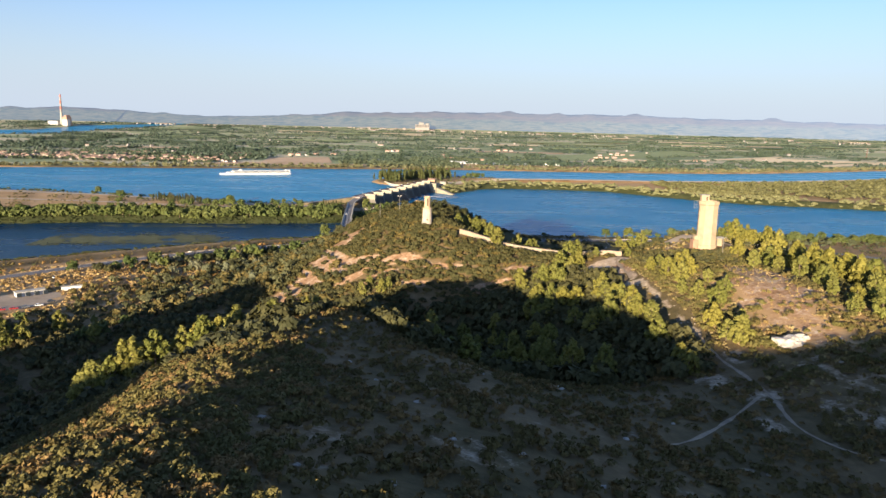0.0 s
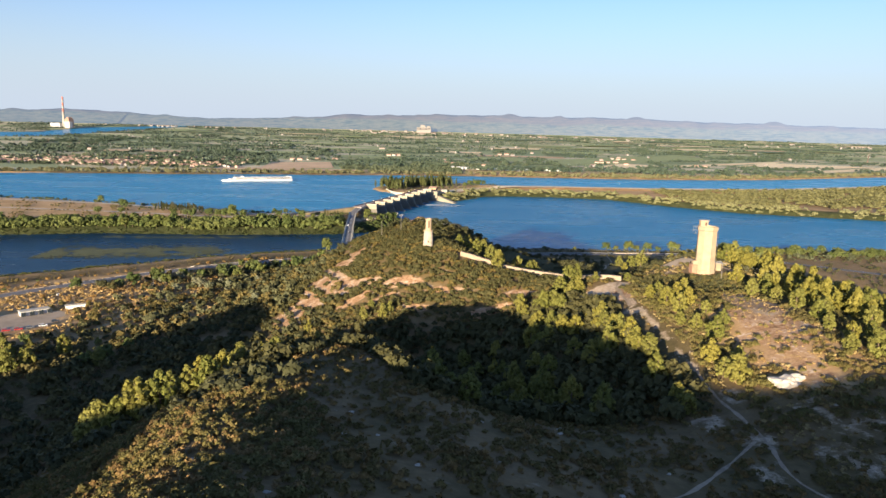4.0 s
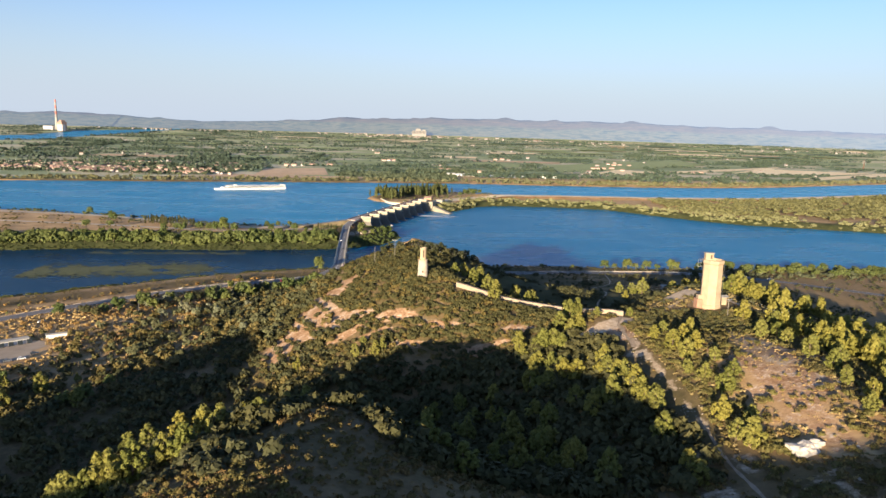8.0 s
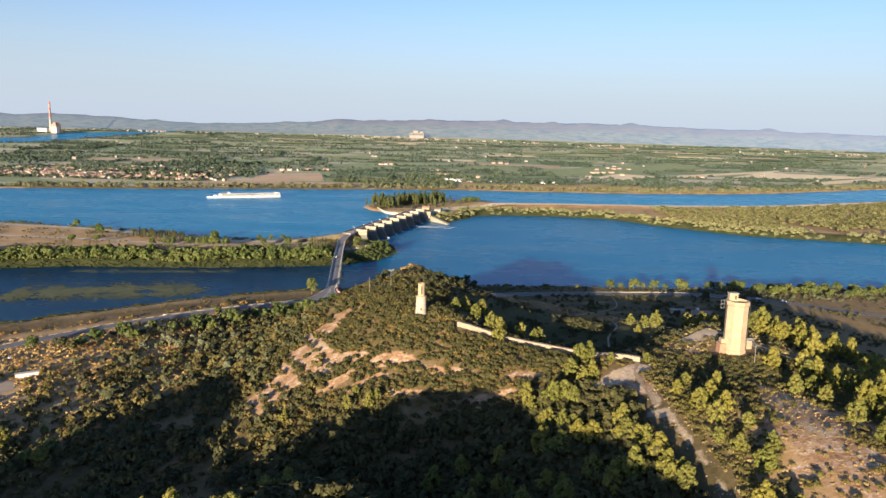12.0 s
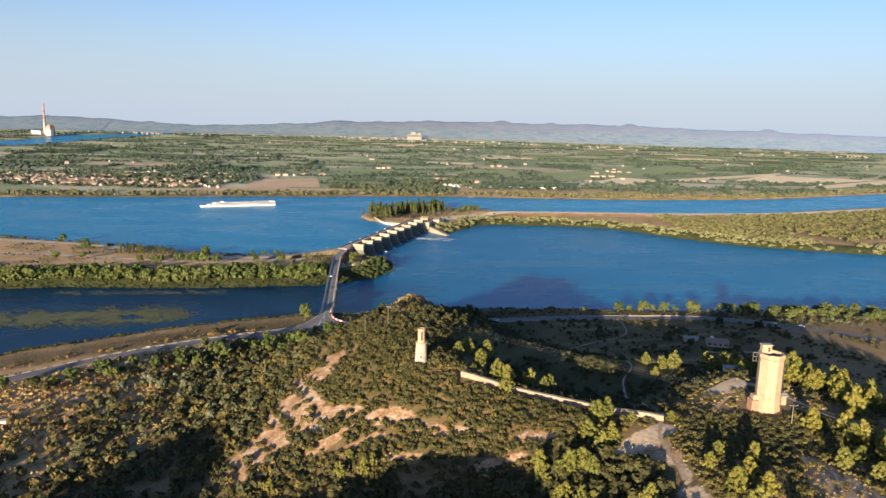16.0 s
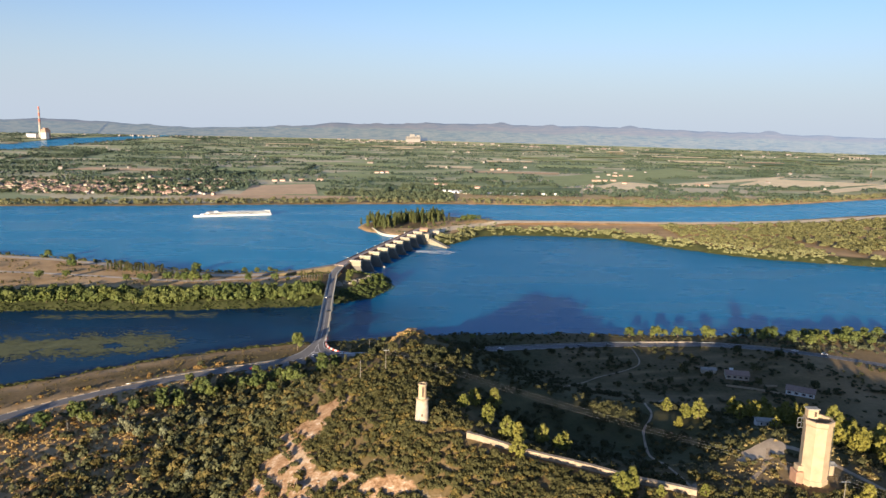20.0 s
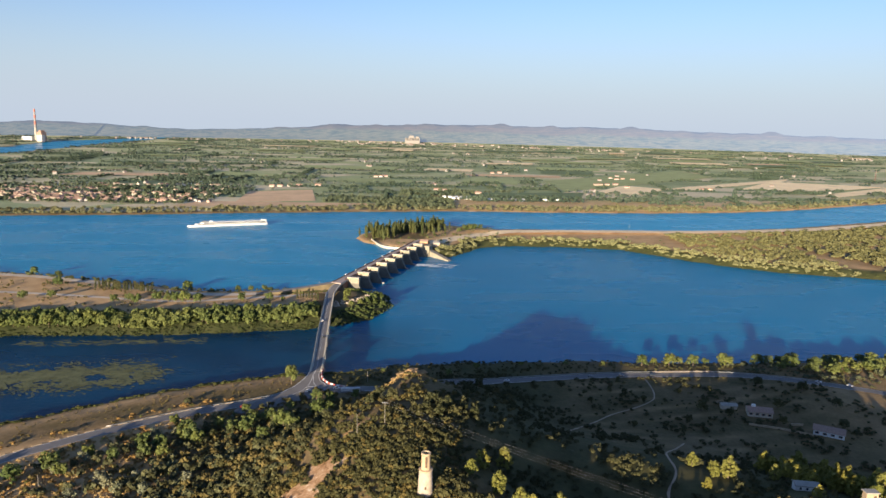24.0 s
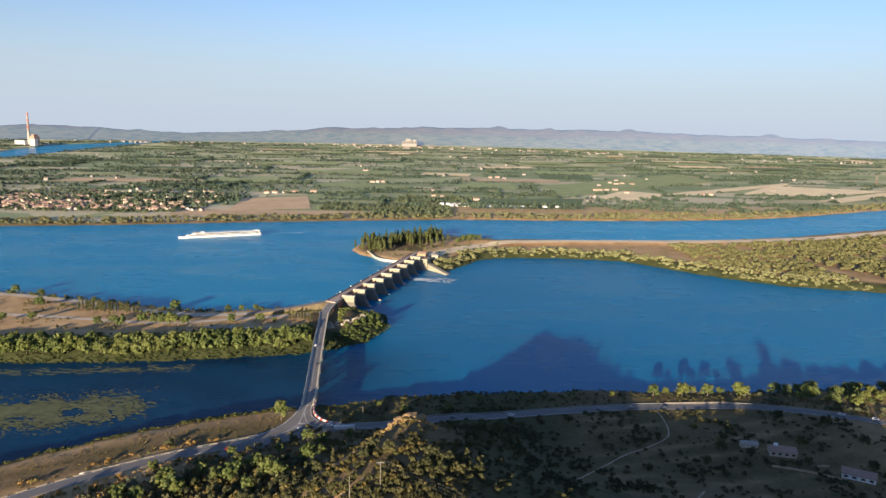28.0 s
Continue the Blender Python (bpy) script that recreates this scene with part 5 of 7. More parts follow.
def make_ship(x, y, turn, length=136.0):
    sh = thing("river_cruise_ship", Matrix.Translation((x, y, 6.0)) @ Matrix.Rotation(turn, 4, "Z"), "long low white river cruise ship under way", "ship")
    L, B = length / 2, 5.6

    def slab(z0, z1, a, b, half, point):
        bm = bmesh.new()
        out = [(a, -half * 0.8), (a, half * 0.8), (a + 3, half), (b - point, half), (b - point * 0.35, half * 0.72), (b, 0.4), (b, -0.4), (b - point * 0.35, -half * 0.72), (b - point, -half), (a + 3, -half)]
        lo = [bm.verts.new((u, v, z0)) for u, v in out]
        hi = [bm.verts.new((u, v, z1)) for u, v in out]
        bm.faces.new(lo[::-1])
        bm.faces.new(hi)
        for i in range(len(out)):
            j = (i + 1) % len(out)
            bm.faces.new((lo[i], lo[j], hi[j], hi[i]))
        return bm

    part("hull", slab(-1.2, 2.6, -L, L, B, 12), WHITE, sh)
    part("deck_band", slab(2.604, 2.9, -L, L - 1, B + 0.12, 11), plain("blue_grey_band", (0.35, 0.40, 0.46), 0.5), sh)
    part("cabin_deck", slab(2.904, 5.0, -L + 1, L - 12, B - 0.1, 3), WHITE, sh)
    part("upper_deck", slab(5.004, 7.1, -L + 2, L - 22, B - 0.2, 3), WHITE, sh)
    part("sun_deck", slab(7.104, 7.3, -L + 1, L - 20, B, 3), WHITE, sh)
    part("wheelhouse", boxes((L - 42, L - 36, -3.2, 3.2, 7.35, 9.6), bevel=0.2), WHITE, sh)
    part("funnel", boxes((-L + 8, -L + 11, -1.2, 1.2, 7.35, 9.2), bevel=0.15), WHITE, sh)
    part("stern_house", boxes((-L + 1.5, -L + 7, -4.6, 4.6, 7.35, 8.6), bevel=0.15), WHITE, sh)
    part("awning", boxes((L - 34, L - 24, -4.0, 4.0, 8.9, 9.05), (L - 34, L - 33.8, -4, -3.8, 7.3, 8.9), (L - 24.2, L - 24, -4, -3.8, 7.3, 8.9), (L - 34, L - 33.8, 3.8, 4, 7.3, 8.9), (L - 24.2, L - 24, 3.8, 4, 7.3, 8.9)), RENDERED, sh)
    pane = None
    for z, a, b in ((3.2, -L + 5, L - 18), (5.3, -L + 6, L - 28)):
        for k in range(34):
            u = a + (b - a) * k / 33
            for s in (-1, 1):
                if pane is None:
                    pane = part("window", boxes((-1.45, 1.45, -0.05, 0.05, 0, 1.4)), GLASS, sh)
                    w = pane
                else:
                    w = new("window", pane.data)
                    w.parent = sh
                w.location = (u, s * (B - (0.04 if z < 4 else 0.14)), z)
    for k in range(30):
        u = -L + 3 + (2 * L - 26) * k / 29
        part("rail_post", boxes((u - 0.05, u + 0.05, -B + 0.1, -B + 0.2, 7.3, 8.3)), WHITE, sh) if k % 3 == 0 else None
    part("rail", boxes((-L + 2, L - 24, -B + 0.1, -B + 0.2, 8.25, 8.35), (-L + 2, L - 24, B - 0.2, B - 0.1, 8.25, 8.35)), WHITE, sh)
    part("mast", lathe([(0.12, 9.6), (0.08, 12.5)], 8, cx=L - 39, cy=0), STEEL, sh)
    return sh


make_ship(-343, 1396, math.pi + math.atan2(57, 127))

# ---- houses and sheds ----
rl = random.Random(21)
make_house("bungalow", on_land(219, 582, -0.25), 15, 9, 3.0, 2.0, RENDERED, ROOFTILE, "single-storey pale house with a tiled roof in shade", "house", "houses below the hill", 4, True)
make_house("bungalow", on_land(249, 553, -0.55), 17, 9, 3.0, 2.1, WHITE, ROOFTILE, "single-storey white house with a tiled roof in shade", "house", "houses below the hill", 4, False)
make_house("garage", on_land(203, 592, -0.15), 10, 5, 2.6, 1.0, RENDERED, GREYCON, "low pale garage beside the house", "garage")
for pts in ([(196, 600), (204, 603), (211, 598)], [(205, 566), (222, 560), (240, 549)], [(232, 566), (240, 566)]):
    line = smooth_line(pts, 4)
    z = height(line[:, 0], line[:, 1])
    gw = swept([(x, y, zz) for (x, y, _), zz in zip(line, z)], [(-0.15, -1), (0.15, -1), (0.15, 1.3), (-0.15, 1.3)], "garden_wall", CREAM)
    tagged(gw, "low pale rendered garden wall", "garden wall", "garden walls")

# the yard by the west road
depot = make_house("depot_building", on_land(-233, 409, 0.75), 15, 5, 2.8, 0.4, WHITE, GREYCON, "long low white depot building with a flat roof", "depot")
for k in range(4):
    part("door", boxes((-7.5 + 4.6 * k, -5 + 4.6 * k, -3.58, -3.51, 0, 2.6)), GLASS, depot)
make_house("depot_shed", on_land(-216, 424, 0.5), 11, 2.6, 2.2, 0.3, WHITE, GREYCON, "low white shed in the yard", "shed")
make_house("depot_shed", on_land(-256, 394, 0.6), 8, 5, 3.0, 0.4, RENDERED, WHITE, "pale shed in the yard", "shed")

CARPAINTS = [plain("car_white", (0.8, 0.8, 0.8), 0.3, vary=0.02), plain("car_red", (0.45, 0.03, 0.03), 0.3, vary=0.03), plain("car_grey", (0.22, 0.23, 0.25), 0.3, 0.3, vary=0.03),
             plain("car_dark", (0.04, 0.045, 0.06), 0.3, vary=0.03)]
TYRE = plain("tyre_rubber", (0.03, 0.03, 0.03), 0.9)
car_protos = {}


def make_car(x, y, turn, paint, z=None, label=None):
    names = ("white", "red", "grey", "dark")
    m = on_land(x, y, turn) if z is None else Matrix.Translation((x, y, z)) @ Matrix.Rotation(turn, 4, "Z")
    m = m @ Matrix.Translation((0, 0, 0.34))
    label = label or names[paint] + " hatchback car on the asphalt"
    if paint in car_protos:
        return tagged(copy_thing(car_protos[paint], m), label)
    ca = thing("car", m, label, "car", "cars")
    part("body", boxes((-2.1, 2.1, -0.86, 0.86, 0.3, 0.95), bevel=0.12), CARPAINTS[paint], ca)
    bm = bmesh.new()
    vs = [bm.verts.new(c) for c in ((-1.9, -0.8, 0.93), (1.1, -0.8, 0.93), (1.1, 0.8, 0.93), (-1.9, 0.8, 0.93), (-1.5, -0.65, 1.42), (0.3, -0.65, 1.42), (0.3, 0.65, 1.42), (-1.5, 0.65, 1.42))]
    bmesh.ops.convex_hull(bm, input=vs)
    part("glasshouse", bm, GLASS, ca)
    part("roof", boxes((-1.45, 0.25, -0.62, 0.62, 1.424, 1.5), bevel=0.03), CARPAINTS[paint], ca)
    for sx in (-1.3, 1.3):
        for sy in (-0.8, 0.8):
            bm = bmesh.new()
            bmesh.ops.create_cone(bm, cap_ends=True, segments=14, radius1=0.32, radius2=0.32, depth=0.22, matrix=Matrix.Translation((sx, sy, 0.30)) @ Matrix.Rotation(math.pi / 2, 4, "X"))
            part("wheel", bm, TYRE, ca)
    car_protos[paint] = ca
    return ca


for x, y, turn, c in ((289, 636.5, -0.45, 0), (308, 629, -0.5, 0), (147, 651, 0.1, 2), (123, 647, 0.15, 2), (171, 652, 0.05, 3), (60, 636.5, 0.1, 0),
                      (-222, 374, 0.6, 1), (-227, 371, 0.6, 1), (-218, 378, 0.6, 2), (-213, 382, 0.6, 0), (-234, 368, 0.6, 3), (-239, 365, 0.6, 0), (-211, 391, 0.6, 3), (-240, 452, 0.9, 0), (20, 629, 0.2, 2)):
    make_car(x, y, turn, c, float(height(np.array([x]), np.array([y]))[0]) + 0.25)
for x, y, turn, c in ((-79, 611, 1.2, 0), (-60, 613.5, 0.1, 0), (-116, 583, 0.75, 1)):
    make_car(x, y, turn, c, max(8.5, float(height(np.array([x]), np.array([y]))[0]) + 0.4))
make_car(-84, 726, 1.5, 3, 11.5, "dark hatchback car on the bridge")
make_car(-91.5, 775, 1.55, 0, 11.5, "white hatchback car on the bridge")
lorry = thing("lorry_trailer", Matrix.Translation((-50, 609, 8.7)) @ Matrix.Rotation(0.12, 4, "Z"), "long pale grey lorry trailer parked beside the road", "lorry")
part("cargo_box", boxes((-6.6, 6.6, -1.25, 1.25, 1.1, 3.9), bevel=0.08), plain("trailer_grey", (0.58, 0.58, 0.58), 0.6, vary=0.1), lorry)
part("chassis", boxes((-6.4, 6.4, -0.5, 0.5, 0.7, 1.08)), DARKSTEEL, lorry)
for sx in (-5.2, -4.0, -2.8, 4.6):
    for sy in (-1.0, 1.0):
        bm = bmesh.new()
        bmesh.ops.create_cone(bm, cap_ends=True, segments=16, radius1=0.5, radius2=0.5, depth=0.35, matrix=Matrix.Translation((sx, sy, 0.5)) @ Matrix.Rotation(math.pi / 2, 4, "X"))
        part("wheel", bm, TYRE, lorry)

# ---- far things, drawn in with the land ----


def far_pose(x, y, z, turn):
    """The pose and the scale of something far off."""
    p = squash([(x, y, z)])[0]
    s = (p[1] - EYE_MID[1]) / (y - EYE_MID[1])
    return Matrix.Translation(p) @ Matrix.Rotation(turn, 4, "Z") @ Matrix.Scale(s, 4)


protos = []
WALLS_FAR = [RENDERED, plain("pale_render", (0.50, 0.46, 0.44), 0.85), plain("rose_render", (0.46, 0.33, 0.29), 0.85), plain("pink_render", (0.50, 0.37, 0.31), 0.85)]
for k in range(8):
    w, d, h = ((9, 7, 4.5), (12, 8, 5), (8, 7, 6), (15, 8, 4), (10, 8, 6.5), (9, 6, 3.5), (17, 9, 5), (11, 7, 4.5))[k]
    ho = make_house("village_house", Matrix(), w, d, h, 2.2, WALLS_FAR[k % 4], ROOFTILE, "pale rendered village house with a clay tile roof", "house", "houses across the river")
    protos.append(ho)
used = 0


def place_house(x, y, k, turn, z=None):
    global used
    zz = float(height(np.array([x]), np.array([y]))[0]) if z is None else z
    m = far_pose(x, y, zz, turn)
    if used < len(protos) and k == used:
        protos[k].matrix_world = m
        used += 1
        return protos[k]
    ob = copy_thing(protos[k % 8], m)
    ob.matrix_basis = m
    return ob


for k in range(8):
    place_house(-1040 + 42 * k, 1850 + 20 * (k % 3), k, 0.3 * k)
back_rows = []
for k in range(300):          # the old village
    a, r = rl.random(), rl.uniform(-1, 1)
    x, y, kind, turn = -925 + 175 * r, 1705 + 270 * a, rl.randrange(8), rl.choice((0.2, 1.75)) + rl.uniform(-0.2, 0.2)
    x -= 0.25 * (y - 1705)
    if y < 1790:
        place_house(x, y, kind, turn)
    else:
        back_rows.append((x, y, *rl.choice(((9, 7, 4.5), (12, 8, 5), (8, 7, 6), (15, 8, 4.5))), turn))
for k in range(190):          # its outskirts
    u = rl.random()
    x, y, kind, turn = -860 + 350 * u + rl.gauss(0, 25), 1690 + 25 * u + 420 * rl.random() ** 1.6, rl.randrange(8), rl.uniform(0, 3.1)
    if y < 1830:
        place_house(x, y, kind, turn)
    else:
        back_rows.append((x, y, *rl.choice(((9, 7, 4.5), (12, 8, 5), (15, 8, 4))), turn))
for x, y in ((-142, 2586), (-128, 2600), (-160, 2580), (577, 2433), (600, 2440), (630, 2450), (560, 2425), (700, 2690), (730, 2720), (760, 2700), (690, 2740), (-400, 2150), (-375, 2160), (-350, 2170), (-300, 2190), (-420, 2140), (150, 2050), (40, 2130), (60, 2110), (270, 2900), (300, 2920), (640, 2350), (870, 2330), (900, 2345)):
    place_house(x, y, rl.choice((1, 3, 6)), rl.uniform(-0.3, 0.3))


FARWALL = plain("weathered_render", (0.31, 0.29, 0.275), 0.9)


def far_houses(name, spots, label, wall=FARWALL):
    """Many small far houses as one object: walls and pitched roofs."""
    v, f, mi = [], [], []
    for x, y, w, d, h, turn in spots:
        p = squash([(x, y, 8.0)])[0]
        k = (p[1] - EYE_MID[1]) / (y - EYE_MID[1])
        c, s = math.cos(turn), math.sin(turn)
        o = len(v)
        for u, q, z in [(a, b, zz) for zz in (-3, h) for a, b in ((-w / 2, -d / 2), (w / 2, -d / 2), (w / 2, d / 2), (-w / 2, d / 2))] + [(-w / 2, 0, h + d * 0.24), (w / 2, 0, h + d * 0.24)]:
            v.append((p[0] + k * (u * c - q * s), p[1] + k * (u * s + q * c), p[2] + k * z))
        f += [[o + i for i in q] for q in ((0, 1, 5, 4), (1, 2, 6, 5), (2, 3, 7, 6), (3, 0, 4, 7), (4, 5, 9, 8), (6, 7, 8, 9), (5, 6, 9), (7, 4, 8))]
        mi += [0, 0, 0, 0, 1, 1, 0, 0]
    me = mesh(name, v, f, wall)
    me.materials.append(ROOFTILE)
    me.polygons.foreach_set("material_index", np.array(mi, np.int32))
    tagged(new(name, me), label, "houses", kind="stuff")


far_houses("village_rows", back_rows, "crowded pale village houses with clay tile roofs", RENDERED)
SIZES = ((14, 9, 5), (18, 9, 4.5), (11, 8, 6), (26, 12, 5.5), (12, 9, 7))
far_spots = []
for k in range(90):
    y = rl.uniform(2050, 6500)
    far_spots.append((rl.uniform(-0.55, 0.62) * y, y, *rl.choice(SIZES), rl.uniform(0, 3.1)))
far_houses("scattered_farms", [q for q in far_spots if max(inside_by(UPPER, [q[0]], [q[1]])[0], inside_by(UPPER_FAR, [q[0]], [q[1]])[0]) < -30], "pale scattered farmhouses on the plain")
far_houses("far_town", [(rl.gauss(-300, 520), rl.uniform(6800, 8300), *[1.5 * q for q in rl.choice(SIZES)], rl.uniform(-0.4, 0.4)) for k in range(55)], "pale town at the foot of the far hills")
spread = [rl.choice(((1600, 6500, 500), (2700, 6300, 500), (-2650, 7300, 250), (-2250, 7400, 250), (900, 6900, 400), (3300, 5600, 400))) for k in range(80)]
far_houses("far_villages", [(a + rl.gauss(0, c), b + rl.gauss(0, 90), *[1.6 * q for q in rl.choice(SIZES)], rl.uniform(0, 3.1)) for a, b, c in spread], "pale villages at the foot of the far hills")

shed = make_house("poultry_shed", far_pose(54, 1944, 8, 0), 9, 15, 3.2, 1.6, WHITE, WHITE, "long low white farm shed in a row", "shed", "row of white sheds")
for k in range(1, 26):
    t = k / 25
    copy_thing(shed, Matrix.Translation((62 + 189 * t, 1931 - 34 * t + (11 if k % 2 else -11), 8)) @ Matrix.Rotation(-0.12, 4, "Z"))
copy_thing(shed, Matrix.Translation((277, 1916, 8)))
copy_thing(shed, Matrix.Translation((308, 1909, 8)) @ Matrix.Rotation(1.3, 4, "Z"))
copy_thing(shed, Matrix.Translation((341, 1914, 8)) @ Matrix.Rotation(1.3, 4, "Z"))


def make_power_station():
    st = thing("power_station", far_pose(-2985, 5800, 14, -0.45), "far power station with one tall red and white chimney", "power station")
    rings = [(10.5 - 4.5 * k / 10, 236.0 * k / 10) for k in range(11)]
    for k in range(10):
        r0, z0 = rings[k]
        r1, z1 = rings[k + 1]
        part("chimney_band", lathe([(r0, z0), (r1, z1)], 20), (GREYCON if k < 4 else (plain("faded_red_paint", (0.43, 0.17, 0.14), 0.8) if k % 2 else FARWALL)), st)
    part("turbine_hall", boxes((-125, -12, -30, 20, -10, 26), bevel=1), plain("white_cladding", (0.52, 0.52, 0.55), 0.7), st)
    part("boiler_house", boxes((35, 85, -20, 25, -10, 62), (50, 75, -15, 20, 62, 74), bevel=1), plain("brown_cladding", (0.40, 0.26, 0.20), 0.7, scale=0.02), st)
    part("annexe", boxes((70, 130, -50, -22, -10, 40), bevel=1), WALLS_FAR[1], st)
    part("duct", boxes((8, 40, -6, 6, 20, 34), bevel=0.5), GREYCON, st)
    return st


make_power_station()
castle = thing("hilltop_block", far_pose(-100, 7560, 40, 0.0), "large pale building on the far hillside", "building")
part("wall", boxes((-80, 70, -20, 20, -30, 30), (-40, 10, -18, 18, 30, 52), (30, 62, -15, 15, 30, 44), bevel=1), FARWALL, castle)
for k in range(9):
    part("window_row", boxes((-74 + 16 * k, -67 + 16 * k, -20.6, -20.1, 2, 26)), GLASS, castle)


def make_pylon(x, y):
    py_ = thing("lattice_pylon", far_pose(x, y, 8, 0.3), "red and white lattice power pylon on the plain", "pylon", "pylons")
    bm = bmesh.new()
    for z0, z1, r0, r1 in ((0, 18, 4, 2.4), (18, 34, 2.4, 1.2), (34, 46, 1.2, 0.6)):
        for i in range(4):
            a, b = math.pi / 4 + i * math.pi / 2, math.pi / 4 + (i + 1) * math.pi / 2
            for (p0, p1) in (((r0 * math.cos(a), r0 * math.sin(a), z0), (r1 * math.cos(a), r1 * math.sin(a), z1)), ((r0 * math.cos(a), r0 * math.sin(a), z0), (r1 * math.cos(b), r1 * math.sin(b), z1))):
                vs = [bm.verts.new((p[0] + dx, p[1] + dy, p[2])) for p in (p0, p1) for dx, dy in ((-.2, -.2), (.2, -.2), (0, .25))]
                bmesh.ops.convex_hull(bm, input=vs)
    part("lattice", bm, RUSTY, py_)
    for z, w in ((28, 9), (36, 7), (43, 5)):
        part("arm", boxes((-w, w, -0.25, 0.25, z, z + 0.6)), WHITE, py_)


make_pylon(1782, 2895)
make_pylon(2300, 2300)
for x, y, h in ((-88, 912, 10), (-113, 908, 10), (372, 1405, 12), (392, 1400, 9)):
    z = 15.5 if y < 915 and x > -110 else float(height(np.array([x]), np.array([y]))[0])
    la = thing("lamp_post", Matrix.Translation((x, y, z)), "slender grey street lamp post", "lamp post", "lamp posts")
    part("column", lathe([(0.14, -0.5), (0.07, h)], 8), STEEL, la)
    part("arm", boxes((-1.6, 0.05, -0.05, 0.05, h - 0.06, h + 0.06)), STEEL, la)
    part("lantern", boxes((-2.1, -1.5, -0.16, 0.16, h - 0.1, h + 0.1), bevel=0.04), WHITE, la)

# ---- plants ----
rp = np.random.RandomState(11)


def leaves(lumps, count, size, seed, flat=0.0):
    """Leaf sprays as small bent quads over a set of lumps (x, y, z, radius, squeeze)."""
    r = np.random.RandomState(seed)
    lumps = np.array(lumps, float)
    area = lumps[:, 3] ** 2
    which = r.choice(len(lumps), count, p=area / area.sum())
    n = r.randn(count, 3)
    n /= np.linalg.norm(n, axis=1)[:, None]
    n[:, 2] = np.where(n[:, 2] < -0.35, -n[:, 2], n[:, 2])
    L = lumps[which]
    c = L[:, :3] + n * (L[:, 3] * (0.72 + 0.36 * r.rand(count)))[:, None] * np.c_[np.ones(count), np.ones(count), L[:, 4]]
    out = n + 0.24 * r.randn(count, 3)
    out[:, 2] += flat
    out /= np.linalg.norm(out, axis=1)[:, None]
    side = np.cross(out, r.randn(count, 3))
    side /= np.linalg.norm(side, axis=1)[:, None]
    up = np.cross(out, side)
    s = size * (0.6 + 0.8 * r.rand(count))[:, None]
    v = np.stack([c - side * s * 0.62 - up * s * 0.4, c + side * s * 0.62 - up * s * 0.4, c + up * s * 0.9], 1).reshape(-1, 3)
    return v, np.arange(3 * count).reshape(-1, 3)


def bush_lumps(seed, w, h, n):
    r = np.random.RandomState(seed)
    out = [(0, 0, h * 0.45, w * 0.36, 0.9 * h / w + 0.1)]
    for k in range(n):
        a = 6.283 * (k + r.rand()) / n
        q = w * (0.18 + 0.2 * r.rand())
        out.append((q * math.cos(a), q * math.sin(a), h * (0.28 + 0.42 * r.rand()), w * (0.16 + 0.1 * r.rand()), 0.85))
    return out


def pine_lumps(seed, h):
    """Upright plumes in tiers, from near the ground to a rounded top."""
    r = np.random.RandomState(seed)
    out = []
    for z, spread, m in ((0.14, 0.20, 5), (0.26, 0.32, 8), (0.40, 0.36, 9), (0.54, 0.34, 8), (0.67, 0.28, 7), (0.79, 0.19, 5), (0.90, 0.07, 3)):
        for k in range(m):
            a = 6.283 * (k + 0.9 * r.rand()) / m
            q = h * spread * (0.40 + 0.65 * r.rand())
            out.append((q * math.cos(a), q * math.sin(a), h * (z + 0.05 * r.randn()), h * (0.062 + 0.040 * r.rand()), 1.45))
    return out


def broad_lumps(seed, h, w):
    r = np.random.RandomState(seed)
    out = [(0, 0, h * 0.55, w * 0.3, 1.1)]
    for k in range(11):
        a = 2.4 * k + r.rand()
        z = h * (0.3 + 0.58 * k / 10)
        q = w * 0.34 * math.sqrt(max(0.05, 1 - ((z / h - 0.5) / 0.52) ** 2)) * (0.7 + 0.5 * r.rand())
        out.append((q * math.cos(a), q * math.sin(a), z, w * (0.15 + 0.09 * r.rand()), 0.95))
    return out


def poplar_lumps(seed, h):
    r = np.random.RandomState(seed)
    return [(0.05 * h * r.randn() * 0.5, 0.05 * h * r.randn() * 0.5, h * (0.18 + 0.76 * k / 8), h * (0.075, 0.09, 0.098, 0.096, 0.09, 0.082, 0.07, 0.055, 0.034)[k], 1.5) for k in range(9)]


def trunk_mesh(h, r0, seed, limbs=4, lean=0.06):
    """A tapered, bent trunk with limbs."""
    r = random.Random(seed)
    bm = bmesh.new()
    bend = [Vector((lean * h * math.sin(k * 0.9 + seed) * k / 5, lean * h * math.cos(k * 0.7 + seed) * k / 5, h * k / 5)) for k in range(6)]
    bend[0].z = -0.6

    def tube(pts, rad):
        prev = None
        for i, p in enumerate(pts):
            ring = [bm.verts.new(p + Vector((rad[i] * math.cos(6.283 * j / 6), rad[i] * math.sin(6.283 * j / 6), 0))) for j in range(6)]
            if prev:
                for j in range(6):
                    bm.faces.new((prev[j], prev[(j + 1) % 6], ring[(j + 1) % 6], ring[j]))
            prev = ring
    tube(bend, [r0 * (1 - 0.8 * k / 5) for k in range(6)])
    for k in range(limbs):
        a, z = 6.283 * (k + r.random()) / limbs, r.uniform(0.35, 0.7)
        base = bend[0].lerp(bend[5], z)
        tip = base + Vector((math.cos(a), math.sin(a), 0.55)) * h * 0.24
        tube([base, base.lerp(tip, 0.5) + Vector((0, 0, -0.02 * h)), tip], [r0 * 0.45, r0 * 0.3, r0 * 0.12])
    me = bpy.data.meshes.new("trunk")
    bm.to_mesh(me)
    bm.free()
    me.materials.append(BARK)
    return me


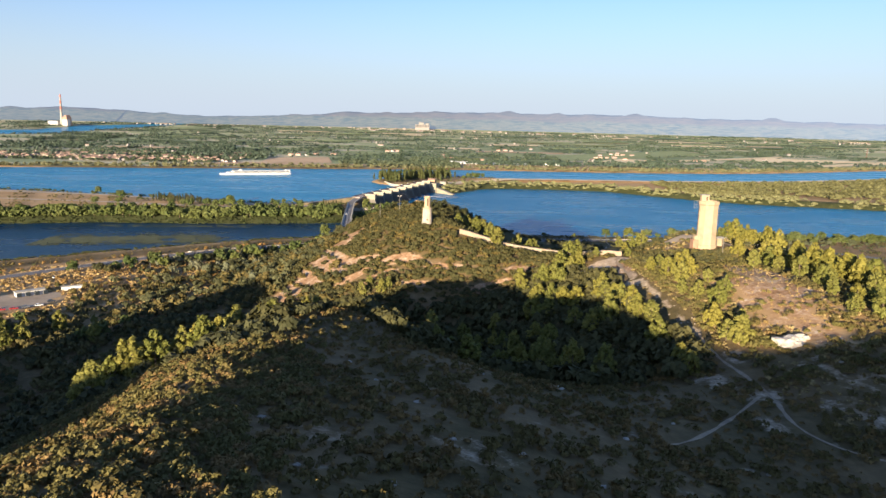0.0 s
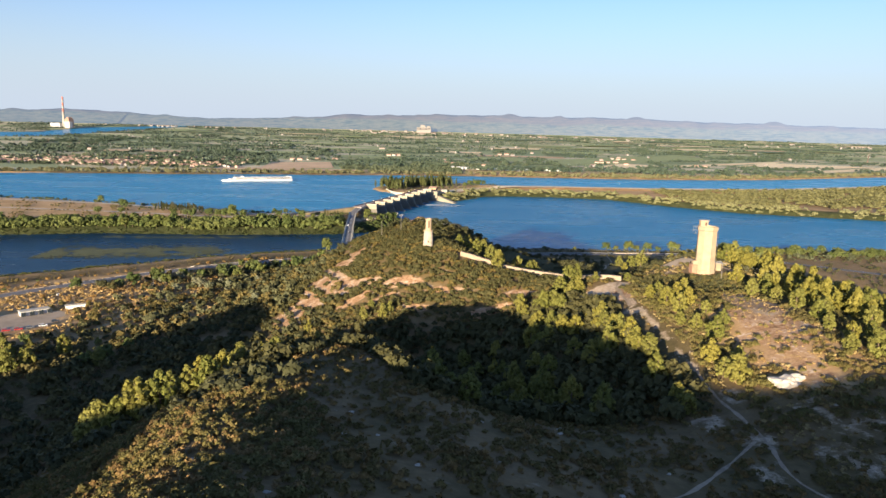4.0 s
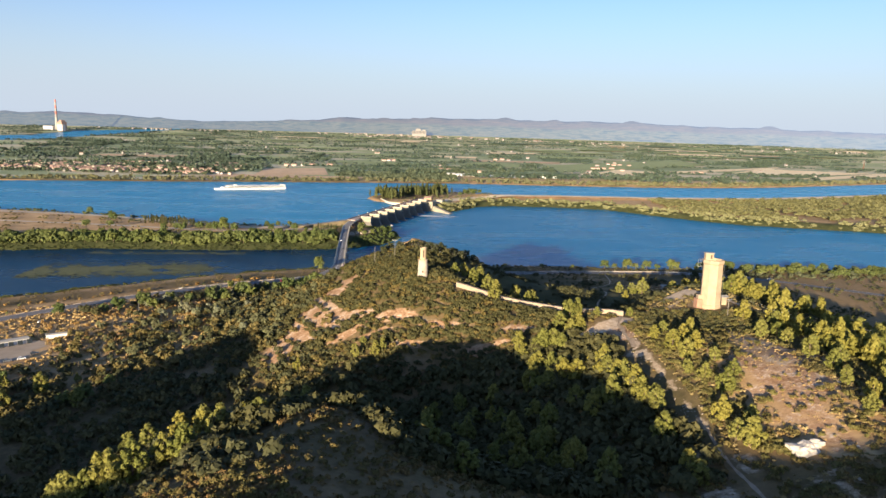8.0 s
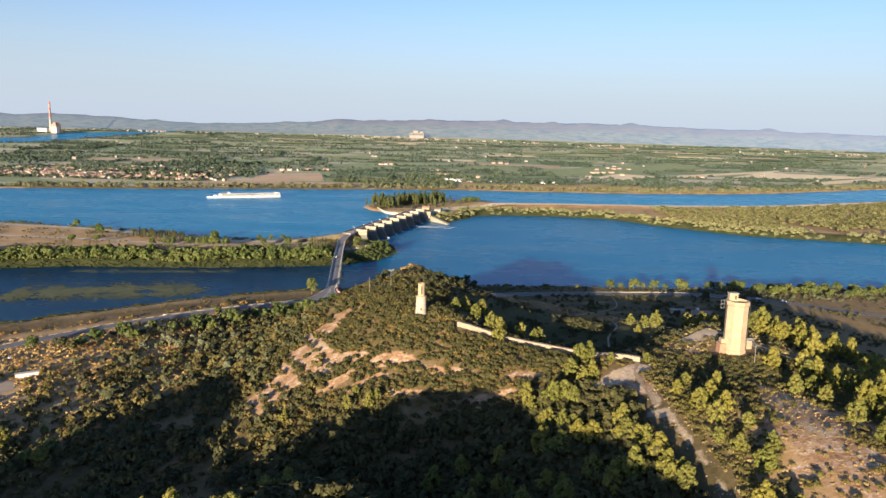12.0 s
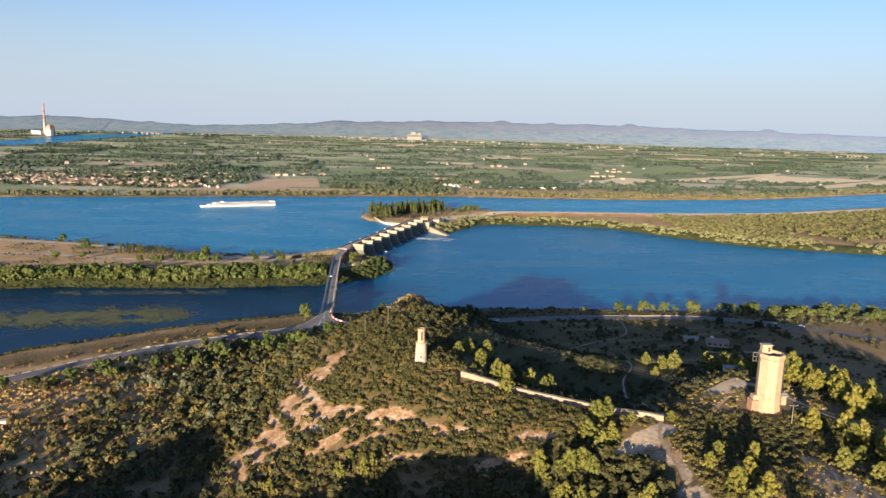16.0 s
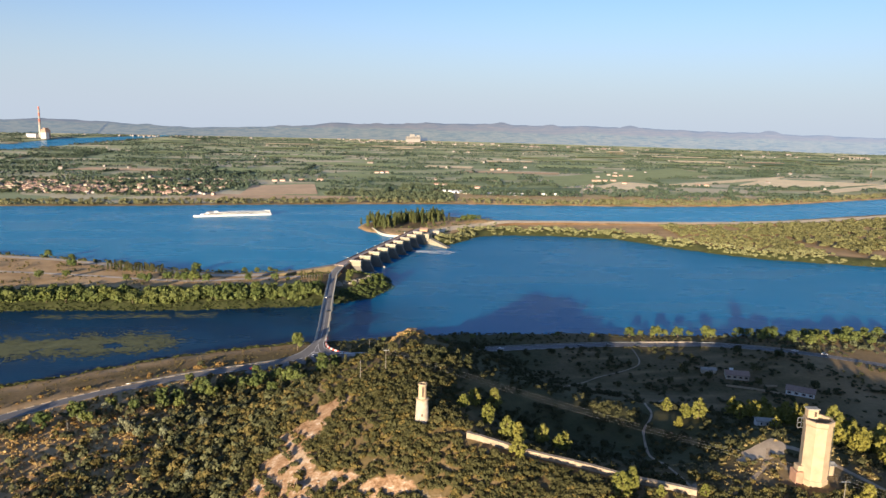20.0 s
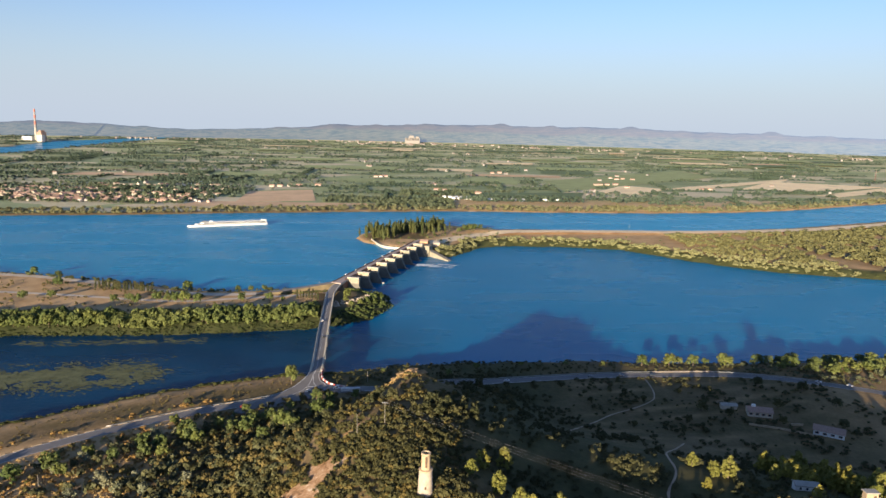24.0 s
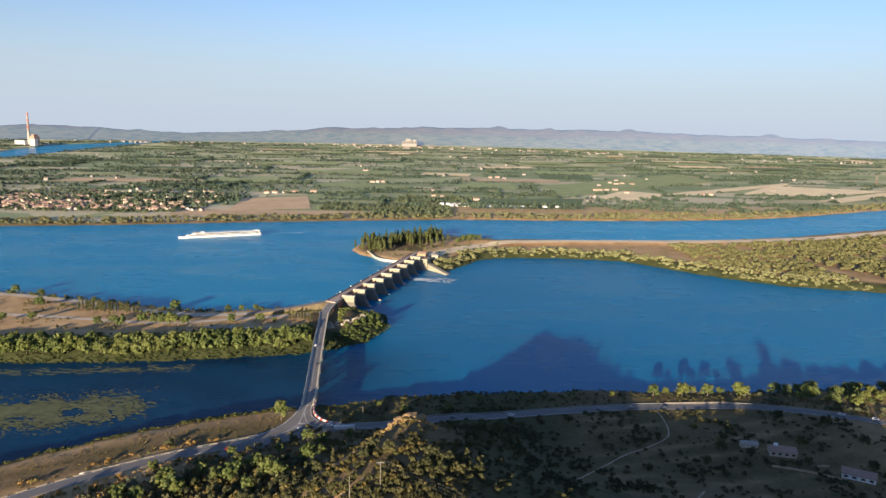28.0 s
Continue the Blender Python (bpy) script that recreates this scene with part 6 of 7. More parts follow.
PINES = [(trunk_mesh(7.6, 0.26, k), mesh("crown", *leaves(pine_lumps(k, 8.0), 1400, 0.46, k, 0.1), PINE)) for k in range(6)]
OAKS = [(trunk_mesh(4.2, 0.22, 20 + k), mesh("crown", *leaves(broad_lumps(20 + k, 6.0, 6.4), 620, 0.55, 20 + k, 0.1), OAK)) for k in range(4)]
WILLOWS = [(trunk_mesh(6, 0.28, 40 + k), mesh("crown", *leaves(broad_lumps(40 + k, 8.5, 8.5), 520, 0.8, 40 + k, 0.1), WILLOW)) for k in range(5)]
SILVER = foliage("silvery_leaves", (0.10, 0.105, 0.065), (0.16, 0.165, 0.105), (0.23, 0.23, 0.15))
SILVERS = [(trunk_mesh(4.0, 0.2, 30 + k), mesh("crown", *leaves(broad_lumps(35 + k, 7.0, 7.5), 560, 0.6, 35 + k, 0.1), SILVER)) for k in range(2)]
CONIFERS = [(trunk_mesh(5, 0.2, 80 + k, 2, 0.01), mesh("crown", *leaves(poplar_lumps(80 + k, 10), 260, 0.8, 80 + k, 0.0), OAK)) for k in range(3)]
POPLARS = [(trunk_mesh(15, 0.3, 60 + k, 3, 0.01), mesh("crown", *leaves(poplar_lumps(60 + k, 17), 420, 1.1, 60 + k, 0.0), POPLAR)) for k in range(4)]


def tree(pair, x, y, scale, name, label, group, turn=None, z=None, tall=1.0):
    zz = float(height(np.array([x]), np.array([y]))[0]) if z is None else z
    turn = rp.rand() * 6.283 if turn is None else turn
    tr = new(name)
    tr.matrix_world = Matrix.Translation((x, y, zz)) @ Matrix.Rotation(turn, 4, "Z") @ Matrix.Diagonal((scale, scale, scale * tall, 1))
    tagged(tr, label, "tree", group)
    for nm, me in zip(("trunk", "crown"), pair):
        o = new(nm, me)
        o.parent = tr
    return tr


def gather(name, spots, templates, material, label, category):
    """Many plants as one object: spots of (x, y, z, scale, tall, turn, template)."""
    vs, fs, n = [], [], 0
    spots = np.array(spots, float)
    for k, (tv, tf) in enumerate(templates):
        s = spots[spots[:, 6].astype(int) % len(templates) == k]
        if not len(s):
            continue
        c, q = np.cos(s[:, 5])[:, None], np.sin(s[:, 5])[:, None]
        x = (tv[None, :, 0] * c - tv[None, :, 1] * q) * s[:, 3:4] + s[:, 0:1]
        y = (tv[None, :, 0] * q + tv[None, :, 1] * c) * s[:, 3:4] + s[:, 1:2]
        z = tv[None, :, 2] * (s[:, 3] * s[:, 4])[:, None] + s[:, 2:3]
        vs.append(np.stack([x, y, z], -1).reshape(-1, 3))
        fs.append((tf[None] + (np.arange(len(s)) * len(tv))[:, None, None]).reshape(-1, tf.shape[1]) + n)
        n += len(s) * len(tv)
    ob = new(name, mesh(name, np.concatenate(vs), np.concatenate(fs), material))
    return tagged(ob, label, category, kind="stuff")


def scatter(count, x0, x1, y0, y1, chance, lo, hi, tall=(0.8, 1.25), seed=0, lift=0.0):
    """Random spots in a rectangle, kept by a chance that depends on the place."""
    r = np.random.RandomState(seed + 500)
    x, y = r.uniform(x0, x1, count), r.uniform(y0, y1, count)
    keep = r.rand(count) < chance(x, y)
    x, y = x[keep], y[keep]
    n = len(x)
    return np.c_[x, y, height(x, y) + lift, r.uniform(lo, hi, n), r.uniform(*tall, n), r.uniform(0, 6.283, n), r.randint(0, 1000, n)]


def clear_of(x, y):
    """1 where plants may stand: off roads, tracks, towers, walls, houses and water."""
    ok = (near_line(x, y, ROAD_WEST) > 6.5) & (near_line(x, y, ROAD_EAST) > 6.5) & (near_line(x, y, GULLY) > 1.9) & (near_line(x, y, BRANCH) > 1.4) & (near_line(x, y, PATH_DOWN) > 1.4)
    ok &= (near_line(x, y + 9, WALLS) > 3.2) & (near_line(x + 4, y + 9, GULLY) > 2) & (near_line(x, y, [(84, 334), (79, 324)]) > 6) & (near_line(x + 7, y + 18, GULLY) > 1.0) & (near_line(x, y, NORTH_TRACK) > 1.8) & (near_line(x, y, EAST_TRACK) > 2.6)
    ok &= (np.hypot(x + 1, y - 390.4) > 4.2) & (np.hypot(x - 138.3, y - 348) > 10) & (np.hypot(x - 155, y - 415) > 7) & (np.hypot(x - 108, y - 200) > 5.5)
    ok &= (np.hypot(x - 219, y - 582) > 11) & (np.hypot(x - 249, y - 553) > 12) & (np.hypot(x - 203, y - 592) > 6) & (np.hypot(x + 234, y - 392) > 27)
    for bx, by, a, b, turn, _ in BARE_SPOTS:
        c, s = math.cos(turn), math.sin(turn)
        u, v = (x - bx) * c + (y - by) * s, -(x - bx) * s + (y - by) * c
        if not _:
            ok &= (u / a) ** 2 + (v / b) ** 2 > 0.85 + 0.3 * waves(x, y, 3)
    ok &= bare(x, y) < 0.74 + 0.5 * waves(x, y, 3.1)
    ok &= (inside_by(BARE_SLOPE, x, y) < 1.5 * waves(x, y, 4)) | (waves(x, y, 2.6, 7) > 0.6)
    ok &= scree(x, y) < 0.62 + 0.4 * waves(x, y, 2.3)
    return ok & (inside_by(LOWER, x, y) < -2)


SMALL = [leaves(bush_lumps(k, 1.6, 0.9, 5), 58, 0.26, k) for k in range(6)]
FINE = [leaves(bush_lumps(200 + k, 1.6, 0.9, 7), 135, 0.17, 200 + k) for k in range(6)]
MID = [leaves(bush_lumps(30 + k, 3.4, 2.2, 6), 62, 0.60, 30 + k) for k in range(6)]
CLUMP = [leaves(bush_lumps(60 + k, 6.5, 4.6, 6), 62, 1.12, 60 + k) for k in range(6)]
TUFT = [leaves([(0, 0, 0.15, 0.35, 0.8), (0.4, 0.2, 0.12, 0.25, 0.8)], 14, 0.3, 90 + k) for k in range(3)]

# the near hill: low garrigue and dry tufts
hillA = lambda x, y: clear_of(x, y) * np.clip(0.55 + 0.55 * waves(x, y, 9), 0.08, 1) * (y < 235)
gather("garrigue_scrub", scatter(9500, -150, 150, 30, 235, hillA, 0.7, 1.9, seed=1), SMALL, GARRIGUE, "low olive-green garrigue scrub on the near hill", "scrub")
gather("dry_scrub", scatter(8000, -140, 120, 30, 220, lambda x, y: hillA(x, y) * (waves(x, y, 15, 2) > -0.1), 0.6, 1.6, seed=2), SMALL, DRYBUSH, "dry rust-brown scrub on the near hill", "scrub")
gather("dry_grass", scatter(11000, -150, 260, 30, 360, lambda x, y: clear_of(x, y) * 0.8 * (hills(x, y) > 12), 0.6, 1.8, seed=3), TUFT, DRYBUSH, "dry straw-coloured grass tufts on stony ground", "grass")
gather("straw_grass", scatter(9000, 92, 330, 150, 380, lambda x, y: clear_of(x, y) * 0.85, 0.8, 2.0, seed=51), TUFT, STRAWGRASS, "golden dry grass between the pines", "grass")
flank = lambda x, y: clear_of(x, y) * np.clip(0.8 + 0.5 * waves(x, y, 6, 8), 0.15, 1) * (x < -7 - 0.1 * y)
gather("flank_scrub", scatter(2300, -95, 0, 45, 165, flank, 0.8, 2.0, seed=52), FINE, FLANK, "dense rounded olive bushes on the sunlit flank", "scrub")
gather("flank_scrub", scatter(1500, -95, 0, 45, 165, flank, 0.7, 1.7, seed=53), FINE, DRYBUSH, "golden-brown bushes on the sunlit flank", "scrub")
# the far hill: dense kermes oak
dome = lambda x, y: clear_of(x, y) * np.where((y > 438) & (x < 60), np.clip(0.78 + 0.7 * waves(x, y, 10, 12), 0.12, 1), 1) * np.clip(1.1 - np.hypot((x - 15) / 125, (y - 405) / 100) ** 4, 0, 1) * np.clip(0.75 + 0.5 * waves(x, y, 12, 4), 0.15, 1) * ((x < 15) | (y < 396 - 0.38 * (x - 17)))
gather("oak_scrub", scatter(14500, -105, 130, 318, 560, dome, 1.3, 3.1, seed=4), SMALL, OAK, "dense dark green oak scrub on the hill", "scrub")
gather("oak_scrub", scatter(6500, -105, 130, 318, 560, dome, 1.0, 2.5, seed=5), SMALL, GARRIGUE, "olive-brown scrub among the oaks", "scrub")
# the western slope
west = lambda x, y: clear_of(x, y) * np.clip((x + 235) / 110 + 0.35 * waves(x, y, 26, 9), 0.15, 1) * np.clip(0.8 + 0.5 * waves(x, y, 21, 5), 0.05, 1) * (x < -40 - 0.1 * (y - 300)) * (near_line(x, y, ROAD_WEST) > 9) * (inside_by(LOWER, x, y) < -45) * (np.hypot(x + 234, y - 385) > 33)
gather("oak_wood", scatter(3300, -300, -30, 165, 600, lambda x, y: west(x, y) * np.clip(1.1 + (x + 120) / 90, 0.12, 1) ** (y > 400) * np.clip((near_line(x, y, ROAD_WEST) - 24) / 55, 0.10, 1), 0.4, 1.1, seed=6), CLUMP, OAK, "dense evergreen oak wood on the western slope", "wood")
gather("mixed_scrub", scatter(3800, -300, -30, 165, 600, lambda x, y: west(x, y) * np.clip(1.3 + (x + 120) / 120, 0.25, 1) ** (y > 400) * np.clip((near_line(x, y, ROAD_WEST) - 14) / 50, 0.25, 1) * np.where(y < 290, 0.3, 1.0), 0.5, 1.5, seed=61), MID, GARRIGUE, "olive-brown scrub among the oaks on the western slope", "scrub")
gather("dry_scrub", scatter(6500, -330, -60, 330, 600, lambda x, y: west(x, y) * np.clip(1.5 - near_line(x, y, ROAD_WEST) / 75, 0, 1) * np.clip((-95 - x) / 40, 0.1, 1), 0.4, 1.15, seed=7), MID, DRYBUSH, "rust-brown dry scrub beside the road", "scrub")
gather("roadside_scrub", scatter(700, -330, -60, 220, 600, lambda x, y: west(x, y) * np.clip(1.5 - near_line(x, y, ROAD_WEST) / 60, 0, 1), 0.5, 1.0, seed=8), MID, WILLOW, "yellow-green shrubs beside the road", "scrub")
gather("slope_wood", scatter(1300, -205, -58, 380, 565, lambda x, y: west(x, y) * np.clip(0.35 + 0.9 * waves(x, y, 22, 16), 0, 1) * np.clip((x + 215) / 90, 0.1, 1), 0.5, 1.15, seed=94), CLUMP, SLOPEWOOD, "rounded grey-green trees on the western slope", "wood")
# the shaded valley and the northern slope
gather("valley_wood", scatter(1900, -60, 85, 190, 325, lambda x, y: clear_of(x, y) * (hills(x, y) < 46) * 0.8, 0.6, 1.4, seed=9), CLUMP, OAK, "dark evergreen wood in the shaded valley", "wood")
north = lambda x, y: clear_of(x, y) * (y > 398 - 0.38 * (x - 17)) * (y > 362) * (x > 15) * np.clip(0.55 + 0.6 * waves(x, y, 17, 6), 0.10, 1)
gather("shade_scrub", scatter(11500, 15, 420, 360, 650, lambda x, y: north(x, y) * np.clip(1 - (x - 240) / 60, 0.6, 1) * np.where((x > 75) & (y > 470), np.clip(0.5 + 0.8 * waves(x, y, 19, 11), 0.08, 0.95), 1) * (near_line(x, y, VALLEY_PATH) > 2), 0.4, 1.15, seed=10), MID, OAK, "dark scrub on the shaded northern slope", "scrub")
gather("hill_scrub", scatter(6000, 92, 330, 130, 420, lambda x, y: clear_of(x, y) * np.clip(0.35 + 0.6 * waves(x, y, 14, 7), 0.05, 1), 0.4, 0.9, seed=11), MID, GARRIGUE, "olive scrub between pines on the hill", "scrub")
gather("promontory_scrub", scatter(1500, -95, 60, 500, 625, lambda x, y: clear_of(x, y) * np.clip(0.65 + 0.8 * waves(x, y, 11, 13), 0.05, 0.95) * np.where((x > 2) & (y < 575), 0.3, 1), 0.5, 1.1, seed=12), MID, GARRIGUE, "olive scrub above the road", "scrub")

gather("valley_wood", scatter(1000, -215, -95, 190, 345, lambda x, y: clear_of(x, y) * np.clip(0.75 + 0.5 * waves(x, y, 17, 15), 0.1, 1) * (hills(x, y) < 40), 0.4, 1.0, seed=92), CLUMP, GARRIGUE, "olive-brown wood in the western valley", "wood")

# pines, one by one
count = 0
spots = scatter(900, 88, 330, 150, 470, lambda x, y: clear_of(x, y) * ((x > 165) | (y < 340)) * np.clip(0.5 + 0.5 * waves(x, y, 26, 8), 0.12, 0.9) * (1.15 - np.clip((x - 90) / 200, 0, 0.8)), 0.85, 1.6, seed=20)
ridge = np.array([(-80, 189, 1.25), (-63, 196, 1.0), (-93, 192, 1.25), (-47, 213, 0.8), (-58, 212, 0.95), (-37, 235, 0.95), (-43, 234, 0.9), (-71, 238, 1.1), (-95, 252, 1.1), (-86, 188, 1.1), (-75, 192, 1.1), (-69, 198, 0.9), (-52, 216, 0.75),
                  (-78, 236, 1.0), (-101, 250, 1.0), (-66, 222, 0.9), (-84, 195, 1.0), (-98, 196, 1.1), (-30, 240, 0.7)])
spots = np.concatenate([np.c_[ridge[:, :2], height(ridge[:, 0], ridge[:, 1]), 1.25 * ridge[:, 2], np.ones(len(ridge)), np.arange(len(ridge)) * 1.3, np.arange(len(ridge))], spots[:300],
                        scatter(300, 20, 100, 250, 345, lambda x, y: clear_of(x, y) * (x + 0.45 * (y - 300) > 48) * (np.hypot(x - 80, y - 330) > 19) * (y < 325) * 0.5, 0.8, 1.35, seed=22)[:40],
                        scatter(300, 0, 85, 195, 300, lambda x, y: clear_of(x, y) * 0.6, 0.8, 1.4, seed=23)[:60]])
sunny = [(GULLY[k][0] - 5, GULLY[k][1] - 13) for k in range(6)]
spots = [s for s in spots if near_line(s[0], s[1], sunny) > 6.5 and near_line(s[0], s[1], [(138, 348), (124, 312)]) > 10 and near_line(s[0], s[1], [(80, 330), (66, 296)]) > 7.5
         and inside_by(BARE_SLOPE, [s[0]], [s[1]])[0] < 0.5 and not (96 < s[0] < 138 and s[1] < 205) and not (104 < s[0] < 138 and s[1] < 222) and not (88 < s[0] < 176 and 140 < s[1] < 345)]
CREST_PINES = [(23, 421, 1.1), (33, 432, 1.2), (27, 400, 1.2), (34, 391, 1.3), (39, 391, 1.1), (37, 376, 1.15), (51, 402, 1.2), (60, 399, 1.15), (57, 395, 1.0), (71, 350, 1.3), (75, 353, 1.15), (72, 333, 1.1), (64, 338, 1.2),
               (68, 330, 1.0), (83, 344, 0.65), (99, 345, 0.6), (124, 455, 0.9), (133, 437, 1.3), (128, 440, 1.0), (121, 430, 0.7), (17, 408, 0.9), (160, 420, 1.1), (150, 430, 0.9), (172, 425, 1.0)]
HILL_PINES = [(69, 293), (72, 280), (74, 271), (77, 265), (82, 252), (78, 254), (100, 273), (106, 280), (100, 254), (108, 266), (102, 241), (95, 226), (94, 213), (101, 219), (96, 207), (99, 285), (105, 291), (108, 250), (97, 262),
              (147, 330), (139, 296), (146, 288), (172, 336), (167, 309), (141, 262), (142, 248), (138, 234), (182, 329), (195, 325), (189, 301), (139, 222), (134, 214), (139, 208), (160, 245),
              (155, 275), (150, 258), (163, 292), (170, 270), (158, 322), (150, 304), (148, 226), (165, 226), (172, 250), (112, 302), (97, 302), (104, 312)]
spots += [(x, y, float(height(x, y)), 0.75 + 0.06 * ((7 * k) % 9), 0.95, 1.7 * k, k) for k, (x, y) in enumerate(HILL_PINES)]
spots += [(x, y, float(height(x, y)), q, 0.95, 1.7 * k, k) for k, (x, y, q) in enumerate(CREST_PINES)]
for s in spots:
    tree(PINES[int(s[6]) % 6], s[0], s[1], s[3], "pine_tree", "bushy yellow-green Aleppo pine on the dry hillside", "pines on the hills", s[5], s[2] - 0.2, s[4])
PINEFAR = [leaves(pine_lumps(150 + k, 8.0), 300, 0.85, 150 + k, 0.2) for k in range(4)]
gather("pine_wood", scatter(1500, 150, 420, 120, 470, lambda x, y: clear_of(x, y) * np.clip(0.35 + 0.5 * waves(x, y, 30, 9), 0.03, 0.8), 0.75, 1.35, seed=40), PINEFAR, PINE, "open wood of yellow-green pines on the eastern hill", "wood")
belt = lambda lo, hi, poly=LOWER: (lambda x, y: (inside_by(poly, x, y) < lo) & (inside_by(poly, x, y) > hi))
# trees on the near river bank
bank = [(171, 677, 1.2), (192, 676, 1.35), (212, 678, 1.25), (237, 678, 1.4), (284, 670, 1.5), (297, 660, 1.2), (312, 656, 1.3), (182, 682, 0.7), (224, 684, 0.7), (262, 684, 0.6), (203, 685, 0.8), (18, 646, 0.75), (-12, 641, 0.7), (40, 664, 0.6), (75, 672, 0.5), (110, 674, 0.55), (140, 676, 0.5), (-30, 652, 0.55)]
bank += [(s[0], s[1], s[3]) for s in scatter(500, 268, 450, 662, 706, lambda x, y: (near_line(x, y, ROAD_EAST) > 10) * (inside_by(LOWER, x, y) < -3) * 0.8, 0.5, 1.15, seed=25)[:80]]
for k, (x, y, q) in enumerate(bank):
    tree(WILLOWS[k % 5], x, y, q, "bank_tree", "rounded olive-green tree on the river bank", "trees on the near bank", 1.3 * k, tall=0.85)
tree(WILLOWS[1], -93, 627, 1.15, "poplar_tree", "tall rounded green tree beside the bridge end", "", 0.4, tall=1.45)
gather("bank_scrub", scatter(5200, -72, 450, 625, 706, lambda x, y: (near_line(x, y, ROAD_EAST) > 7.5) * (near_line(x, y, [q[:2] for q in BRIDGE]) > 7) * belt(-1, -55)(x, y) * np.where(x < 60, 0.75, 0.5) * np.clip(0.75 + 0.5 * waves(x, y, 11, 3), 0.1, 1), 0.35, 0.85, seed=41), MID, OAK, "dark scrub between road and river", "scrub")
gather("tip_scrub", scatter(1500, -100, -28, 795, 925, lambda x, y: belt(1, -24)(x, y) * np.clip(0.6 + 0.5 * waves(x, y, 9), 0.1, 1) * (near_line(x, y, [(-90, 780), (-97, 880)]) > 9) * (near_line(x, y, [(-84, 856), (-62, 888)]) > 9), 0.5, 1.2, seed=42), MID, WILLOW, "green bushes on the tip of the embankment", "scrub")
for x, y, s in ((-70, 590, 0.9), (-60, 580, 0.9), (-84, 576, 0.7), (-105, 562, 0.8), (-122, 552, 0.9), (-140, 545, 1.0), (-150, 556, 0.8), (-45, 590, 0.7), (-112, 575, 0.8), (-128, 530, 1.0), (-20, 603, 0.7)):
    tree(WILLOWS[int(abs(x)) % 5], x, y, s, "roadside_tree", "broad olive-green tree beside the road", "trees by the bridge end")
for x, y, s in ((190, 600, 0.7), (235, 590, 0.9), (228, 568, 0.7), (262, 560, 0.9), (198, 578, 0.8), (240, 629, 0.9), (267, 618, 1.0), (178, 616, 0.6), (98, 627, 0.6), (275, 590, 0.9), (183, 587, 1.0), (150, 604, 0.5), (140, 617, 0.5), (168, 570, 0.6), (130, 560, 0.5), (112, 600, 0.5)):
    tree(OAKS[int(x) % 4], x, y, s * 1.25, "garden_tree", "dark rounded evergreen tree near the houses", "trees round the houses")
gather("gully_scrub", scatter(2600, 92, 160, 240, 346, lambda x, y: clear_of(x, y) * (inside_by(BARE_SLOPE, x, y) < -2) * np.clip(0.7 + 0.5 * waves(x, y, 8, 14), 0.1, 1), 0.3, 0.75, seed=90), MID, GARRIGUE, "olive-brown scrub beside the eroded track", "scrub")
gather("gully_scrub", scatter(900, 58, 88, 292, 322, lambda x, y: clear_of(x, y) * 0.85, 0.8, 1.5, (0.6, 0.9), seed=91), SMALL, GARRIGUE, "brown scrub below the pale clearing", "scrub")
for k, (x, y, q) in enumerate(((-31, 333, 0.75), (-22, 333, 0.8), (-19, 336, 0.7), (-28, 340, 0.6), (-58, 334, 0.7))):
    tree(PINES[k % 6], x, y, q, "pine_tree", "bushy yellow-green Aleppo pine on the dry hillside", "pines on the hills", 1.1 * k, tall=1.15)
for k, (x, y, q) in enumerate(((-153, 535, 1.1), (-142, 540, 1.0), (-127, 545, 1.15), (-111, 550, 1.0), (-94, 557, 0.9), (-127, 473, 0.8), (-131, 451, 0.7), (-117, 478, 0.8), (-103, 488, 0.9), (-91, 486, 0.8), (-77, 556, 0.9), (-116, 413, 0.7), (-103, 411, 0.8))):
    tree((SILVERS + OAKS)[k % 6], x, y, q, "slope_tree", "rounded grey-green tree on the western slope", "trees on the western slope")
for k, (x, y, q) in enumerate(((-197, 340, 0.8), (-176, 335, 0.9), (-154, 330, 0.9), (-160, 321, 0.8), (-210, 325, 1.0), (-190, 322, 0.9), (-150, 345, 0.7), (-205, 350, 0.7), (-222, 312, 1.0), (-168, 350, 0.6), (-215, 338, 0.8), (-182, 346, 0.6))):
    tree((PINES + WILLOWS)[(3 * k) % 11], x, y, q, "slope_tree", "yellow-green tree in the western valley", "trees on the western slope")
gather("bank_wood", scatter(520, 235, 460, 622, 704, lambda x, y: (near_line(x, y, ROAD_EAST) > 9) * belt(-3, -70)(x, y) * (y > np.interp(x, [p[0] for p in ROAD_EAST], [p[1] for p in ROAD_EAST])) * np.clip(0.6 + 0.6 * waves(x, y, 14, 17), 0.05, 1), 0.35, 0.95, seed=95), CLUMP, SLOPEWOOD, "grey-green trees and bushes on the river bank", "wood")
# the island's poplars
for k in range(150):
    u = rp.rand()
    x, y = -92 + 130 * u + 5 * rp.randn(), 1290 + 105 * u + (22 + 10 * u) * rp.randn()
    if inside_by(UPPER, [x], [y])[0] < -4 and not (x > -40 and y < 1262):
        tree(POPLARS[k % 4], x, y, 0.8 + 0.5 * rp.rand(), "poplar_tree", "tall slender dark green poplar on the island", "poplars on the island")
for x, y, s in ((-80, 879, 1.3), (-80, 862, 0.8), (-52, 868, 1.2), (-46, 876, 1.1), (-58, 858, 1.0), (-42, 864, 0.9), (72, 1362, 1.6), (90, 1370, 1.5), (82, 1368, 1.7), (100, 1374, 1.2), (62, 1352, 1.1), (-64, 850, 0.9), (-72, 842, 0.8)):
    tree(WILLOWS[int(abs(x)) % 5], x, y, s * 0.95, "bank_tree", "rounded yellow-green willow on the embankment", "trees by the barrage")

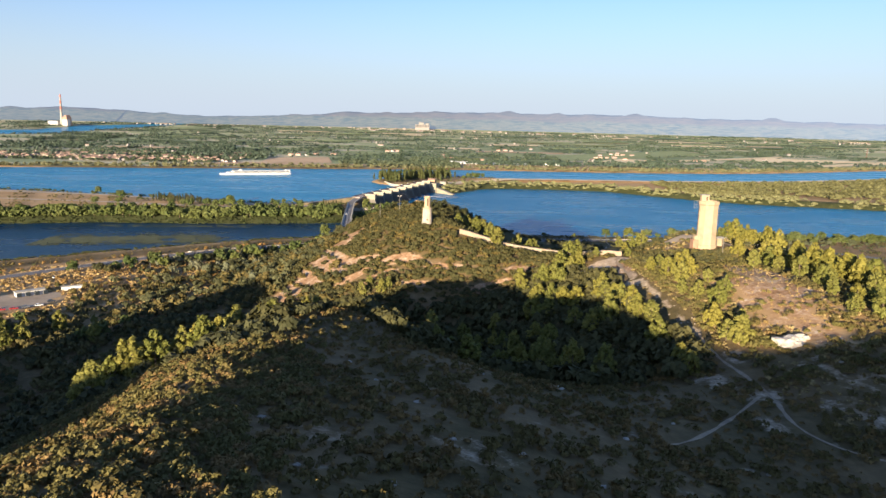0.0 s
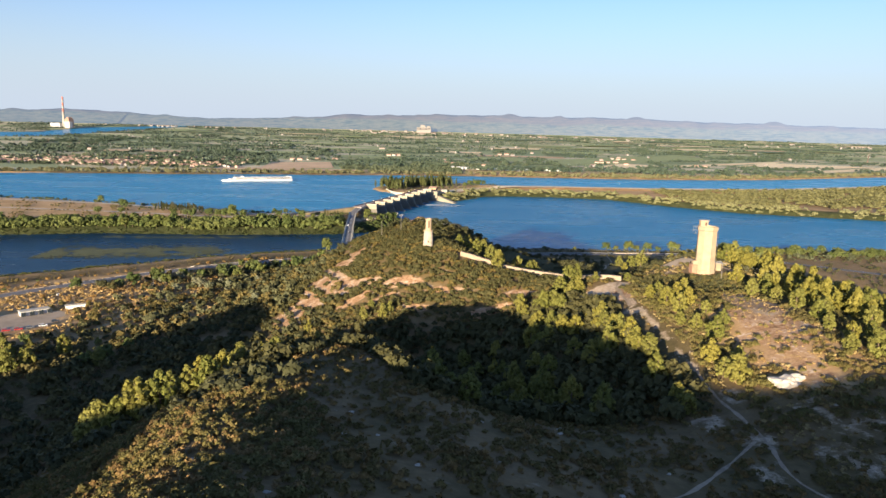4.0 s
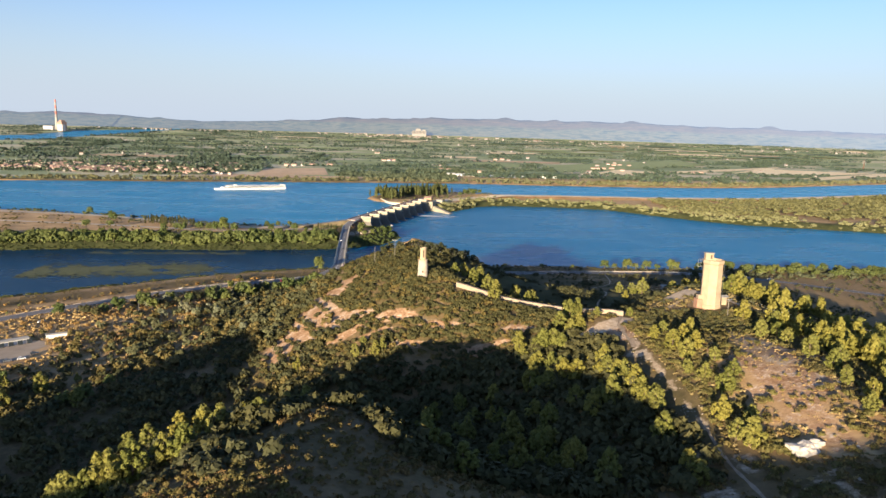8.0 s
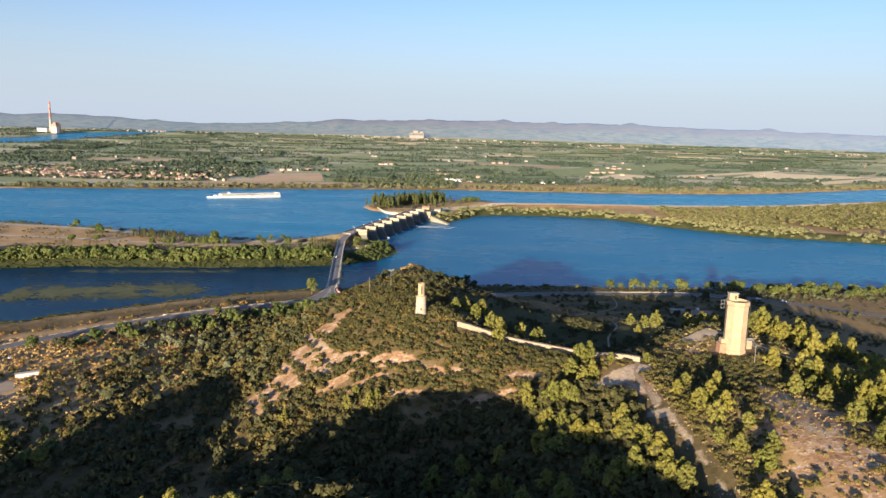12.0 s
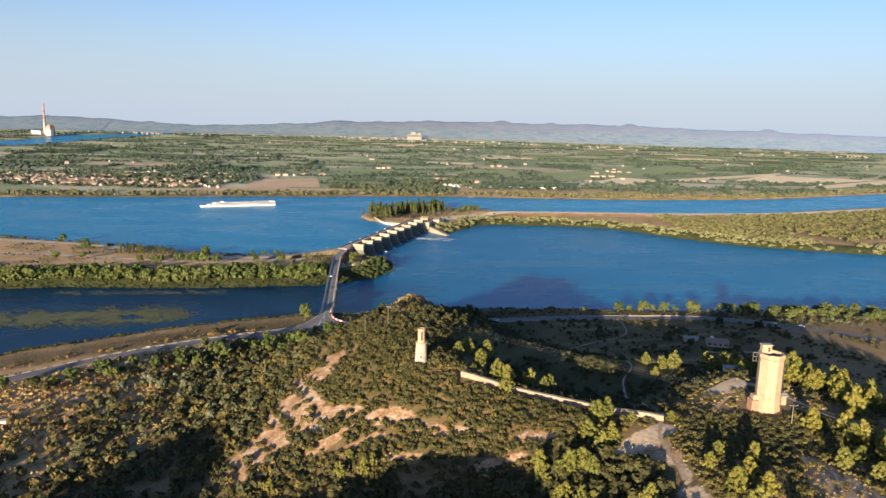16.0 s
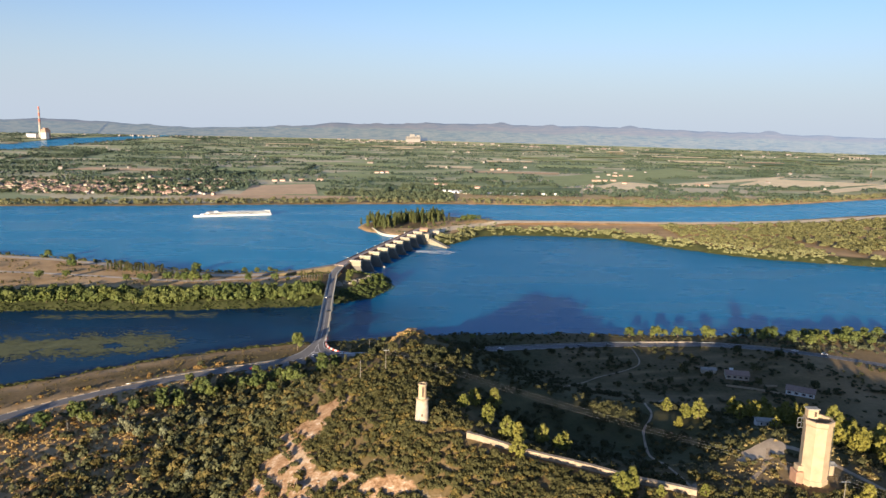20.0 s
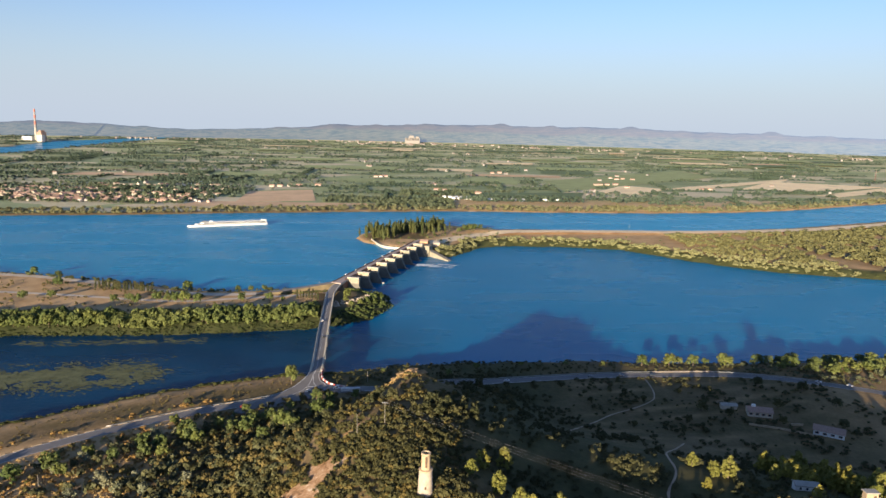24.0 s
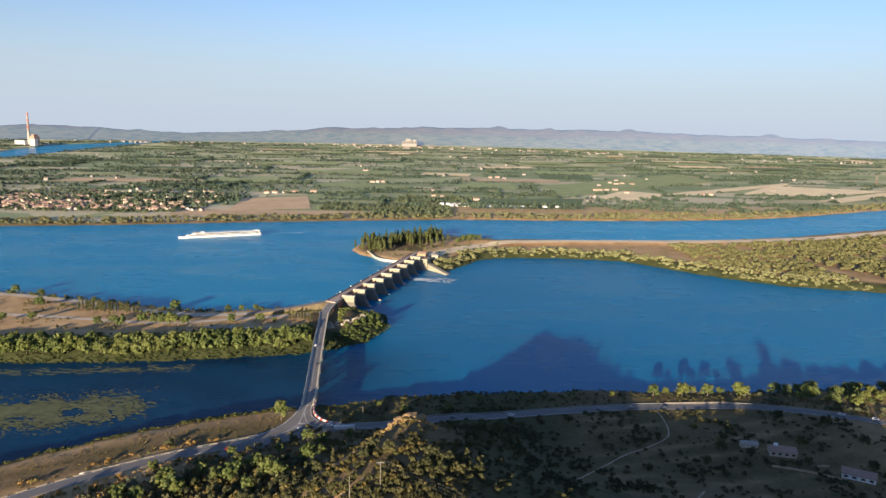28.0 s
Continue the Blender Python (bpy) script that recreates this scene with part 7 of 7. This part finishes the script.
# belts along the banks
gather("river_wood", scatter(5600, -760, -88, 690, 830, lambda x, y: belt(-8, -36)(x, y) * (near_line(x, y, [q[:2] for q in BRIDGE]) > 10) * (y > 690 + 0.1 * (x + 400)) * (inside_by(LOWER, x, y + 20) < 0) * np.clip(0.9 + 0.4 * waves(x, y, 23), 0.2, 1), 0.8, 2.0, seed=30), CLUMP, WILLOW, "belt of green willows along the embankment", "wood")
gather("reed_belt", scatter(14000, -760, -60, 690, 830, lambda x, y: belt(3, -11)(x, y) * (inside_by(LOWER, x, y + 25) < 0), 0.6, 1.2, (0.4, 0.7), seed=31, lift=0.3), MID, POPLAR, "green reeds and low bushes at the water's edge", "reeds")
gather("bank_scrub", scatter(14000, -330, -40, 480, 700, lambda x, y: belt(1, -15)(x, y) * (y < 700), 0.5, 1.05, (0.4, 0.8), seed=32, lift=0.2), MID, POPLAR, "low green scrub along the near water's edge", "scrub")
off_sand = lambda x, y: np.min([np.hypot((x - sx) / sa, (y - sy) / sb) for sx, sy, sa, sb in FLOOD_SAND], axis=0) > 1
gather("river_wood", scatter(9500, 20, 1050, 950, 1330, lambda x, y: off_sand(x, y) * belt(-2, -34)(x, y) * (inside_by(LOWER, x, y - 40) > -30) * np.clip(0.8 + 0.5 * waves(x, y, 19), 0.15, 1), 0.8, 1.7, (0.6, 0.95), seed=33), CLUMP, FLOODLEAF, "belt of yellow-green bushes along the far bank", "wood")
gather("reed_belt", scatter(12000, 20, 1050, 950, 1330, lambda x, y: belt(3, -10)(x, y), 0.6, 1.3, (0.4, 0.7), seed=34, lift=0.3), MID, POPLAR, "green reeds along the far bank", "reeds")
gather("flood_wood", scatter(10000, 330, 1500, 980, 1800, lambda x, y: off_sand(x, y) * (inside_by(LOWER, x, y) < -38) * (inside_by(UPPER, x, y) < -62) * (near_line(x, y, DIKE_ROAD) > 9) * (x > 420) * np.clip(0.85 + 0.7 * waves(x, y, 45, 2), 0, 1), 1.2, 2.5, (0.55, 0.9), seed=35), CLUMP, FLOODWOOD, "yellow-green wood between river and canal", "wood")
gather("dike_scrub", scatter(500, 60, 1200, 1230, 1640, lambda x, y: (inside_by(LOWER, x, y) < -30) * (inside_by(UPPER, x, y) < -6) * (near_line(x, y, DIKE_ROAD) > 6) * 0.4, 0.35, 0.8, seed=36), CLUMP, WILLOW, "scattered bushes on the dry dike", "scrub")
gather("hedge", scatter(6000, -760, -110, 860, 1040, lambda x, y: (np.abs(inside_by(UPPER, x, y) + 7) < 5) * 0.75 + (near_line(x, y, [(-420, 925), (-300, 890), (-230, 872)]) < 4) * 0.35, 0.4, 0.9, seed=37), CLUMP, POPLAR, "dark hedge along the embankment road", "hedge")
gather("embankment_bushes", scatter(3400, -760, -120, 780, 970, lambda x, y: (inside_by(LOWER, x, y) < -30) * (inside_by(UPPER, x, y) < -12) * (near_line(x, y, PEN_ROAD) > 8) * (near_line(x, y, PEN_TRACK) > 5) * np.clip(0.25 + 0.5 * waves(x, y, 18, 6) + np.clip((inside_by(LOWER, x, y) + 62) / 40, 0, 0.5), 0, 0.9), 0.18, 0.6, seed=38), CLUMP, GARRIGUE, "scattered olive bushes on the dry embankment", "scrub")
gather("island_scrub", scatter(700, -110, 130, 1180, 1470, lambda x, y: (inside_by(UPPER, x, y) < -3) * (inside_by(LOWER, x, y) < -14) * 0.35, 0.35, 0.8, seed=39), CLUMP, WILLOW, "low bushes on the island", "scrub")

# the plain: woods, hedges and orchards
FARCLUMP = [leaves(bush_lumps(120 + k, 9, 7.5, 5), 26, 3.2, 120 + k) for k in range(5)]


def far_gather(name, xy, lo, hi, material, label, category, seed):
    r = np.random.RandomState(seed)
    x, y = xy
    n = len(x)
    base = squash(np.c_[x, y, height(x, y)])
    s = np.hypot(base[:, 0], base[:, 1] - 90) / np.maximum(np.hypot(x, y - 90), 1)
    gather(name, np.c_[base, r.uniform(lo, hi, n) * s, r.uniform(0.8, 1.3, n), r.uniform(0, 6.283, n), r.randint(0, 1000, n)], FARCLUMP, material, label, category)


def hedge_rows(count, seed, y0, y1, spread, step, length):
    r = np.random.RandomState(seed)
    xs, ys = [], []
    for _ in range(count):
        y = y0 + (y1 - y0) * r.rand() ** 1.2
        x = r.uniform(*spread) * y
        a = r.choice((0.12, 0.12, 0.3, -0.05, 1.6, 0.18)) + 0.06 * r.randn()
        L = length * (0.4 + 1.1 * r.rand()) * (1 + (y - y0) / 5000)
        t = np.arange(0, L, step * (1 + (y - y0) / 3500))
        xs.append(x + t * math.cos(a) + r.randn(len(t)))
        ys.append(y + t * math.sin(a) + r.randn(len(t)))
    x, y = np.concatenate(xs), np.concatenate(ys)
    k = (np.maximum(inside_by(UPPER, x, y), inside_by(UPPER_FAR, x, y)) < -20)
    for corners, kind in FIELDS:
        k &= inside_by([tuple(c) for c in corners], x, y) < -4
    return x[k], y[k]


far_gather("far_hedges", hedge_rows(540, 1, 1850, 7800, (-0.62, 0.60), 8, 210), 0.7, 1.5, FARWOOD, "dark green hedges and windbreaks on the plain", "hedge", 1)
xw, yw = rp.uniform(-0.62, 0.72, 12000), 1800 + 6200 * rp.rand(12000) ** 1.25
xw = xw * yw
kw = (np.maximum(inside_by(UPPER, xw, yw), inside_by(UPPER_FAR, xw, yw)) < -20) & (waves(xw, yw, 240, 3) > np.interp(xw / yw, [-0.5, -0.1, 0.15, 0.6], [0.0, 0.1, 0.5, 0.65]))
for corners, kind in FIELDS:
    kw &= inside_by([tuple(c) for c in corners], xw, yw) < -8
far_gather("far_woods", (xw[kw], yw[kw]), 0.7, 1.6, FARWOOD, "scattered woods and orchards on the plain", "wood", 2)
xb = rp.uniform(-900, 2400, 4600)
yb = np.interp(xb, [p[0] for p in UPPER[1:14]], [p[1] for p in UPPER[1:14]]) + 5 + 80 * rp.rand(4600) ** 1.4
kb = rp.rand(4600) < np.clip(0.55 + 0.5 * waves(xb, yb, 30, 1), 0.05, 1)
far_gather("far_bank_bushes", (xb[kb], yb[kb]), 0.3, 1.0, BANKSCRUB, "green bushes along the far river bank", "scrub", 3)
xv = np.r_[rp.uniform(-230, 70, 700), rp.uniform(-1100, -480, 1300), rp.uniform(-60, 330, 500)]
yv = np.r_[rp.uniform(1690, 1900, 700), 1670 + 420 * rp.rand(1300) ** 1.2, rp.uniform(1960, 2120, 500)]
kv = (inside_by(UPPER, xv, yv) < -14)
for corners, kind in FIELDS:
    kv &= inside_by([tuple(c) for c in corners], xv, yv) < -4
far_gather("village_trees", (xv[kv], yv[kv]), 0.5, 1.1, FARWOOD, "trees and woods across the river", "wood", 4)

# the embankment: single trees, a row of dark conifers, cypresses by the bridge
for x, y, s in ((-201, 906, 0.75), (-187, 906, 0.65), (-173, 906, 0.6), (-185, 857, 0.9), (-158, 860, 0.9), (-144, 860, 0.5), (-257, 912, 1.2), (-393, 905, 1.1), (-400, 850, 0.9), (-375, 857, 0.8),
                (-295, 850, 0.8), (-268, 850, 1.0), (-247, 846, 1.1), (-448, 962, 1.0), (-420, 960, 0.7), (-307, 842, 0.9), (-283, 838, 1.0), (-256, 849, 0.9), (-238, 846, 1.2), (-226, 846, 1.0)):
    tree(WILLOWS[int(abs(x)) % 5], x, y, 1.2 * s, "embankment_tree", "rounded olive tree on the dry embankment", "trees on the embankment")
for k in range(26):
    u = k / 25
    tree(CONIFERS[k % 3], -350 + 62 * u + rp.randn(), 904 - 16 * u + 2 * rp.randn(), 0.8 + 0.35 * rp.rand(), "conifer_tree", "small dark conifer in a row on the embankment", "row of conifers")
for k in range(8):
    tree(CONIFERS[k % 3], -132 + 3.3 * k, 876 - 1.4 * k, 0.75 + 0.25 * rp.rand(), "cypress_tree", "small dark cypress beside the bridge ramp", "cypresses by the ramp")
# trees on the slope under the west road
for k in range(34):
    u = rp.rand()
    x, y = -235 + 150 * u + 5 * rp.randn(), 478 + 95 * u - 14 * rp.rand() + 3 * rp.randn()
    if near_line(np.array([x]), np.array([y]), ROAD_WEST)[0] > 9:
        tree((WILLOWS + OAKS)[k % 9], x, y, 0.75 + 0.45 * rp.rand(), "roadside_tree", "broad olive-green tree beside the road", "trees by the bridge end")
for s in scatter(1500, -640, -95, 700, 825, lambda x, y: belt(-9, -34)(x, y) * (inside_by(LOWER, x, y + 20) < 0) * (near_line(x, y, [q[:2] for q in BRIDGE]) > 13), 0.9, 1.55, seed=70)[:120]:
    tree(WILLOWS[int(s[6]) % 5], s[0], s[1], s[3], "bank_tree", "rounded green tree in the belt along the embankment", "trees along the embankment", s[5], s[2] - 0.3, 0.9 * s[4])
gather("straw_grass", scatter(9000, -330, -120, 360, 600, lambda x, y: clear_of(x, y) * (near_line(x, y, ROAD_WEST) > 6) * (inside_by(LOWER, x, y) < -62) * np.clip((-110 - x) / 50, 0, 1), 1.0, 2.6, seed=71), TUFT, STRAWGRASS, "golden dry grass on the slope by the road", "grass")
gather("bank_tufts", scatter(26000, -420, -60, 330, 660, lambda x, y: belt(-14, -52)(x, y) * (near_line(x, y, ROAD_WEST) > 6) * np.clip(0.35 + 0.7 * waves(x, y, 8, 3), 0, 1) * 0.8, 0.5, 1.5, seed=72), TUFT, GARRIGUE, "low brown weeds on the earth bank by the road", "weeds")
gather("olive_wood", scatter(1500, -300, -40, 300, 560, lambda x, y: west(x, y) * np.clip((near_line(x, y, ROAD_WEST) - 20) / 50, 0.1, 1), 0.45, 1.1, seed=73), CLUMP, GARRIGUE, "sunlit olive-brown trees on the western slope", "wood")
for x, y, s in ((-188, 306, 1.5), (-183, 313, 1.3), (-153, 320, 1.2), (-176, 332, 1.4), (-196, 318, 1.5), (-205, 330, 1.4)):
    tree(PINES[int(-x) % 6], x, y, s, "pine_tree", "bushy yellow-green Aleppo pine on the dry hillside", "pines on the hills")
# dark scrub added to fill a slope that only lies in shade
gather("oak_scrub", scatter(900, 100, 168, 306, 344, lambda x, y: clear_of(x, y) * 0.8, 0.35, 0.85, seed=74), MID, OAK, "dark scrub added for shade below the concrete tower", "scrub")
for k, (x, y, q) in enumerate(((3, 477, 1.0), (9, 470, 1.1), (6, 461, 0.9), (14, 464, 0.9), (18, 473, 0.8), (0, 468, 0.7), (24, 480, 0.8), (12, 480, 0.8), (31, 541, 0.9), (21, 503, 0.8), (19, 484, 0.8), (23, 470, 0.8), (36, 536, 0.7), (26, 520, 0.7), (34, 489, 0.8), (-24, 492, 1.0), (-17, 486, 0.9), (-28, 483, 0.8), (-52, 505, 0.9), (-58, 520, 1.1), (-72, 510, 1.0), (-66, 495, 0.9), (-78, 488, 1.1), (-88, 505, 1.2), (-60, 470, 0.9))):
    tree(OAKS[k % 4], x, y, q, "oak_tree", "rounded evergreen oak catching the low sun", "oaks behind the crest")
for k, (x, y, q) in enumerate(((-81, 534, 1.45), (-75, 531, 1.0), (-64, 552, 1.25), (-103, 541, 1.3), (-57, 556, 0.8), (-90, 522, 1.0))):
    tree(WILLOWS[(k + 2) % 5], x, y, q, "roadside_tree", "broad olive-green tree beside the road", "trees by the bridge end")
tree(CONIFERS[1], -45, 509, 0.8, "conifer_tree", "small dark conifer on the brow above the road", "")
gather("dry_grass", scatter(3500, -160, 160, -70, 45, lambda x, y: 0.8 + 0 * x, 0.8, 2.2, seed=75), TUFT, DRYBUSH, "dry straw-coloured grass tufts on the hilltop", "grass")
gather("garrigue_scrub", scatter(2500, -160, 160, -70, 45, lambda x, y: np.clip(0.5 + 0.5 * waves(x, y, 9), 0.1, 1), 0.8, 2.0, seed=76), SMALL, GARRIGUE, "low olive-green garrigue scrub on the hilltop", "scrub")
gather("hill_scrub", scatter(4200, 92, 260, 175, 345, lambda x, y: clear_of(x, y) * np.where((x > 104) & (x < 140) & (y < 300), 0.45, 1) * np.clip(0.6 + 0.5 * waves(x, y, 9, 4), 0.1, 1), 0.9, 2.4, seed=77), SMALL, FLANK, "golden-brown bushes between pines on the hill", "scrub")
gather("ramp_bushes", np.array([(x + rp.uniform(-2, 2), y - 7.5 + rp.uniform(-2, 2), 7.8 + 0.35 * (x + 150) / 10, rp.uniform(0.5, 1.1), 1.0, rp.rand() * 6, k) for k, (x, y) in enumerate([(-152 + 1.6 * i, 897 + 0.42 * i * 0.7) for i in range(30)])]), MID, WILLOW, "green bushes on the side of the embankment", "scrub")
on_slope = lambda x, y: np.clip((inside_by(BARE_SLOPE, x, y) + 3) / 4, 0, 1) * np.clip(0.7 + 0.5 * waves(x, y, 5, 2), 0.1, 1)
gather("dry_grass", scatter(1500, 100, 145, 186, 318, on_slope, 0.4, 1.0, seed=80), TUFT, STRAWGRASS, "dry straw grass tufts on the bare slope", "grass")
gather("dry_scrub", scatter(260, 100, 145, 186, 318, on_slope, 0.5, 1.4, seed=81), SMALL, FLANK, "low dry bushes on the bare slope", "scrub")
# rock crest above the bridge end
GOLDROCK = plain("golden_limestone", (0.34, 0.225, 0.115), 0.95, scale=0.25, vary=0.2, relief=0.6, grain=1.5)
for k, (x, y, q, f) in enumerate(((-17, 527, 2.6, 0.35), (-13, 528, 3.4, 0.35), (-8, 528, 4.2, 0.38), (-3, 529, 3.6, 0.36), (-21, 525, 2.0, 0.3), (-5, 525, 2.2, 0.3), (-11, 525, 1.8, 0.3), (-34, 505, 1.4, 0.35), (-42, 492, 1.4, 0.35), (-46, 481, 1.6, 0.35))):
    boulder("rock_ledge", x, y, q, f, "golden limestone ledge on the crest above the bridge", 900 + k, GOLDROCK, "rock crest")
gather("golden_grass", scatter(1500, -34, 10, 512, 536, lambda x, y: np.clip(1.5 - np.hypot((x + 11) / 16, (y - 526) / 8) ** 2, 0, 1) * np.clip(0.7 + 0.5 * waves(x, y, 4, 3), 0, 1), 0.7, 1.6, seed=93), TUFT, STRAWGRASS, "golden dry grass on the crest above the bridge", "grass")
for k, (x, y, q) in enumerate(((-157, 480, 1.0), (-150, 474, 0.8), (-163, 486, 0.9), (-182, 509, 0.9), (-146, 488, 0.7), (-171, 470, 0.8), (-135, 470, 0.9), (-190, 495, 0.8))):
    tree(SILVERS[k % 2], x, y, q, "silver_shrub", "pale silvery-green shrub among dry grass", "silvery shrubs")
